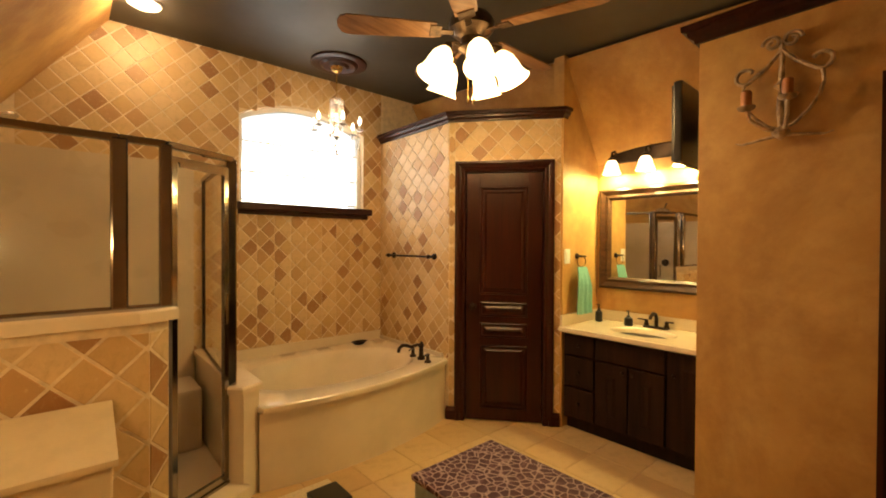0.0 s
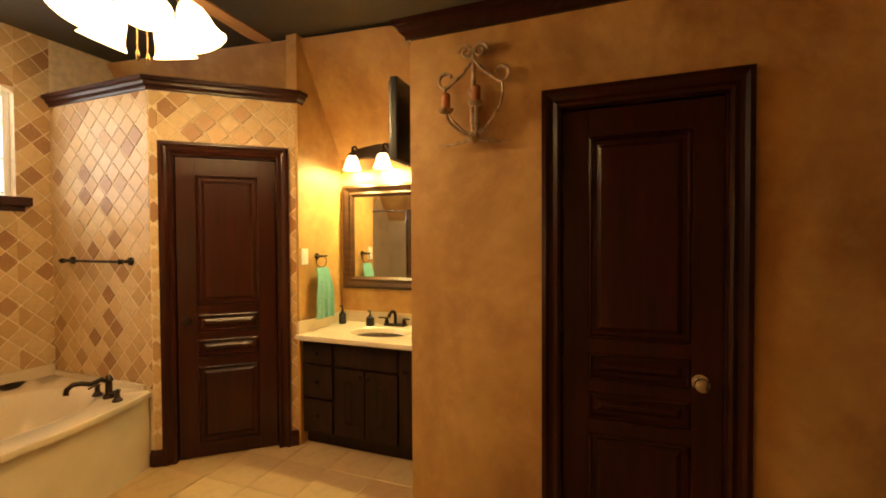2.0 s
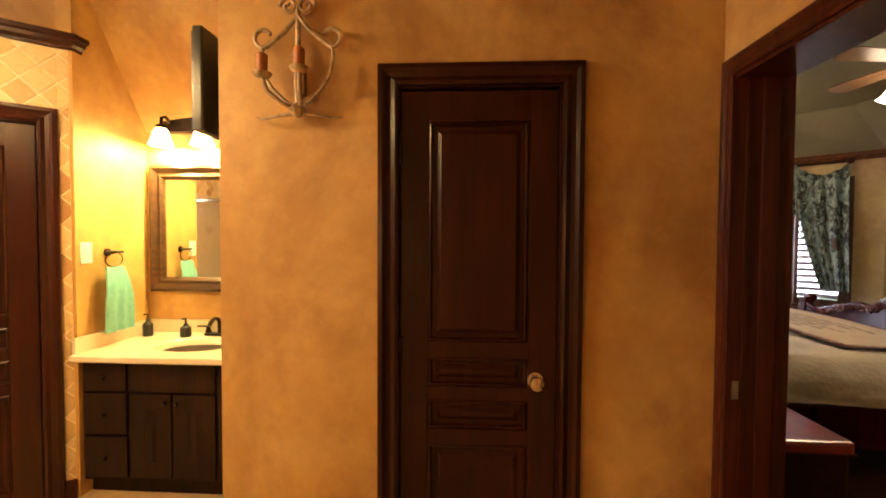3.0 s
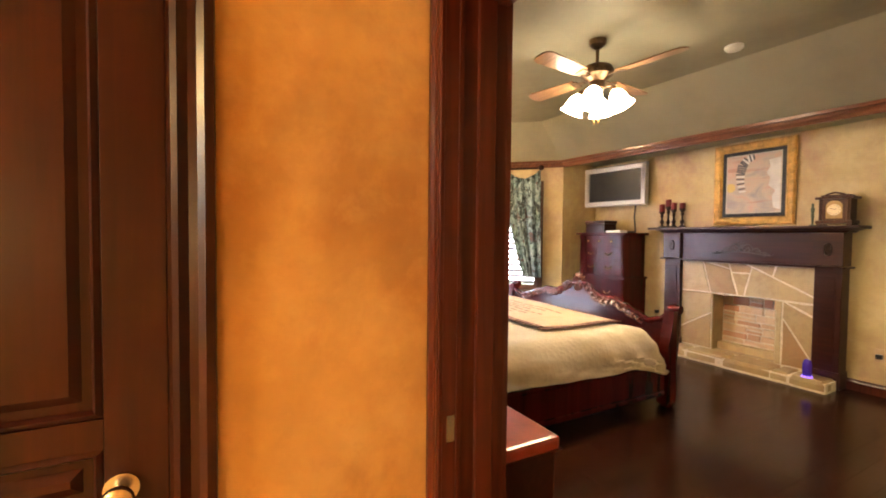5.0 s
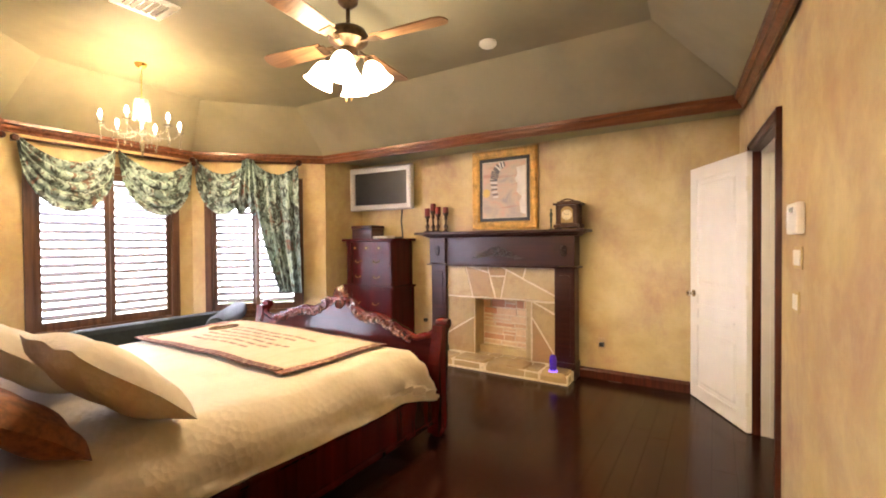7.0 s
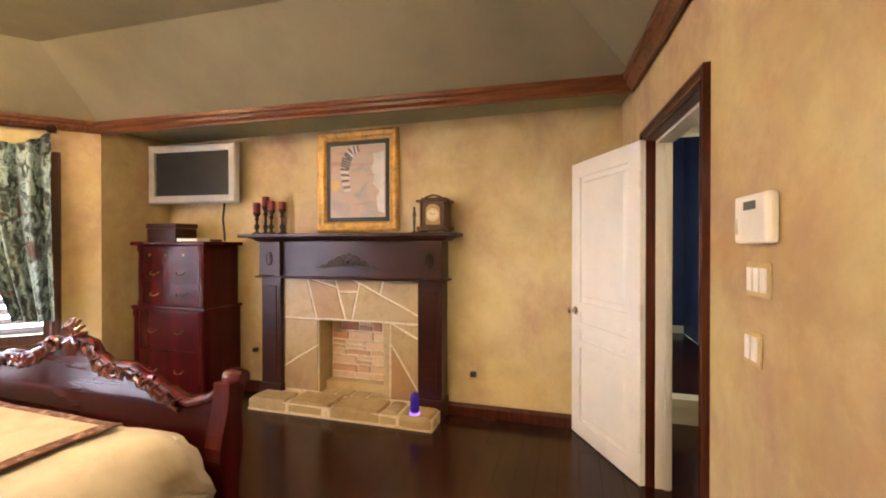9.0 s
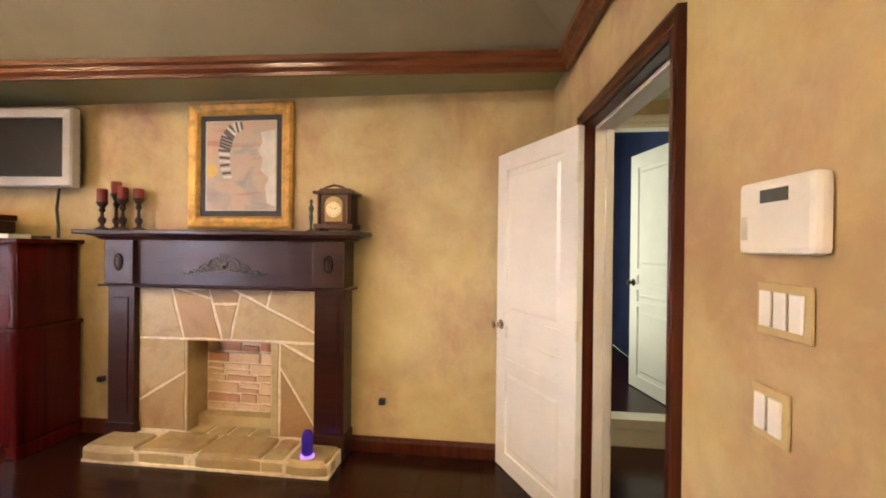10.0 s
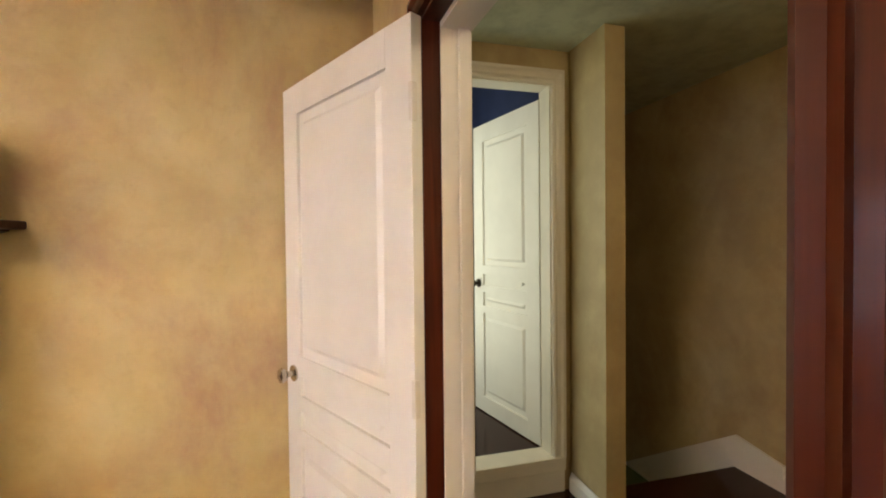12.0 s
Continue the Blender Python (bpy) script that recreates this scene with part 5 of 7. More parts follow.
part("mortar_bed", box(bmx(), 0.308, 0.004, 0.0, 0.672, 0.119, 1.118), MORTAR, fp)
part("mortar_bed", box(bmx(), -0.330, 0.004, 0.757, 0.308, 0.119, 1.118), MORTAR, fp)
bm = box(bmx(), -0.36, -0.13, 0.03, 0.33, -0.10, 0.80)
part("firebox", bm, MORTAR, fp)
bm = box(bmx(), -0.36, -0.10, 0.03, -0.322, 0.112, 0.80)
box(bm, 0.300, -0.10, 0.03, 0.34, 0.112, 0.80)
box(bm, -0.322, -0.10, 0.748, 0.300, 0.112, 0.80)
part("firebox_lining", bm, FLAG, fp)
part("firebox_floor", box(bmx(), -0.322, -0.10, 0.03, 0.300, 0.112, 0.098), MORTAR, fp)
for k in range(4):
    u = -0.320 + 0.155 * k
    part("stone", prism(bmx(), [(u + 0.006, -0.085), (u + 0.147, -0.09), (u + 0.142, 0.112), (u + 0.012, 0.112)], 0.09, 0.107, None, 0.006, 0.005), FLAG, fp)


def clip(poly, nx, ny, c):
    """The part of a polygon where nx*x + ny*y <= c."""
    out = []
    for i, p in enumerate(poly):
        q = poly[(i + 1) % len(poly)]
        a, b = nx * p[0] + ny * p[1] - c, nx * q[0] + ny * q[1] - c
        if a <= 0:
            out.append(p)
        if (a < 0 < b) or (b < 0 < a):
            t = a / (a - b)
            out.append((p[0] + (q[0] - p[0]) * t, p[1] + (q[1] - p[1]) * t))
    return out


def rough_edge(poly, rnd, amp):
    out = []
    for i, p in enumerate(poly):
        q = poly[(i + 1) % len(poly)]
        ln = math.hypot(q[0] - p[0], q[1] - p[1])
        out.append(p)
        if ln > 0.10:
            k = rnd.uniform(0.35, 0.65)
            nx, ny = -(q[1] - p[1]) / ln, (q[0] - p[0]) / ln
            o = rnd.uniform(0, amp)
            out.append((p[0] + (q[0] - p[0]) * k + nx * o, p[1] + (q[1] - p[1]) * k + ny * o))
    return out


def cleave(rect, tree, gap=0.015):
    """Flat stones: a rectangle split by nested straight joints (u0, v0, u1, v1, one side, other side)."""
    def part_of(poly, node):
        if node is None:
            return [poly]
        u0, v0, u1, v1, one, two = node
        nx, ny = v1 - v0, u0 - u1
        ln = math.hypot(nx, ny)
        nx, ny = nx / ln, ny / ln
        c = nx * u0 + ny * v0
        return part_of(clip(poly, -nx, -ny, -c - gap / 2), one) + part_of(clip(poly, nx, ny, c - gap / 2), two)
    x0, z0, x1, z1 = rect
    return [p for p in part_of([(x0, z0), (x1, z0), (x1, z1), (x0, z1)], tree) if len(p) > 2]


rnd = random.Random(4)
FXZ = Matrix(((1, 0, 0, 0), (0, 0, 1, 0), (0, 1, 0, 0), (0, 0, 0, 1)))
for rect, seeds in (
    ((0.313, 0.110, 0.668, 0.752), (0.66, 0.317, 0.30, 0.535, None, None)),
    ((-0.652, 0.110, -0.334, 0.752), (-0.388, 0.10, -0.391, 0.76, None, (-0.40, 0.572, -0.66, 0.170, (-0.40, 0.755, -0.66, 0.628, None, None), None))),
    ((-0.652, 0.768, 0.668, 1.113), (0.416, 1.10, 0.326, 0.76, (-0.097, 1.088, -0.653, 0.825,
        (-0.286, 0.976, -0.326, 1.113, None, None),
        (-0.097, 1.085, -0.029, 0.765, None, (0.120, 1.055, 0.039, 0.765, (0.109, 1.012, -0.056, 1.016, None, None), (0.37, 1.113, 0.120, 1.049, None, None)))), None)),
):
    for poly in cleave(rect, seeds):
        bm = prism(bmx(), rough_edge(poly, rnd, 0.007), 0.108, 0.123 + rnd.uniform(0, 0.004), FXZ, 0.006, 0.004)
        part("stone", bm, FLAG, fp)
z = 0.112
while z < 0.70:
    hgt = rnd.choice((0.055, 0.075, 0.085, 0.11))
    hgt = hgt if z + hgt < 0.69 else 0.742 - z
    x = -0.318
    while x < 0.27:
        wd = min(rnd.uniform(0.09, 0.27), 0.298 - x)
        wd = wd if 0.298 - x - wd > 0.05 else 0.298 - x
        rows_ = [(0.0, hgt)] if hgt < 0.08 or rnd.random() < 0.55 else [(0.0, hgt * 0.48), (hgt * 0.48, hgt)]
        for lo_, hi_ in rows_:
            poly = [(x + 0.006, z + lo_ + 0.006), (x + wd - 0.006, z + lo_ + 0.006 + rnd.uniform(0, 0.008)), (x + wd - rnd.uniform(0.006, 0.016), z + hi_ - 0.005), (x + 0.006, z + hi_ - 0.005 - rnd.uniform(0, 0.010))]
            part("brick", prism(bmx(), rough_edge(poly, rnd, 0.004), -0.102, -0.090 + rnd.uniform(0, 0.010), FXZ, 0.004, 0.004), FIREBRICK, fp)
        x += wd
    z += hgt
he = thing("hearth", (X0, -5.40, 0), "raised hearth of thick buff sandstone slabs", "hearth")
part("mortar_bed", box(bmx(), -0.858, 0.19, 0.0, 0.815, 0.402, 0.090), MORTAR, he)
part("mortar_bed", box(bmx(), -0.64, 0.131, 0.0, 0.66, 0.19, 0.090), MORTAR, he)
part("mortar_lip", box(bmx(), -0.862, 0.30, 0.0, 0.819, 0.418, 0.020, 0.006), MORTAR, he)
xs = [-0.865, -0.57, -0.42, 0.02, 0.44, 0.822]
for a, b in zip(xs, xs[1:]):
    sk = rnd.uniform(-0.03, 0.03)
    fr = 0.405 + rnd.uniform(-0.006, 0.008)
    poly = [(a + 0.010, 0.188 if a < -0.7 or b > 0.7 else 0.128), (b - 0.010, 0.188 if a < -0.7 or b > 0.7 else 0.128), (b - 0.010 + sk * 0.3, fr), (a + 0.010 - sk * 0.3, fr - 0.004)]
    part("slab", prism(bmx(), rough_edge(rough_edge(poly, rnd, -0.020), rnd, -0.010), 0.022, 0.108 + rnd.uniform(-0.008, 0.006), None, 0.026, 0.036), FLAG, he)
bl = thing("night_lamp", (3.95, -5.05, 0.106), "small violet-blue glowing night lamp on the hearth", "lamp")
_b = Mat("violet_acrylic", (0.05, 0.02, 0.35), 0.15).glow((0.16, 0.06, 1.0), 0.012)
part("bottle", lathe(bmx(), [(0.030, 0.012), (0.036, 0.03), (0.036, 0.12), (0.030, 0.15), (0.020, 0.165), (0.0, 0.17)], 18), _b.m, bl, smooth=True)
part("base", lathe(bmx(), [(0.042, 0.0), (0.045, 0.006), (0.036, 0.014), (0.0, 0.014)], 18), Mat("violet_glow", (0.2, 0.1, 0.8), 0.3).glow((0.26, 0.12, 1.0), 0.55).m, bl, "glowing violet base ring")

# ---- on the mantel ----
MZ = 1.522
GILT = plain("antique_gilt", (0.76, 0.46, 0.13), 0.36, 0.2, vary=0.22, scale=14, relief=0.2)
pc = thing("framed_picture", (4.622, -5.398, 1.545), "gilt framed collage print with a black inner border", "picture")
PW, PH = 0.80, 0.905
px = Matrix(((1, 0, 0, -PW / 2), (0, 0, 1, 0), (0, 1, 0, 0), (0, 0, 0, 1)))
part("frame", sweep(bmx(), [(0, 0), (PW, 0), (PW, PH), (0, PH)], [(0, 0.002), (0, 0.030), (-0.018, 0.045), (-0.05, 0.030), (-0.07, 0.036), (-0.088, 0.016), (-0.088, 0.002)], px, True), GILT, pc)
part("mat_board", box(bmx(), -PW / 2 + 0.085, 0.004, 0.085, PW / 2 - 0.085, 0.010, PH - 0.085), plain("black_mat_board", (0.018, 0.02, 0.03), 0.6), pc, "black mat board")
part("fillet", sweep(bmx(), [(0.128, 0.128), (PW - 0.128, 0.128), (PW - 0.128, PH - 0.128), (0.128, PH - 0.128)], [(0, 0.011), (0, 0.014), (-0.008, 0.014), (-0.008, 0.011)], px, True), plain("silver_fillet", (0.6, 0.58, 0.5), 0.4, 0.5), pc)
_a = Mat("painted_canvas", (0.50, 0.44, 0.38), 0.6)
_a.mix(_a.ramp(_a.noise((3.2, 1, 4.5), 4, 0.6, 1.0), [(0.32, (0.34, 0.32, 0.34)), (0.48, (0.52, 0.44, 0.36)), (0.62, (0.58, 0.38, 0.30)), (0.78, (0.62, 0.60, 0.56))]))
_a.mix((0.40, 0.20, 0.16), _a.ramp(_a.noise((1.5, 1, 14), 3), [(0.56, 0.0), (0.66, 0.6)]))
part("print", box(bmx(), -PW / 2 + 0.132, 0.0105, 0.132, PW / 2 - 0.132, 0.0125, PH - 0.132), _a.m, pc, "muted collage in grey, tan and rose")
INK, PALEP, GOLDP = plain("ink_grey_paint", (0.09, 0.09, 0.11), 0.6), plain("pale_paint", (0.72, 0.72, 0.70), 0.6), plain("straw_yellow_paint", (0.66, 0.50, 0.16), 0.6)
ARC = [(0.000, 0.745), (0.065, 0.715), (0.109, 0.650), (0.129, 0.560), (0.123, 0.456), (0.094, 0.340)]
for k in range(20):
    t = k / 20 * (len(ARC) - 1)
    i = int(t)
    cx = ARC[i][0] + (ARC[i + 1][0] - ARC[i][0]) * (t - i)
    cz = ARC[i][1] + (ARC[i + 1][1] - ARC[i][1]) * (t - i)
    tx, tz = ARC[i + 1][0] - ARC[i][0], ARC[i + 1][1] - ARC[i][1]
    ln = math.hypot(tx, tz)
    tx, tz = tx / ln, tz / ln
    hw = 0.050 - 0.018 * abs(k / 10 - 0.9)
    quad = [(cx + tz * hw + tx * 0.012, cz - tx * hw + tz * 0.012), (cx + tz * hw - tx * 0.006, cz - tx * hw - tz * 0.006), (cx - tz * hw - tx * 0.018, cz + tx * hw - tz * 0.018), (cx - tz * hw, cz + tx * hw)]
    part("painted_stripe", prism(bmx(), quad, 0.0128, 0.0136, FXZ), PALEP if k % 2 and not 6 < k < 13 else INK, pc)
bm = prism(bmx(), [(-0.262, 0.16), (-0.20, 0.18), (-0.185, 0.30), (-0.215, 0.36), (-0.150, 0.42), (-0.165, 0.50), (-0.130, 0.56), (-0.165, 0.62), (-0.150, 0.69), (-0.262, 0.71)], 0.0128, 0.0134, FXZ)
part("pale_shape", bm, PALEP, pc)
bm = lathe(bmx(), [(0.05, 0.0), (0.0, 0.001)], 16, Matrix.Translation((0.225, 0.0135, 0.42)) @ Matrix.Rotation(radians(-90), 4, "X"))
part("yellow_shape", bm, GOLDP, pc)

ck = thing("mantel_clock", (3.853, -5.275, MZ), "dark walnut mantel clock with a pale round dial", "clock")
CW = wood("clock_walnut", (0.035, 0.013, 0.008), (0.11, 0.045, 0.022), 0.28, 0.4, "z")
part("plinth", box(bmx(), -0.135, -0.085, 0.018, 0.135, 0.085, 0.05, 0.006), CW, ck)
for dx in (-0.11, 0.11):
    part("foot", box(bmx(), dx - 0.018, 0.03, 0.0, dx + 0.018, 0.075, 0.018, 0.004), CW, ck)
    part("foot", box(bmx(), dx - 0.018, -0.075, 0.0, dx + 0.018, -0.03, 0.018, 0.004), CW, ck)
part("case", box(bmx(), -0.115, -0.07, 0.05, 0.115, 0.068, 0.245, 0.004), CW, ck)
part("cornice", box(bmx(), -0.140, -0.09, 0.245, 0.140, 0.090, 0.268, 0.007), CW, ck)
part("pediment", box(bmx(), -0.105, -0.065, 0.268, 0.105, 0.065, 0.285, 0.008), CW, ck)
part("crest", tube(bmx(), [(-0.07, 0.06, 0.285), (-0.03, 0.062, 0.298), (0, 0.064, 0.304), (0.03, 0.062, 0.298), (0.07, 0.06, 0.285)], 0.008, 8), CW, ck, smooth=True)
for dx in (-0.098, 0.098):
    part("column", lathe(bmx(), [(0.013, 0.05), (0.009, 0.065), (0.008, 0.225), (0.013, 0.245)], 12, Matrix.Translation((dx, 0.074, 0))), CW, ck, smooth=True)
part("door_glass_field", prism(bmx(), [(-0.06, 0.065), (0.06, 0.065), (0.06, 0.18)] + [(0.06 * math.cos(a), 0.18 + 0.05 * math.sin(a)) for a in [math.pi * k / 12 for k in range(1, 12)]] + [(-0.06, 0.18)], 0.069, 0.072, FXZ), plain("aged_gold_dial_plate", (0.40, 0.27, 0.10), 0.4, 0.4), ck, "aged gold dial plate")
DIAL = plain("cream_dial", (0.78, 0.68, 0.42), 0.45)
part("dial", lathe(bmx(), [(0.052, 0.0), (0.050, 0.003), (0.0, 0.003)], 28, Matrix.Translation((0, 0.072, 0.145)) @ Matrix.Rotation(radians(-90), 4, "X")), DIAL, ck, "pale cream round dial")
bm = bmx()
for k in range(12):
    a = 2 * math.pi * k / 12
    box(bm, -0.0015, 0.0755, 0.036, 0.0015, 0.0762, 0.045, 0, Matrix.Translation((0, 0, 0.145)) @ Matrix.Rotation(a, 4, "Y"))
box(bm, -0.0015, 0.0765, 0, 0.0015, 0.0772, 0.036, 0, Matrix.Translation((0, 0, 0.145)) @ Matrix.Rotation(radians(60), 4, "Y"))
box(bm, -0.002, 0.0765, 0, 0.002, 0.0772, 0.024, 0, Matrix.Translation((0, 0, 0.145)) @ Matrix.Rotation(radians(-70), 4, "Y"))
part("hour_marks", bm, BLACK, ck)


def candlestick(x, y, h, label, ch=0.085):
    c = thing("candlestick", (x, y, MZ), label, "candlestick", "candlesticks on the mantel")
    prof = [(0.0, 0.0), (0.045, 0.0), (0.044, 0.012), (0.018, 0.025), (0.012, 0.04), (0.024, 0.06), (0.026, 0.08), (0.012, 0.10), (0.010, h * 0.62), (0.022, h * 0.70), (0.014, h * 0.80), (0.034, h * 0.94), (0.038, h), (0.0, h)]
    part("stem", lathe(bmx(), prof, 18), plain("dark_bronze_resin", (0.06, 0.035, 0.022), 0.4, 0.4, vary=0.3, scale=40), c, smooth=True)
    part("candle", lathe(bmx(), [(0.033, h), (0.034, h + ch), (0.028, h + ch + 0.006), (0.0, h + ch + 0.002)], 18), plain("burgundy_wax", (0.20, 0.018, 0.016), 0.4, vary=0.15), c, "burgundy pillar candle", smooth=True)


candlestick(5.565, -5.335, 0.27, "tallest dark bronze candlestick with a burgundy pillar candle", 0.085)
candlestick(5.590, -5.245, 0.20, "shortest dark bronze candlestick with a burgundy pillar candle", 0.090)
candlestick(5.450, -5.270, 0.225, "turned dark bronze candlestick with a burgundy pillar candle", 0.080)
candlestick(5.370, -5.320, 0.235, "turned dark bronze candlestick with a short burgundy candle", 0.065)
fg = thing("bronze_figurine", (4.035, -5.265, MZ), "slender greenish bronze figurine on a round base", "figurine")
prof = [(0.0, 0.0), (0.03, 0.0), (0.028, 0.010), (0.008, 0.016), (0.010, 0.06), (0.014, 0.10), (0.010, 0.125), (0.018, 0.155), (0.012, 0.175), (0.007, 0.185), (0.013, 0.205), (0.0, 0.222)]
part("figure", lathe(bmx(), prof, 12, Matrix.Diagonal((1, 0.75, 1, 1))), plain("verdigris_bronze", (0.09, 0.11, 0.07), 0.5, 0.5, vary=0.3, scale=40), fg, smooth=True)

# ---- chest, box, books, television ----
ch = thing("chest_of_drawers", Matrix.Translation((6.30, -5.15, 0)) @ Matrix.Diagonal((1.18, 1, 1, 1)), "polished cherry tall chest with curved drawer fronts", "chest of drawers")
part("lower_case", box(bmx(), -0.345, -0.225, 0.09, 0.345, 0.215, 0.83, 0.006), CHERRY, ch)
part("upper_case", box(bmx(), -0.325, -0.22, 0.86, 0.325, 0.195, 1.42, 0.006), CHERRY, ch)
for z0, z1, k in ((0.0, 0.09, 0.012), (0.83, 0.862, 0.020), (1.42, 1.455, 0.024)):
    part("moulding", box(bmx(), -0.345 - k, -0.228, z0, 0.345 + k, 0.215 + k, z1, 0.010), CHERRY, ch)


def bow_front(z0, z1, w, y, material):
    pts = [(-w + 2 * w * i / 12, y + 0.028 * (1 - (2 * i / 12 - 1) ** 2)) for i in range(13)]
    bm = prism(bmx(), pts + [(w, y - 0.015), (-w, y - 0.015)], z0, z1)
    return bm


for z0, z1, w, y, nk in ((1.265, 1.405, 0.27, 0.196, 3), (1.085, 1.25, 0.27, 0.196, 0), (0.885, 1.07, 0.27, 0.196, 0), (0.475, 0.815, 0.285, 0.216, 0), (0.115, 0.46, 0.285, 0.216, 0)):
    dr_ = part("drawer", bow_front(z0, z1, w, y, CHERRY), CHERRY, ch)
    for k in range(nk):
        part("knob", lathe(bmx(), [(0.005, 0), (0.006, 0.012), (0.013, 0.018), (0, 0.026)], 12, Matrix.Translation(((k - 1) * 0.17, y + 0.020 + (0.008 if k == 1 else 0), (z0 + z1) / 2)) @ Matrix.Rotation(radians(-90), 4, "X")), BRASS, dr_, smooth=True)
    if not nk:
        for dx in (-0.13, 0.13):
            zz = (z0 + z1) / 2
            part("bail_pull", tube(bmx(), [(dx - 0.04, y + 0.020, zz + 0.012), (dx - 0.035, y + 0.04, zz - 0.008), (dx, y + 0.044, zz - 0.018), (dx + 0.035, y + 0.04, zz - 0.008), (dx + 0.04, y + 0.020, zz + 0.012)], 0.004, 6), BRASS, dr_, smooth=True)
for dx in (-0.305, 0.305):
    part("corner_column", lathe(bmx(), [(0.022, 0.87), (0.022, 0.90), (0.014, 0.92), (0.018, 1.10), (0.014, 1.35), (0.024, 1.38), (0.024, 1.42)], 14, Matrix.Translation((dx, 0.192, 0))), CHERRY, ch, smooth=True)
    part("corner_column", lathe(bmx(), [(0.024, 0.09), (0.024, 0.14), (0.016, 0.17), (0.020, 0.5), (0.018, 0.74), (0.028, 0.78), (0.026, 0.83)], 14, Matrix.Translation((dx * 1.07, 0.212, 0))), CHERRY, ch, smooth=True)
jb = thing("jewellery_box", (6.46, -5.12, 1.455), "dark red-brown wooden jewellery box on the chest", "box")
part("body", box(bmx(), -0.17, -0.12, 0.0, 0.17, 0.12, 0.125, 0.005), MANTELWOOD, jb)
part("lid", box(bmx(), -0.178, -0.128, 0.127, 0.178, 0.128, 0.172, 0.008), MANTELWOOD, jb)
bk = thing("media_player", (6.13, -5.04, 1.455), "slim white media player on the chest", "media player")
part("case", box(bmx(), -0.13, -0.07, 0.0, 0.11, 0.07, 0.03, 0.005), PLASTIC, bk)
rc = thing("remote_control", (6.02, -5.16, 1.455), "black remote control lying on the chest", "remote control")
part("case", box(bmx(), -0.09, -0.025, 0.0, 0.09, 0.025, 0.022, 0.005), BLACK, rc)
tv = thing("television", Matrix.Translation((6.325, -5.235, 2.12)) @ Matrix.Rotation(radians(5), 4, "Z"), "silver-framed flat television on a wall bracket, switched off", "television")
SILVER = plain("silver_plastic", (0.48, 0.48, 0.50), 0.35, 0.3, vary=0.05)
part("bezel", sweep(bmx(), [(-0.49, -0.285), (0.49, -0.285), (0.49, 0.285), (-0.49, 0.285)], [(0, -0.03), (0, 0.030), (-0.012, 0.042), (-0.07, 0.036), (-0.07, 0.0)], xz(0), True), SILVER, tv)
part("back", box(bmx(), -0.47, -0.065, -0.265, 0.47, 0.0, 0.265, 0.01), BLACK, tv)
part("screen", box(bmx(), -0.425, 0.001, -0.222, 0.425, 0.012, 0.222), plain("dark_lcd_screen", (0.025, 0.026, 0.030), 0.22, vary=0.05), tv, "dark switched-off screen")
part("bracket", box(bmx(), -0.10, -0.14, -0.10, 0.10, -0.066, 0.10), BLACK, tv)
cb = thing("power_cable", (6.08, -5.37, 1.46), "dark cable hanging from the television", "cable")
part("cable", tube(bmx(), [(0, 0, 0.38), (0.01, 0.01, 0.22), (-0.01, 0.015, 0.10), (-0.03, 0.03, 0.004)], 0.010, 8), BLACK, cb, smooth=True)

# ---- bed ----
_q = Mat("cream_quilt", (0.57, 0.52, 0.42), 0.9)
_q.mix((0.46, 0.41, 0.30), _q.ramp(_q.noise(4, 4), [(0.45, 0.0), (0.75, 0.7)]))
_q.bump(_q.voronoi(28), 0.25, 0.01).bump(_q.noise(220, 2), 0.3, 0.002)
QUILT = _q.m
bed = thing("bed", (5.36, -3.47, 0), "carved cherry sleigh bed with a scrolled footboard", "bed")
HW = 1.06


FOOT_LINE = [(0.0, 0.915), (0.12, 0.895), (0.22, 0.835), (0.32, 0.800), (0.45, 0.805), (0.58, 0.765), (0.72, 0.720), (0.86, 0.675), (0.96, 0.700), (1.06, 0.765)]


def foot_top(x):
    """The scrolled upper edge of the footboard: high in the middle, dipping before the posts."""
    x = min(abs(x), 1.0599)
    for (a, za), (b, zb) in zip(FOOT_LINE, FOOT_LINE[1:]):
        if x < b:
            k = (x - a) / (b - a)
            return za + (zb - za) * k * k * (3 - 2 * k)


def sleigh(z):
    """How far the footboard curls outwards at a height."""
    return -0.34 * max(0.0, (z - 0.36)) ** 1.7


bm = bmx()
NX, NZ = 48, 10
g = {}
for side, off in ((0, 0.0), (1, -0.035)):
    for i in range(NX + 1):
        x = -HW + 0.06 + (2 * HW - 0.12) * i / NX
        for j in range(NZ + 1):
            z = 0.22 + (foot_top(x) - 0.22) * j / NZ
            g[side, i, j] = bm.verts.new((x, sleigh(z) + off + 0.02, z))
for i in range(NX):
    for j in range(NZ):
        for side in (0, 1):
            bm.faces.new((g[side, i, j], g[side, i + 1, j], g[side, i + 1, j + 1], g[side, i, j + 1]))
    bm.faces.new((g[0, i, NZ], g[0, i + 1, NZ], g[1, i + 1, NZ], g[1, i, NZ]))
    bm.faces.new((g[0, i, 0], g[0, i + 1, 0], g[1, i + 1, 0], g[1, i, 0]))
BEDWOOD = wood("dark_bed_mahogany", (0.016, 0.0018, 0.0020), (0.040, 0.0038, 0.0036), 0.15, 0.0, "x", 0.5, 0.15)
fb = part("footboard", bm, BEDWOOD, bed, smooth=True)
bm = tube(bmx(), [(x, sleigh(foot_top(x)) + 0.004, foot_top(x)) for x in [-HW + 0.05 + (2 * HW - 0.10) * i / 60 for i in range(61)]], 0.030, 10)
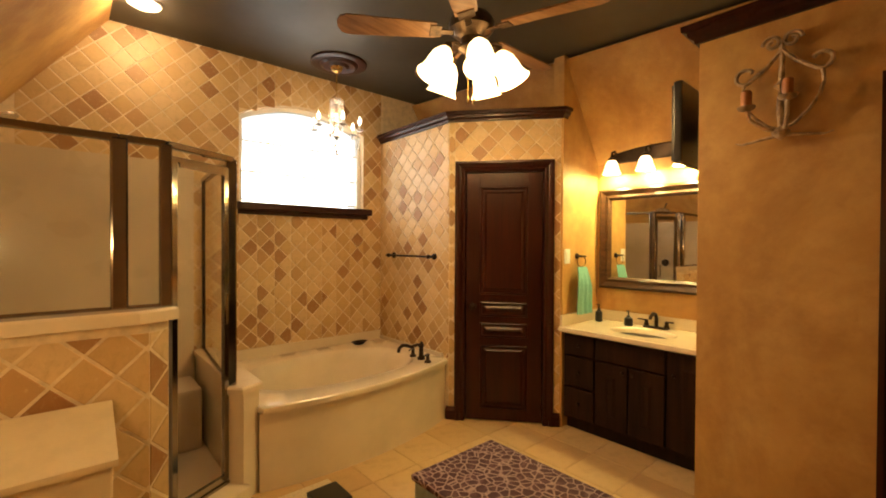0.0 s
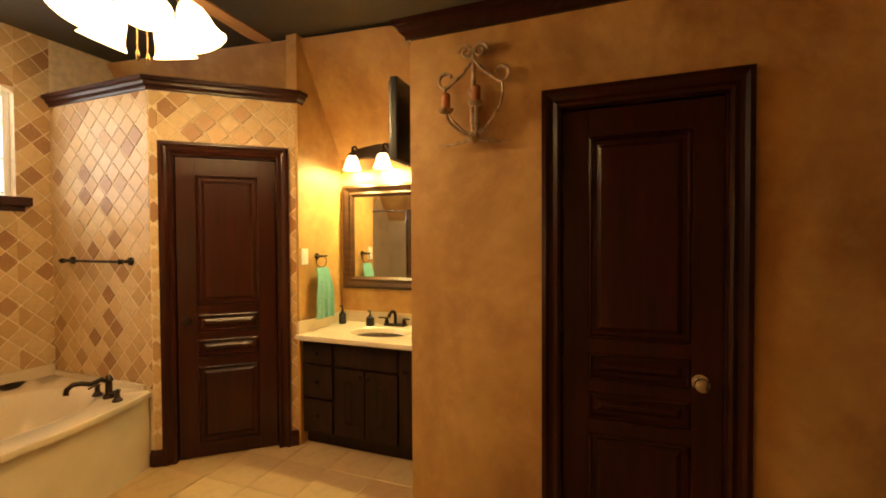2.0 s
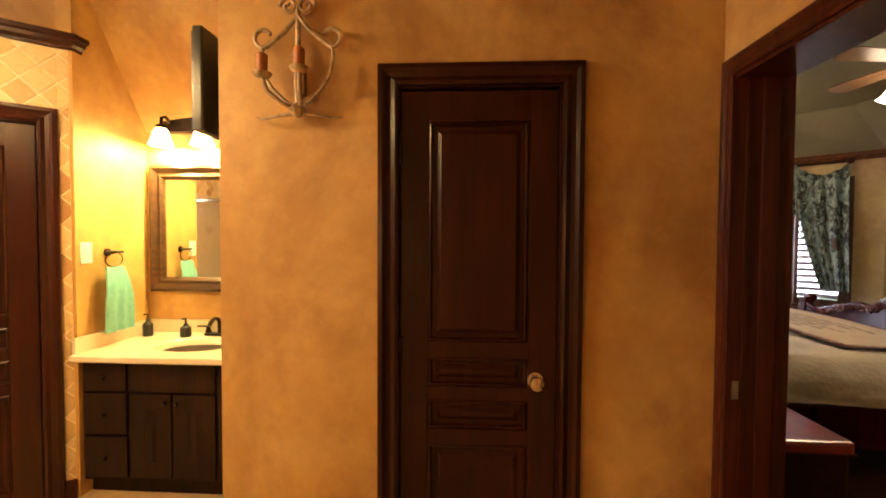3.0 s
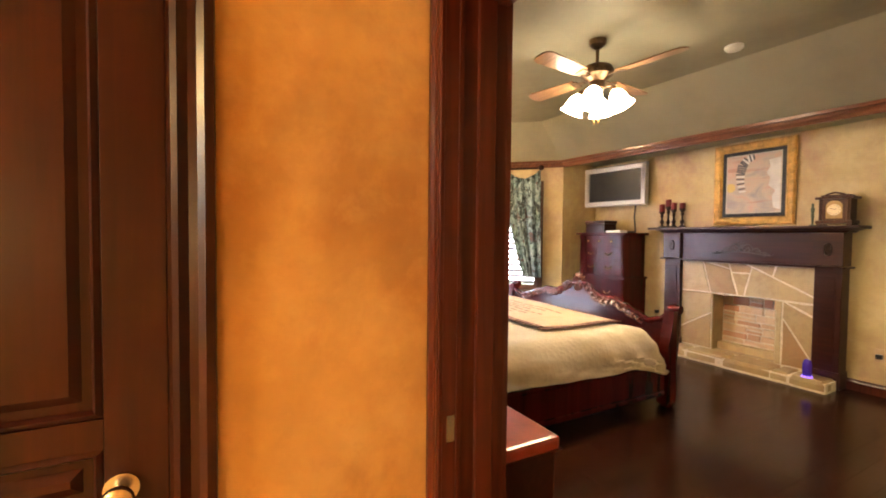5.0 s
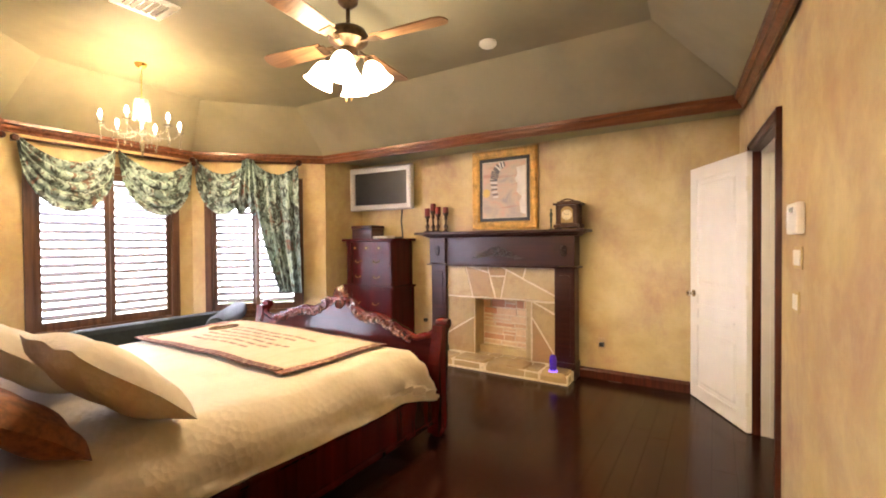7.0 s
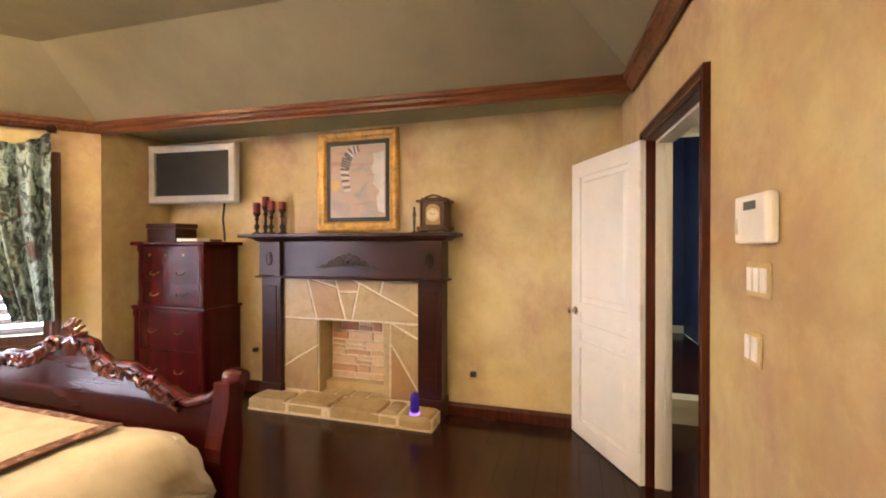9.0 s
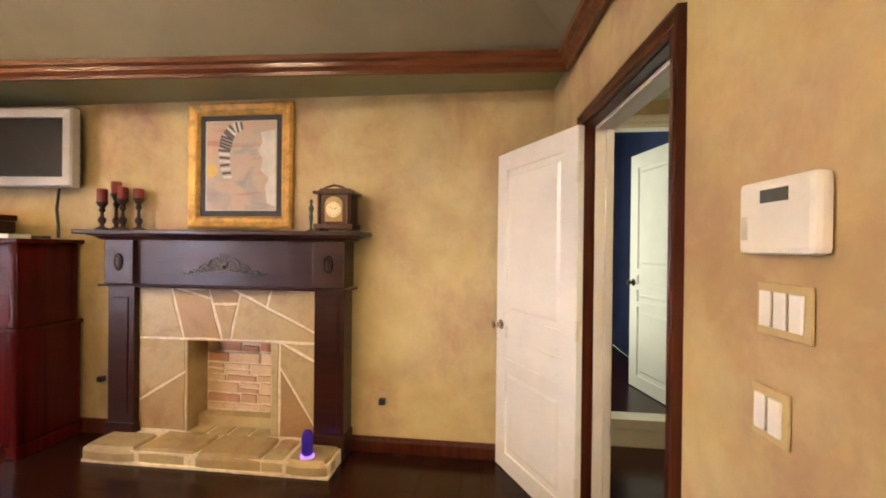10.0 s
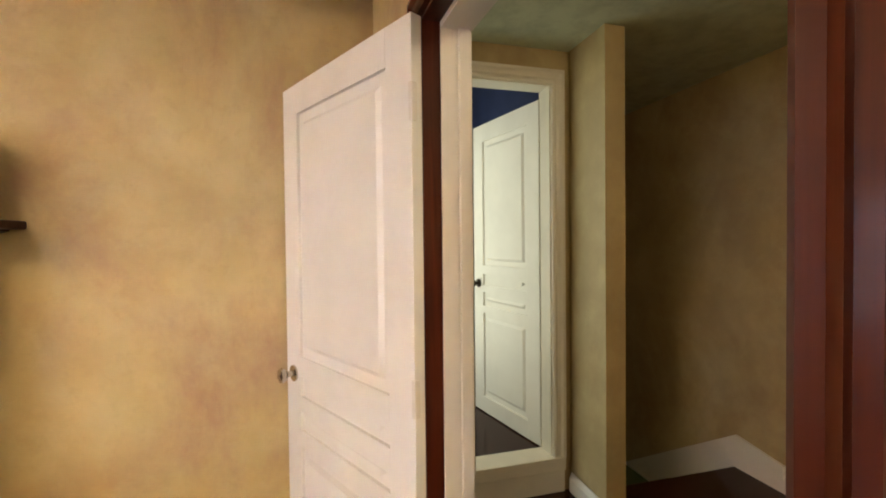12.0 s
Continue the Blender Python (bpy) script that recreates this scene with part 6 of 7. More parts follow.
part("top_rail", bm, CHERRY, fb, smooth=True)
CARVE = wood("carved_cherry", (0.050, 0.009, 0.006), (0.15, 0.032, 0.018), 0.24, 0.3, "z", 1.0, 0.5)


def carving(x0, s_, size, n):
    bm = bmx()
    for k in range(n):
        r0 = size * (1 - 0.12 * k)
        cx = x0 + s_ * k * size * 1.1
        cz = foot_top(cx) - 0.02 + 0.012 * math.sin(k * 2)
        tube(bm, [(cx + s_ * r0 * (1 - 0.7 * t / 13) * math.cos(0.62 * t + k), 0.028 + sleigh(cz), cz + r0 * (1 - 0.7 * t / 13) * math.sin(0.62 * t + k)) for t in range(14)], size * 0.30, 6, 0.45)
    return bm


for s_ in (-1, 1):
    part("carved_scroll", carving(s_ * 0.13, s_, 0.050, 6), CARVE, fb, smooth=True)
    part("carved_scroll", carving(s_ * 0.58, s_, 0.040, 4), CARVE, fb, smooth=True)
for k in range(7):
    a = radians(90 + (k - 3) * 26)
    bm = tube(bmx(), [(0, 0.02 + sleigh(0.92), 0.93), (0.06 * math.cos(a), 0.045 + sleigh(0.92), 0.93 + 0.055 * math.sin(a)), (0.095 * math.cos(a), 0.02 + sleigh(0.92), 0.93 + 0.095 * math.sin(a))], 0.022, 6, 0.35)
    part("carved_leaf", bm, CARVE, fb, smooth=True)
    bm = tube(bmx(), [(0, 0.02 + sleigh(0.9), 0.92), (0.05 * math.cos(a), 0.04 + sleigh(0.9), 0.90 - 0.06 * math.sin(a)), (0.05 * math.cos(a), 0.03 + sleigh(0.9), 0.88 - 0.12 * math.sin(a))], 0.018, 6, 0.35)
    part("carved_leaf", bm, CARVE, fb, smooth=True)
# leafy garland running below the rail on either side of the crest
for s_ in (-1, 1):
    run = [s_ * (0.10 + 0.72 * k / 40) for k in range(41)]
    bm = tube(bmx(), [(x, 0.034 + sleigh(foot_top(x)), foot_top(x) - 0.030 + 0.016 * math.sin(abs(x) * 30)) for x in run], 0.012, 8)
    for k in range(2, 40, 2):
        x, up = run[k], 1 if k % 4 else -1
        zc = foot_top(x) - 0.030
        y_ = 0.036 + sleigh(foot_top(x))
        tube(bm, [(x, y_, zc), (x + s_ * 0.020, y_ + 0.012, zc + up * 0.022), (x + s_ * 0.048, y_ + 0.002, zc + up * 0.034)], 0.013, 6, 0.3)
    part("carved_garland", bm, CARVE, fb, smooth=True)
for s_ in (-1, 1):
    pts = [(s_ * HW, sleigh(z) - 0.012 - 0.02 * math.sin(z * 5), z) for z in [0.02 + 0.77 * k / 14 for k in range(15)]]
    bm = bmx()
    rings = []
    for k, p in enumerate(pts):
        hx, hy = 0.045, 0.055 + 0.012 * math.sin(k * 0.9)
        rings.append([bm.verts.new((p[0] + a * hx, p[1] + b * hy, p[2])) for a, b in ((-1, -1), (1, -1), (1, 1), (-1, 1))])
    for a, b in zip(rings, rings[1:]):
        for i in range(4):
            bm.faces.new((a[i], a[(i + 1) % 4], b[(i + 1) % 4], b[i]))
    bm.faces.new(rings[0])
    bm.faces.new(rings[-1])
    post = part("post", bm, CHERRY, bed)
    zt = 0.79
    part("post_scroll", lathe(bmx(), [(0.0, -0.052), (0.035, -0.05), (0.045, 0.0), (0.035, 0.05), (0.0, 0.052)], 16, Matrix.Translation((s_ * HW, sleigh(zt) - 0.03, zt + 0.005)) @ Matrix.Rotation(radians(90), 4, "Y")), CHERRY, post, smooth=True)
    part("foot", lathe(bmx(), [(0.0, 0.0), (0.05, 0.0), (0.06, 0.03), (0.045, 0.06), (0.05, 0.08), (0.0, 0.08)], 16, Matrix.Translation((s_ * HW, -0.02, 0))), CHERRY, post, smooth=True)
    bm = box(bmx(), s_ * HW - 0.02, 0.03, 0.14, s_ * HW + 0.02, 2.40, 0.36, 0.008)
    box(bm, s_ * HW - 0.026, 0.035, 0.345, s_ * HW + 0.032, 2.39, 0.385, 0.014)
    part("side_rail", bm, CHERRY, bed)
    bm = box(bmx(), s_ * HW - 0.03, 0.03, 0.10, s_ * HW + 0.035, 2.40, 0.145, 0.012)
    part("rail_moulding", bm, CHERRY, bed)
part("headboard", box(bmx(), -HW, 2.40, 0.0, HW, 2.47, 1.30, 0.02), CHERRY, bed)
qc = thing("quilted_bedspread", (5.36, -3.47, 0), "cream quilted bedspread draped over the mattress", "bedspread")


def drape(u, v):
    """u across the bed with both overhangs, v from the foot to the head."""
    half, hang = HW + 0.03, 0.46
    total = half + hang
    s = (u * 2 - 1) * total
    y = 0.055 + 2.30 * v
    top = 0.668 - 0.10 * max(0, 1 - v / 0.10) ** 2 + 0.010 * math.sin(s * 3 + v * 4)
    a = abs(s)
    r = 0.20
    if a < half - r:
        x, z = a, top
    else:
        d = a - (half - r)
        arc = r * math.pi / 2
        if d < arc:
            x, z = half - r + r * math.sin(d / r), top - r + r * math.cos(d / r)
        else:
            low = 0.385 - 0.115 * max(0.0, 1 - v / 0.16) + 0.016 * math.sin(v * 9 + (1 if s > 0 else 2))
            k = (d - arc) / (hang + r - arc) * max(0.03, top - r - low)
            x = half + 0.16 * k + 0.014 * math.sin(v * 24) * k * 4 + 0.10 * max(0, 1 - v / 0.25) * k + 0.05 * k * math.sin(v * 11 + 1.2)
            z = top - r - k
    fold = 0.010 * max(0.0, a - half + 0.35) * math.sin(31 * v + 9 * a + 2 * math.sin(7 * v)) + 0.006 * max(0.0, a - half + 0.30) * math.sin(57 * v - 14 * a)
    near = max(0.0, 1 - v / 0.34) * max(0.0, min(1.0, (a - half + 0.42) / 0.30))
    fold += near * (0.016 * math.sin(22 * (v * 2.3 + a) + 1.5 * math.sin(9 * a)) + 0.009 * math.sin(41 * (v * 1.6 - a)))
    return (x + fold if s > 0 else -x - fold, y, z + fold * 0.8 + 0.004 * math.sin(s * 11) * math.sin(v * 23))


part("spread", cloth(0, 0, 64, 60, drape, 0.012), QUILT, qc, smooth=True)
mtr = thing("mattress", (5.36, -3.47, 0), "thick mattress under the bedspread", "mattress")
part("body", box(bmx(), -HW + 0.08, 0.10, 0.20, HW - 0.08, 2.36, 0.60, 0.04), WHITE, mtr)
_h = Mat("tapestry_weave", (0.52, 0.42, 0.28), 0.95)
_h.mix((0.44, 0.32, 0.18), _h.ramp(_h.noise((9, 5, 5), 4), [(0.48, 0.0), (0.72, 0.7)]))
_h.mix((0.36, 0.19, 0.07), _h.ramp(_h.noise((2.2, 2.2, 2), 2), [(0.60, 0.0), (0.70, 0.7)]))
_h.bump(_h.noise((260, 260, 260), 2), 0.5, 0.002)
BORDER = Mat("tapestry_border", (0.12, 0.045, 0.030), 0.95)
BORDER.mix((0.34, 0.24, 0.15), BORDER.ramp(BORDER.noise(32, 3), [(0.5, 0.0), (0.62, 0.8)]))
tr = thing("tapestry_throw", (5.36, -3.47, 0.690), "fringed tapestry throw with lines of woven writing across the bed foot", "throw")
TX0, TX1, TY0, TY1 = -0.74, 0.90, 0.28, 1.05


def throw_z(x, y):
    return 0.010 * math.sin(x * 3 + (y - 0.055) / 2.30 * 4) + 0.004 * math.sin(x * 11) * math.sin(y * 10) - 0.10 * max(0, 1 - (y - 0.055) / 0.23) ** 2


def strip(x0, x1, y0, y1, lift, th=0.006):
    return cloth(0, 0, max(4, int((x1 - x0) * 24)), max(4, int((y1 - y0) * 24)), lambda u, v: (x0 + (x1 - x0) * u, y0 + (y1 - y0) * v, throw_z(x0 + (x1 - x0) * u, y0 + (y1 - y0) * v) + lift), th)


part("field", strip(TX0, TX1, TY0, TY1, 0.0), _h.m, tr, smooth=True)
for x0, x1, y0, y1 in ((TX0, TX1, TY0 - 0.055, TY0), (TX0, TX1, TY1, TY1 + 0.055), (TX0 - 0.055, TX0, TY0 - 0.055, TY1 + 0.055), (TX1, TX1 + 0.055, TY0 - 0.055, TY1 + 0.055)):
    part("border", strip(x0, x1, y0, y1, 0.004, 0.008), BORDER.m, tr, "dark red-brown fringed border", smooth=True)
DARKTHREAD = plain("brown_thread", (0.22, 0.15, 0.10), 0.95)
for k in range(6):
    y0 = 0.48 + 0.075 * k
    x = -0.35 + 0.12 * (k % 3)
    while x < 0.55:
        wd = rnd.uniform(0.05, 0.14)
        v = [(x, y0), (x + wd, y0), (x + wd, y0 + 0.026), (x, y0 + 0.026)]
        bm = bmx()
        lo = [bm.verts.new((a, b, throw_z(a, b) + 0.0060)) for a, b in v]
        hi = [bm.verts.new((a, b, throw_z(a, b) + 0.0078)) for a, b in v]
        bm.faces.new(hi)
        for i in range(4):
            bm.faces.new((lo[i], lo[(i + 1) % 4], hi[(i + 1) % 4], hi[i]))
        part("woven_word", bm, DARKTHREAD, tr, "illegible brown woven lettering")
        x += wd + 0.03
bm = tube(bmx(), [(0.70 + 0.09 * math.cos(a) * (1 - 0.04 * k), 0.55 + 0.12 * math.sin(a), throw_z(0.70, 0.55) + 0.012) for k, a in enumerate([0.5 * t for t in range(16)])], 0.008, 6)
part("emblem", bm, DARKTHREAD, tr)


def pillow(x, y, z, w, h, t, rot, mat, label):
    p = thing("pillow", Matrix.Translation((x, y, z)) @ rot, label, "pillow")
    bm = bmx()
    n = 14
    g = {}
    for s_ in (0, 1):
        for i in range(n + 1):
            for j in range(n + 1):
                u, v = 2 * i / n - 1, 2 * j / n - 1
                e = max(0, (1 - abs(u) ** 2.6)) * max(0, (1 - abs(v) ** 2.6))
                pin = 1 - 0.05 * (1 - abs(v)) * abs(u) - 0.0
                if s_ and (i in (0, n) or j in (0, n)):
                    g[s_, i, j] = g[0, i, j]
                else:
                    g[s_, i, j] = bm.verts.new((u * w / 2 * pin, (1 if s_ else -1) * t / 2 * e ** 0.5 + 0.006 * math.sin(u * 7 + v * 3), v * h / 2 * (1 - 0.05 * (1 - abs(u)) * abs(v))))
    for s_ in (0, 1):
        for i in range(n):
            for j in range(n):
                bm.faces.new((g[s_, i, j], g[s_, i + 1, j], g[s_, i + 1, j + 1], g[s_, i, j + 1]))
    part("cover", bm, mat, p, smooth=True)


lean = Matrix.Rotation(radians(-48), 4, "X")
pillow(4.66, -1.62, 0.865, 0.66, 0.50, 0.20, lean, QUILT, "large cream quilted pillow leaning at the bed head")
pillow(5.38, -1.52, 0.865, 0.66, 0.50, 0.20, lean, QUILT, "cream quilted pillow leaning at the bed head")
pillow(6.06, -1.52, 0.86, 0.60, 0.45, 0.18, lean, QUILT, "cream quilted pillow leaning at the bed head")
pillow(4.58, -1.33, 0.80, 0.50, 0.36, 0.14, lean, plain("rust_brocade", (0.25, 0.09, 0.03), 0.8, vary=0.3, scale=30), "rust brocade pillow behind the cream ones")

tk = thing("leather_trunk", (3.80, -1.25, 0), "red leather topped bedside trunk with dark wooden sides", "trunk")
LEATHER = plain("red_leather", (0.34, 0.050, 0.026), 0.30, coat=0.25, vary=0.16, scale=10, relief=0.15)
part("body", box(bmx(), -0.285, -0.275, 0.06, 0.285, 0.33, 0.44, 0.012), MANTELWOOD, tk)
part("lid", box(bmx(), -0.30, -0.29, 0.44, 0.30, 0.34, 0.505, 0.018), LEATHER, tk, "padded red leather lid")
part("lid_piping", sweep(bmx(), [(-0.302, -0.292), (0.302, -0.292), (0.302, 0.342), (-0.302, 0.342)], [(-0.004, 0.438), (0.006, 0.438), (0.006, 0.448), (-0.004, 0.448)], None, True), DOORWOOD, tk)
for dx in (-0.25, 0.25):
    for dy in (-0.24, 0.29):
        part("foot", lathe(bmx(), [(0.03, 0.0), (0.036, 0.03), (0.028, 0.06)], 12, Matrix.Translation((dx, dy, 0))), DOORWOOD, tk)

# ---- bay: shutters, curtains, seat ----
SHUT = wood("walnut_shutter", (0.05, 0.022, 0.012), (0.14, 0.065, 0.032), 0.35, 0.2, "z")
_s = Mat("pale_shutter_slat", (0.20, 0.17, 0.145), 0.4)
SLAT = _s.mix((0.13, 0.10, 0.08), _s.ramp(_s.noise((2, 30, 30), 3), [(0.45, 0.0), (0.7, 0.6)])).m


def shutter_window(name, p, q, win, leaves, slats=True):
    m, _ = WF(p, q)
    w = thing(name, m, "walnut shuttered bay window with pale tilted louvres and daylight behind", "window", kind="structure")
    u0, u1, z0, z1 = win
    bm = sweep(bmx(), [(u0, z0), (u1, z0), (u1, z1), (u0, z1)], [(0.0, -0.022), (0.06, -0.022), (0.06, 0.0), (0.0, 0.0), (0.0, 0.14), (-0.02, 0.14), (-0.02, -0.015)], xz(0), True)
    part("window_frame", bm, SHUT, w)
    part("window_sill", box(bmx(), u0 - 0.08, -0.05, z0 - 0.07, u1 + 0.08, -0.001, z0 - 0.03, 0.006), SHUT, w)
    g_ = part("pane", box(bmx(), u0 + 0.02, 0.10, z0 + 0.02, u1 - 0.02, 0.104, z1 - 0.02), GLASS, w)
    g_.visible_shadow = False
    lw = (u1 - u0 - 0.04) / leaves
    for k in range(leaves):
        a = u0 + 0.02 + lw * k
        bm = bmx()
        st = 0.045
        box(bm, a + 0.002, 0.012, z0 + 0.02, a + st, 0.040, z1 - 0.02)
        box(bm, a + lw - st, 0.012, z0 + 0.02, a + lw - 0.002, 0.040, z1 - 0.02)
        box(bm, a + st, 0.012, z0 + 0.02, a + lw - st, 0.040, z0 + 0.10)
        box(bm, a + st, 0.012, z1 - 0.09, a + lw - st, 0.040, z1 - 0.02)
        lf = part("shutter", bm, SHUT, w)
        n = int((z1 - z0 - 0.20) / 0.078)
        me = None
        for i in range(n):
            z = z0 + 0.10 + (z1 - z0 - 0.19) * (i + 0.5) / n
            mm = Matrix.Translation((a + lw / 2, 0.026, z)) @ Matrix.Rotation(radians(36), 4, "X")
            if me is None:
                bm = box(bmx(), -(lw / 2 - st - 0.002), -0.034, -0.005, lw / 2 - st - 0.002, 0.034, 0.005, 0.003)
                o = part("slat", bm, SLAT, lf, at=mm)
                me = o.data
            else:
                o = new("slat", me)
                o.parent, o.matrix_basis = lf, mm
    return w


shutter_window("window_2", (7.92, -3.62), (6.82, -4.72), WIN1, 2)
shutter_window("window_3", (7.92, -1.96), (7.92, -3.62), WIN2, 2)
shutter_window("window_4", (6.82, -0.86), (7.92, -1.96), (0.33, 1.35, 0.56, 2.16), 2)

_c = Mat("leaf_print_drapery", (0.038, 0.050, 0.046), 0.7)
_c.mix((0.40, 0.53, 0.51), _c.ramp(_c.noise((9, 9, 6), 4, 0.55, 1.6), [(0.46, 0.0), (0.53, 1.0)]))
_c.mix((0.16, 0.23, 0.22), _c.ramp(_c.noise((15, 15, 11), 4, 0.6, 1.0), [(0.50, 0.0), (0.58, 0.9)]))
_c.mix((0.15, 0.075, 0.055), _c.ramp(_c.noise((6.3, 6.3, 5), 3, 0.5, 2.0), [(0.60, 0.0), (0.66, 0.9)]))
_c.mix((0.025, 0.035, 0.030), _c.ramp(_c.voronoi((19, 19, 13)), [(0.10, 0.85), (0.24, 0.0)]))
_c.bump(_c.noise(300, 2), 0.2, 0.002)
DRAPE = _c.m


def swag_curtain(p, q, swags, tail_side, label, u_from, u_to, top=2.36):
    m, ln = WF(p, q)
    c = thing("swag_curtain", m, label, "curtain")
    part("rod", tube(bmx(), [(u_from, -0.07, top), (u_to, -0.07, top)], 0.014, 10), DOORWOOD, c, smooth=True)
    for u in (u_from, u_to):
        part("finial", lathe(bmx(), [(0.0, -0.03), (0.024, -0.024), (0.034, 0.0), (0.024, 0.024), (0.0, 0.03)], 14, Matrix.Translation((u, -0.10, top)) @ Matrix.Rotation(radians(90), 4, "X")), DOORWOOD, c, smooth=True)
        part("bracket", box(bmx(), u - 0.012, -0.075, top - 0.02, u + 0.012, -0.001, top + 0.02), DOORWOOD, c)
    sw_ = (u_to - u_from) / swags
    for k in range(swags):
        a = u_from + sw_ * k

        def fall(u, v, a=a):
            s = math.sin(math.pi * u)
            sag = (0.17 + 0.42 * v) * s ** (0.9 - 0.55 * v) + 0.05 * v
            fold = 0.024 * math.sin(v * 27 + 0.8 * math.sin(u * 5)) * (0.3 + s)
            return (a + sw_ * (0.02 + 0.96 * u), -0.085 - 0.06 * s * (0.4 + 0.6 * math.sin(v * 2.6)) - fold, top + 0.035 * (1 - s) - sag + 0.012 * math.sin(v * 30 + 1.0) * s)

        part("swag", cloth(0, 0, 26, 40, fall, 0.004), DRAPE, c, smooth=True)
    if tail_side:
        for u_c, wd, drop in tail_side:
            def tail(u, v, u_c=u_c, wd=wd, drop=drop):
                spread = 0.35 + 0.65 * min(1, v * 1.6)
                bulge = 0.10 * math.sin(min(v * 1.1, 1) * math.pi)
                return (u_c - wd * (u - 0.12) * spread - bulge * u, -0.075 - 0.028 * math.sin(u * 26 + v * 1.5) - 0.02 * math.sin(v * 9), top - drop * v * (1 - 0.16 * u) + 0.02 * math.sin(u * 26))

            part("tail", cloth(0, 0, 60, 30, tail, 0.004), DRAPE, c, smooth=True)
    return c


def gathered_curtain(p, q, label, top=2.40):
    """One swag, a short cascade at the middle rosette, and a panel that falls from there to the far finial."""
    m, _ = WF(p, q)
    c = swag_curtain(p, q, 1, None, label, 0.045, 0.70, top)
    part("rod", tube(bmx(), [(0.70, -0.07, top), (1.24, -0.07, top)], 0.014, 10), DOORWOOD, c, smooth=True)
    knob = lathe(bmx(), [(0.0, -0.03), (0.024, -0.026), (0.040, -0.006), (0.040, 0.006), (0.024, 0.024), (0.0, 0.03)], 16, Matrix.Translation((1.245, -0.105, top)) @ Matrix.Rotation(radians(90), 4, "X"))
    part("finial", knob, DOORWOOD, c, smooth=True)
    part("bracket", box(bmx(), 1.23, -0.08, top - 0.02, 1.255, -0.001, top + 0.02), DOORWOOD, c)

    def panel(u, v):
        v_top = top + 0.03 * (1 - u) - 0.16 * math.sin(math.pi * u) ** 0.8
        z = v_top + (0.80 - 0.02 * u - v_top) * v
        drop = min(1.0, max(0.0, (top - z) / 1.58))
        inner = 0.70 + 0.30 * drop - 0.055 * math.sin(math.pi * drop)
        outer = 1.235 + 0.035 * drop
        ridge = math.sin(u * 19 + 1.2 * drop + 0.5) * (0.35 + 0.65 * min(1.0, drop * 3)) + 0.35 * math.sin(u * 43 + 2 * drop)
        cross = math.sin((z - 0.7 * abs(u - 0.5)) * 46) * max(0.0, 1 - drop * 3.2)
        return (inner + (outer - inner) * u, -0.085 - 0.046 * ridge - 0.018 * cross, z)

    part("panel", cloth(0, 0, 72, 46, panel, 0.004), DRAPE, c, smooth=True)

    def cascade(u, v):
        wide = 0.13 + 0.15 * v
        z = top + 0.03 * math.sin(math.pi * u) - (0.58 + 0.10 * abs(math.sin(u * 7))) * v
        return (0.665 + wide * (u - 0.5), -0.125 - 0.026 * math.sin(u * 22 + v), z)

    part("cascade", cloth(0, 0, 40, 20, cascade, 0.004), DRAPE, c, smooth=True)
    return c


gathered_curtain((7.92, -3.62), (6.82, -4.72), "teal and brown leaf-print swag curtain with a long gathered side panel")
swag_curtain((7.92, -1.96), (7.92, -3.62), 2, None, "teal and brown leaf-print swag valance over the bay window", 0.10, 1.64)
swag_curtain((6.82, -0.86), (7.92, -1.96), 2, [(0.45, 0.30, 1.72)], "teal and brown leaf-print swag curtain in the bay", 0.30, 1.46)
ws = thing("chaise_longue", (7.10, -3.02, 0), "dark green upholstered chaise with a rolled arm in the bay", "chaise")
DGREEN = plain("dark_green_velvet", (0.010, 0.017, 0.015), 0.7, vary=0.2, scale=20)
part("seat", box(bmx(), -0.32, -0.75, 0.14, 0.45, 0.75, 0.44, 0.05), DGREEN, ws)
part("rolled_arm", lathe(bmx(), [(0.0, -0.62), (0.09, -0.61), (0.105, -0.55), (0.105, 0.55), (0.09, 0.61), (0.0, 0.62)], 20, Matrix.Translation((0.10, -0.62, 0.58)) @ Matrix.Rotation(radians(48), 4, "Z") @ Matrix.Rotation(radians(90), 4, "X")), DGREEN, ws, smooth=True)
part("back", box(bmx(), 0.30, -0.72, 0.40, 0.46, 0.72, 0.62, 0.05), DGREEN, ws)
for dx in (-0.26, 0.38):
    for dy in (-0.66, 0.66):
        part("leg", lathe(bmx(), [(0.018, 0.0), (0.03, 0.14)], 12, Matrix.Translation((dx, dy, 0))), DOORWOOD, ws)

# ---- bedroom ceiling devices ----
vn = thing("ceiling_vent", Matrix.Translation((5.765, -2.245, HR)) @ Matrix.Rotation(radians(0), 4, "Z"), "white ceiling air vent with dark slots", "vent")
part("frame", sweep(bmx(), [(-0.15, -0.15), (0.15, -0.15), (0.15, 0.15), (-0.15, 0.15)], [(0, -0.001), (0, -0.010), (-0.045, -0.014), (-0.045, -0.001)], None, True), WHITE, vn)
part("backing", box(bmx(), -0.106, -0.106, -0.003, 0.106, 0.106, -0.001), BLACK, vn)
for k in range(5):
    part("slat", box(bmx(), -0.104, -0.011, -0.004, 0.104, 0.011, -0.001, 0, Matrix.Translation((0, -0.08 + 0.04 * k, -0.010)) @ Matrix.Rotation(radians(35), 4, "X")), WHITE, vn)
sd = thing("smoke_detector", (4.12, -3.99, HR), "white round smoke detector on the tray ceiling", "smoke detector")
part("case", lathe(bmx(), [(0.0, -0.001), (0.068, -0.001), (0.070, -0.018), (0.055, -0.034), (0.03, -0.038), (0.0, -0.038)], 28), PLASTIC, sd, smooth=True)

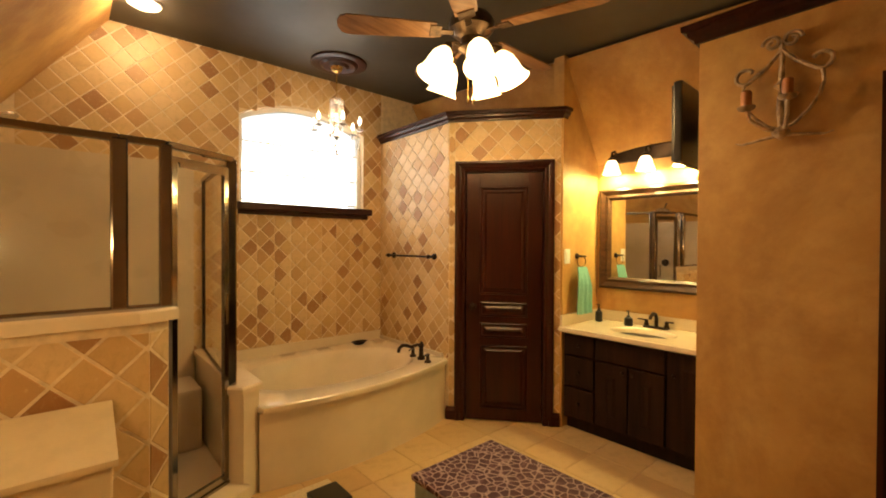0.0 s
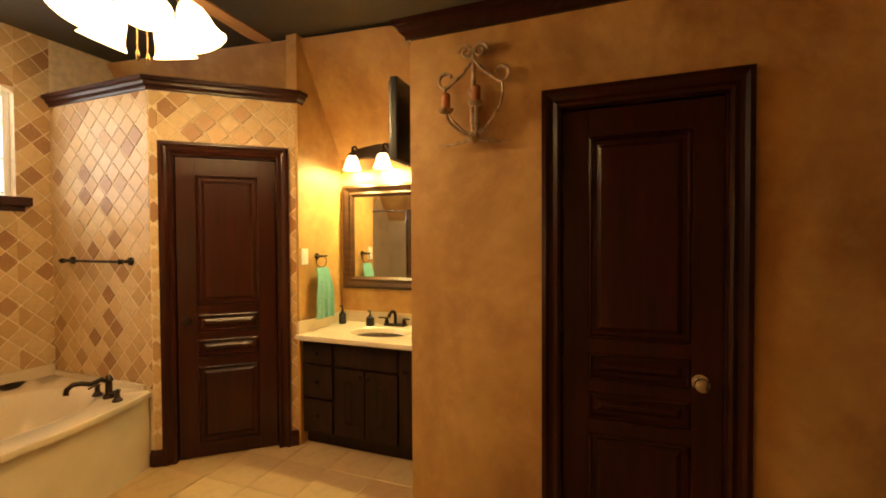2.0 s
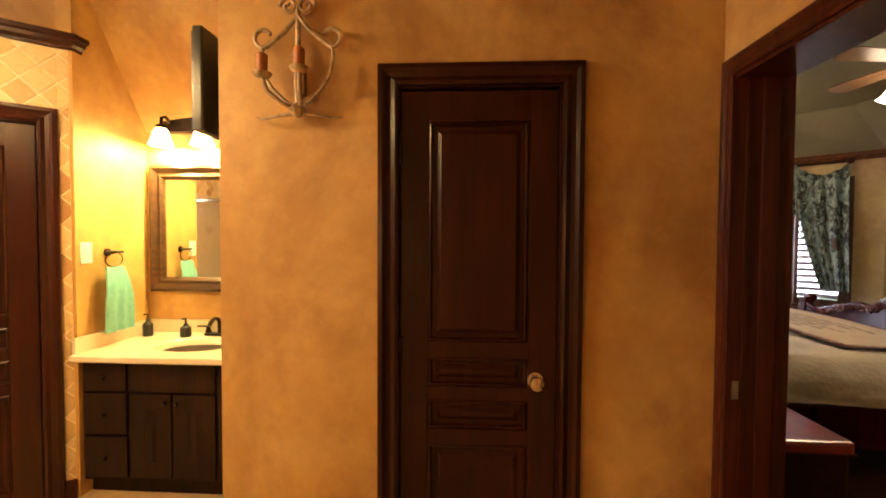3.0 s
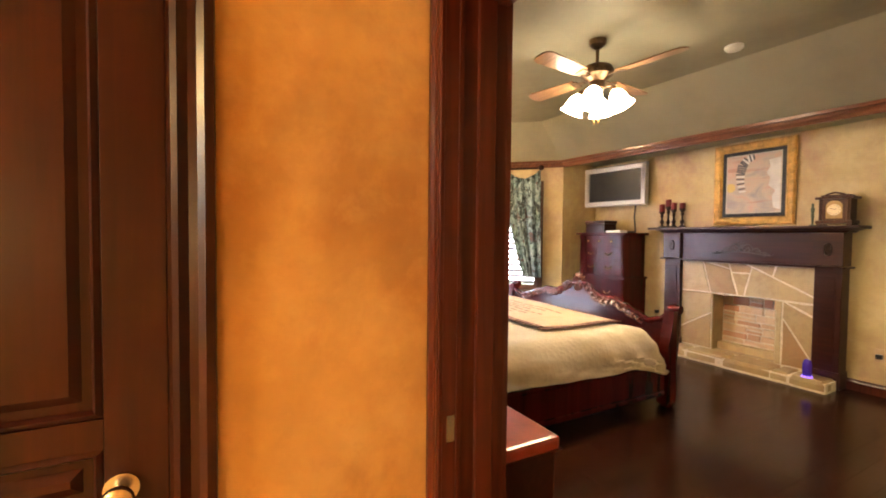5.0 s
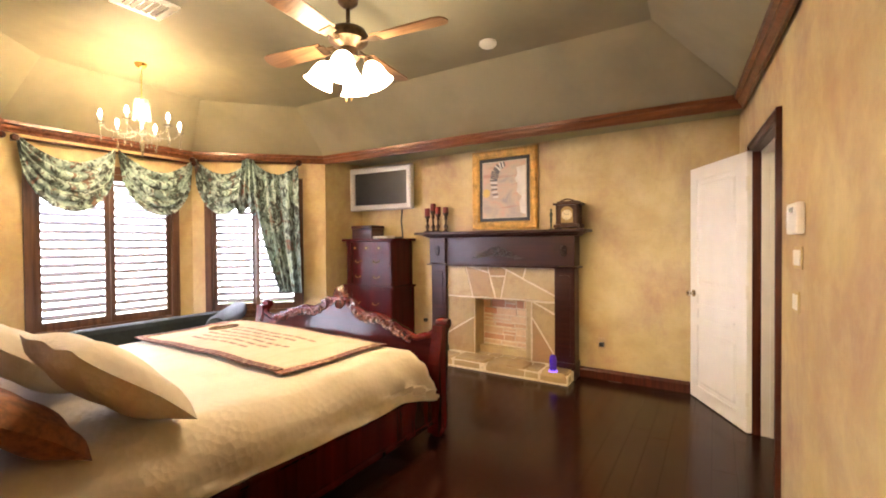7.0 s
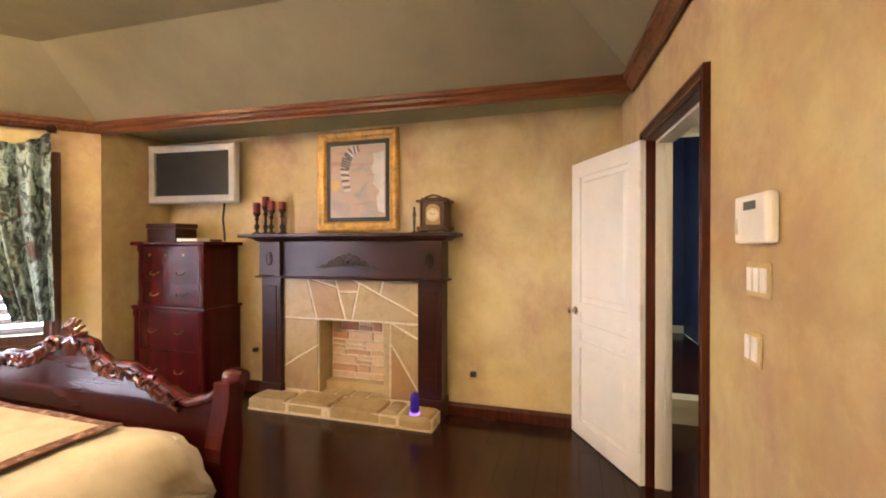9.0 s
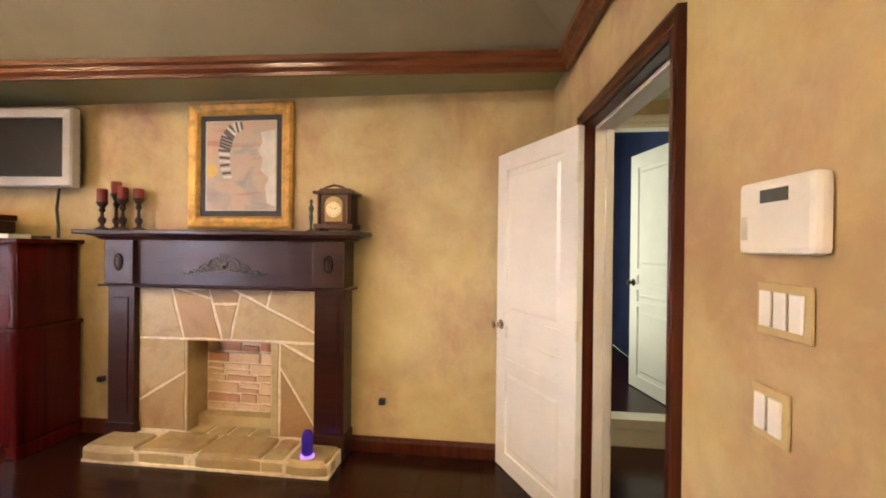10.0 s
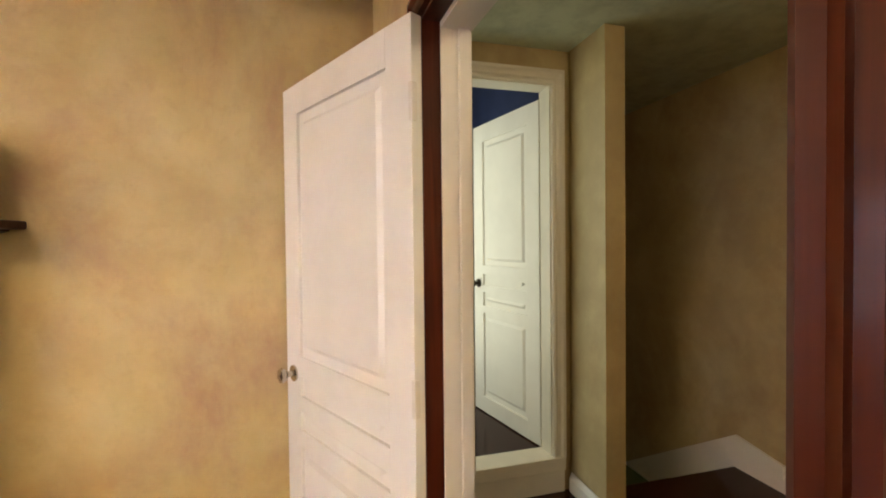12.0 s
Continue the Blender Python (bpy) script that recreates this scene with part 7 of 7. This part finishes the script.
# ---- landing, stairs and blue room ----
ml, _ = WF((2.36, -5.72), (1.17, -5.72))
d = thing("door_5", ml, "white four-panel door of the raised blue room, standing open", "door", kind="structure")
casing(d, 0.20, 0.96, 2.31, WHITE_TRIM, z0=0.20, w=0.95)
jamb(d, 0.19, 0.97, 2.32, 0.12, WHITE_TRIM, 0.0005, z0=0.20)
part("threshold", box(bmx(), 0.11, -0.03, 0.13, 1.03, 0.12, 0.205, 0.006), WHITE_TRIM, d)
part("riser", box(bmx(), 0.11, -0.012, 0.0, 1.03, -0.001, 0.13), WHITE_TRIM, d)
bh = Matrix.Translation((0.945, 0.115, 0.20)) @ Matrix.Rotation(radians(103), 4, "Z") @ Matrix.Translation((0.72, 0.0, 0)) @ Matrix.Rotation(radians(180), 4, "Z")
leaf = door_leaf(d, 0.72, 2.06, WHITE, 0.06, BRONZE, [(0.12, 0.72), (0.77, 0.87), (0.92, 1.00), (1.06, 1.94)], at=bh)
moulding("baseboard", [(2.352, -5.845), (2.352, -8.59), (1.28, -8.59)][::-1], 0.20, BASE, WHITE_TRIM, "white baseboard in the blue room", "baseboard")
moulding("baseboard", [(1.288, -5.70), (1.288, -5.386), (1.165, -5.386)], 0, BASE, WHITE_TRIM, "white baseboard round the pier", "baseboard")
st = thing("staircase", (0.15, -5.65, 0), "dark wooden stairs going down from the landing", "stairs", kind="structure")
for k in range(8):
    part("tread", box(bmx(), 0.002, -0.27 * (k + 1), -0.18 * (k + 1) - 0.04, 1.018, -0.27 * k + 0.025, -0.18 * (k + 1), 0.006), HARDWOOD, st)
    part("riser", box(bmx(), 0.002, -0.27 * k - 0.012, -0.18 * (k + 1), 1.018, -0.27 * k - 0.001, -0.18 * k - (0.04 if k else 0.12)), HARDWOOD, st)
bm = prism(bmx(), [(0.30, 0.0), (0.30, 0.15), (0.0, 0.20), (-2.1, -1.20), (-2.1, -1.45), (0.0, 0.0)], 0.001, 0.022, Matrix(((0, 0, 1, 0), (1, 0, 0, 0), (0, 1, 0, 0), (0, 0, 0, 1))))
part("skirt_board", bm, WHITE_TRIM, st, "white stair skirt board")
moulding("baseboard", [(0.155, -5.35), (0.155, -2.61)], 0, BASE, WHITE_TRIM, "white baseboard on the landing", "baseboard")
# dome light out of view, added to lift the dark landing
hl = thing("ceiling_light", (1.25, -3.5, 2.50), "unseen round ceiling light added to brighten the landing", "ceiling light")
part("dome", lathe(bmx(), [(0.0, -0.075), (0.09, -0.06), (0.13, -0.025), (0.135, -0.012)], 24), SHADE_BED, hl, smooth=True)
part("rim", lathe(bmx(), [(0.13, -0.012), (0.145, -0.012), (0.145, -0.001), (0.0, -0.001)], 24), NICKEL, hl, smooth=True)
lamp("bulb", "POINT", (1.25, -3.5, 2.36), 3.9, (1.0, 0.78, 0.5), 0.06)
# unseen fill panel added to light the blue room's door leaf; no window here
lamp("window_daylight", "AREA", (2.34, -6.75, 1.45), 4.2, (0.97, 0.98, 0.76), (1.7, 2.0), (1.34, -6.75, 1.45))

# ---- outside ----
bm = box(bmx(), -60, -60, -0.6, 70, 60, -0.5)
_l = Mat("lawn", (0.06, 0.10, 0.03), 0.9)
_l.mix((0.10, 0.13, 0.05), _l.ramp(_l.noise(0.6, 5), [(0.4, 0.0), (0.7, 1.0)]))
tagged(part("ground", bm, _l.m), "sunlit lawn outside the windows", "ground", kind="structure")

_k = Mat("bright_overcast_distance", (0.8, 0.85, 0.85), 1.0)
_n = _k.ramp(_k.noise((0.35, 0.35, 0.5), 5, 0.6), [(0.35, (0.55, 0.72, 0.70)), (0.50, (0.95, 0.97, 0.96)), (0.7, (1.0, 1.0, 1.0))])
_k.t.links.new(_n, _k.b.inputs["Emission Color"])
_k.b.inputs["Emission Strength"].default_value = 1.5
bm = bmx()
slab(bm, [(-6, 11, -0.6), (10, 11, -0.6), (10, 11, 9), (-6, 11, 9)], 0.05)
tagged(part("backdrop", bm, _k.m), "bright hazy distance behind the bathroom window", "backdrop", kind="structure")
bm = slab(bmx(), [(16, -16, -0.6), (16, 10, -0.6), (16, 10, 7), (16, -16, 7)], 0.05)
slab(bm, [(16, -16, -0.6), (4, -16, -0.6), (4, -16, 7), (16, -16, 7)], 0.05)
tagged(part("backdrop", bm, _k.m), "bright hazy distance behind the bay windows", "backdrop", kind="structure")

# ---- tiles, planks (pieces of walls and floors) ----
def diamond_tiles(parent_name, m, length, z0, z1, pitch, holes=(), u0=0.0, shift=0.0, singly=9.0, joint=0.0060):
    """Square tiles set on their corners; whole ones share a mesh, cut ones have their own."""
    host = bpy.data.objects[parent_name]
    inv = host.matrix_world.inverted() if host.parent is None else Matrix()
    h = pitch / 2
    shrink = h - joint
    shared = None
    rest_bm = bmx()
    row = 0
    z = z0 - h
    while z < z1 + h:
        u = u0 - h + (h if row % 2 else 0) + shift
        while u < length + h:
            poly = [(u, z - shrink), (u + shrink, z), (u, z + shrink), (u - shrink, z)]
            cut = poly
            for nx, ny, c in ((-1, 0, -u0 - 0.002), (1, 0, length - 0.002), (0, -1, -z0 - 0.002), (0, 1, z1 - 0.002)):
                cut = clip(cut, nx, ny, c)
                if len(cut) < 3:
                    break
            pieces = [cut] if len(cut) >= 3 else []
            for a, b, c, e in holes:
                nxt = []
                for pc_ in pieces:
                    rest = pc_
                    for nx, ny, lim in ((1, 0, a), (-1, 0, -b), (0, 1, c), (0, -1, -e)):
                        out = clip(rest, nx, ny, lim - 0.002)
                        if len(out) >= 3:
                            nxt.append(out)
                        rest = clip(rest, -nx, -ny, -lim)
                        if len(rest) < 3:
                            break
                pieces = nxt
            for pc_ in pieces:
                area = abs(sum(p[0] * q[1] - q[0] * p[1] for p, q in zip(pc_, pc_[1:] + pc_[:1]))) / 2
                if area < 0.0006:
                    continue
                cu, cz = sum(p[0] for p in pc_) / len(pc_), sum(p[1] for p in pc_) / len(pc_)
                if cz > singly:
                    prism(rest_bm, pc_, 0.004, -0.0035 + rnd.uniform(-0.0005, 0.0005), Matrix(((1, 0, 0, 0), (0, 0, 1, 0), (0, 1, 0, 0), (0, 0, 0, 1))), 0.003, -0.0018)
                    continue
                whole = len(pc_) == 4 and area > 0.98 * 2 * shrink * shrink
                if whole and shared is not None:
                    o = new("tile", shared)
                else:
                    bm = prism(bmx(), [(p[0] - cu, p[1] - cz) for p in pc_], 0.004, -0.0035, Matrix(((1, 0, 0, 0), (0, 0, 1, 0), (0, 1, 0, 0), (0, 0, 0, 1))), 0.003, -0.0018)
                    o = part("tile", bm, TILE)
                    if whole:
                        shared = o.data
                o.parent = host
                o.matrix_basis = inv @ m @ Matrix.Translation((cu, rnd.uniform(-0.0006, 0.0006), cz)) @ Matrix.Rotation(radians(rnd.uniform(-0.5, 0.5)), 4, "Y")
            u += pitch
        z += h
        row += 1
    if rest_bm.faces:
        tagged(part("upper_tiles", rest_bm, TILE_ISLAND, host, at=inv @ m), "tumbled travertine tiles high on the wall", kind="stuff")


bpy.context.view_layer.update()
m, ln = WF((0.0, 4.10), (4.35, 4.10))
diamond_tiles("wall_north", m, 3.088, 0.50, 2.92, 0.150, [(1.76 + W1 * k / 8, 1.76 + W1 * (k + 1) / 8, 1.71, 1.775 + arch(W1 * (k + 0.5) / 8)) for k in range(8)], u0=0.50, singly=1.72)
m, ln = WF((3.09, 4.10), (3.09, 3.08))
diamond_tiles("wall_tub_end", m, ln, 0.50, 2.43, 0.150)
m, ln = WF((3.09, 3.08), (3.66, 2.40))
diamond_tiles("wall_closet", m, ln, 0.0, 2.43, 0.150, [(0.05, 0.84, -0.1, 2.11)], shift=0.02)
m, ln = WF((0.105, 2.80), (1.02, 2.80))
diamond_tiles("half_wall", m, ln, 0.0, 1.03, 0.213, shift=0.05, joint=0.0095)
m, ln = WF((1.02, 2.80), (1.10, 2.86))
diamond_tiles("half_wall", m, ln, 0.0, 1.03, 0.213, joint=0.0095)

host = bpy.data.objects["floor"]
shared = None
S = 0.333
for i in range(11):
    for j in range(15):
        x, y = 0.12 + S * i, -0.66 + S * j
        if x + S > 4.2 or y + S > 4.1 or (y > 3.1 and x > 1.2) or (y > 2.9 and x < 1.0):
            continue
        if shared is None:
            o = part("tile", prism(bmx(), [(0.003, 0.003), (S - 0.003, 0.003), (S - 0.003, S - 0.003), (0.003, S - 0.003)], -0.008, 0.0, None, 0.004, 0.002), FLOORTILE, host)
            shared = o.data
        else:
            o = new("tile", shared)
            o.parent = host
        o.matrix_basis = Matrix.Translation((x, y, rnd.uniform(-0.0004, 0.0004)))

host = [o for o in bpy.data.objects if o.name.startswith("floor") and "bedroom" in o["label"] and "hardwood" in o["label"]][0]
PWD = 0.127
kinds = {}
for i in range(46):
    x = 2.10 + PWD * i
    y = -5.40 - rnd.uniform(0, 1.2)
    while y < -0.80:
        ln = rnd.choice((1.0, 1.4, 1.8))
        a, b = max(y, -5.40), min(y + ln, -0.80)
        y += ln
        if b - a < 0.05:
            continue
        key = round(b - a, 2)
        if key not in kinds:
            kinds[key] = prism(bmx(), [(0.0006, 0.0008), (PWD - 0.0006, 0.0008), (PWD - 0.0006, b - a - 0.0008), (0.0006, b - a - 0.0008)], -0.012, 0.0, None, 0.0012, 0.001)
            o = part("plank", kinds[key], HARDWOOD, host)
            kinds[key] = o.data
        else:
            o = new("plank", kinds[key])
            o.parent = host
        o.matrix_basis = Matrix.Translation((x, a, rnd.uniform(-0.0003, 0.0003)))
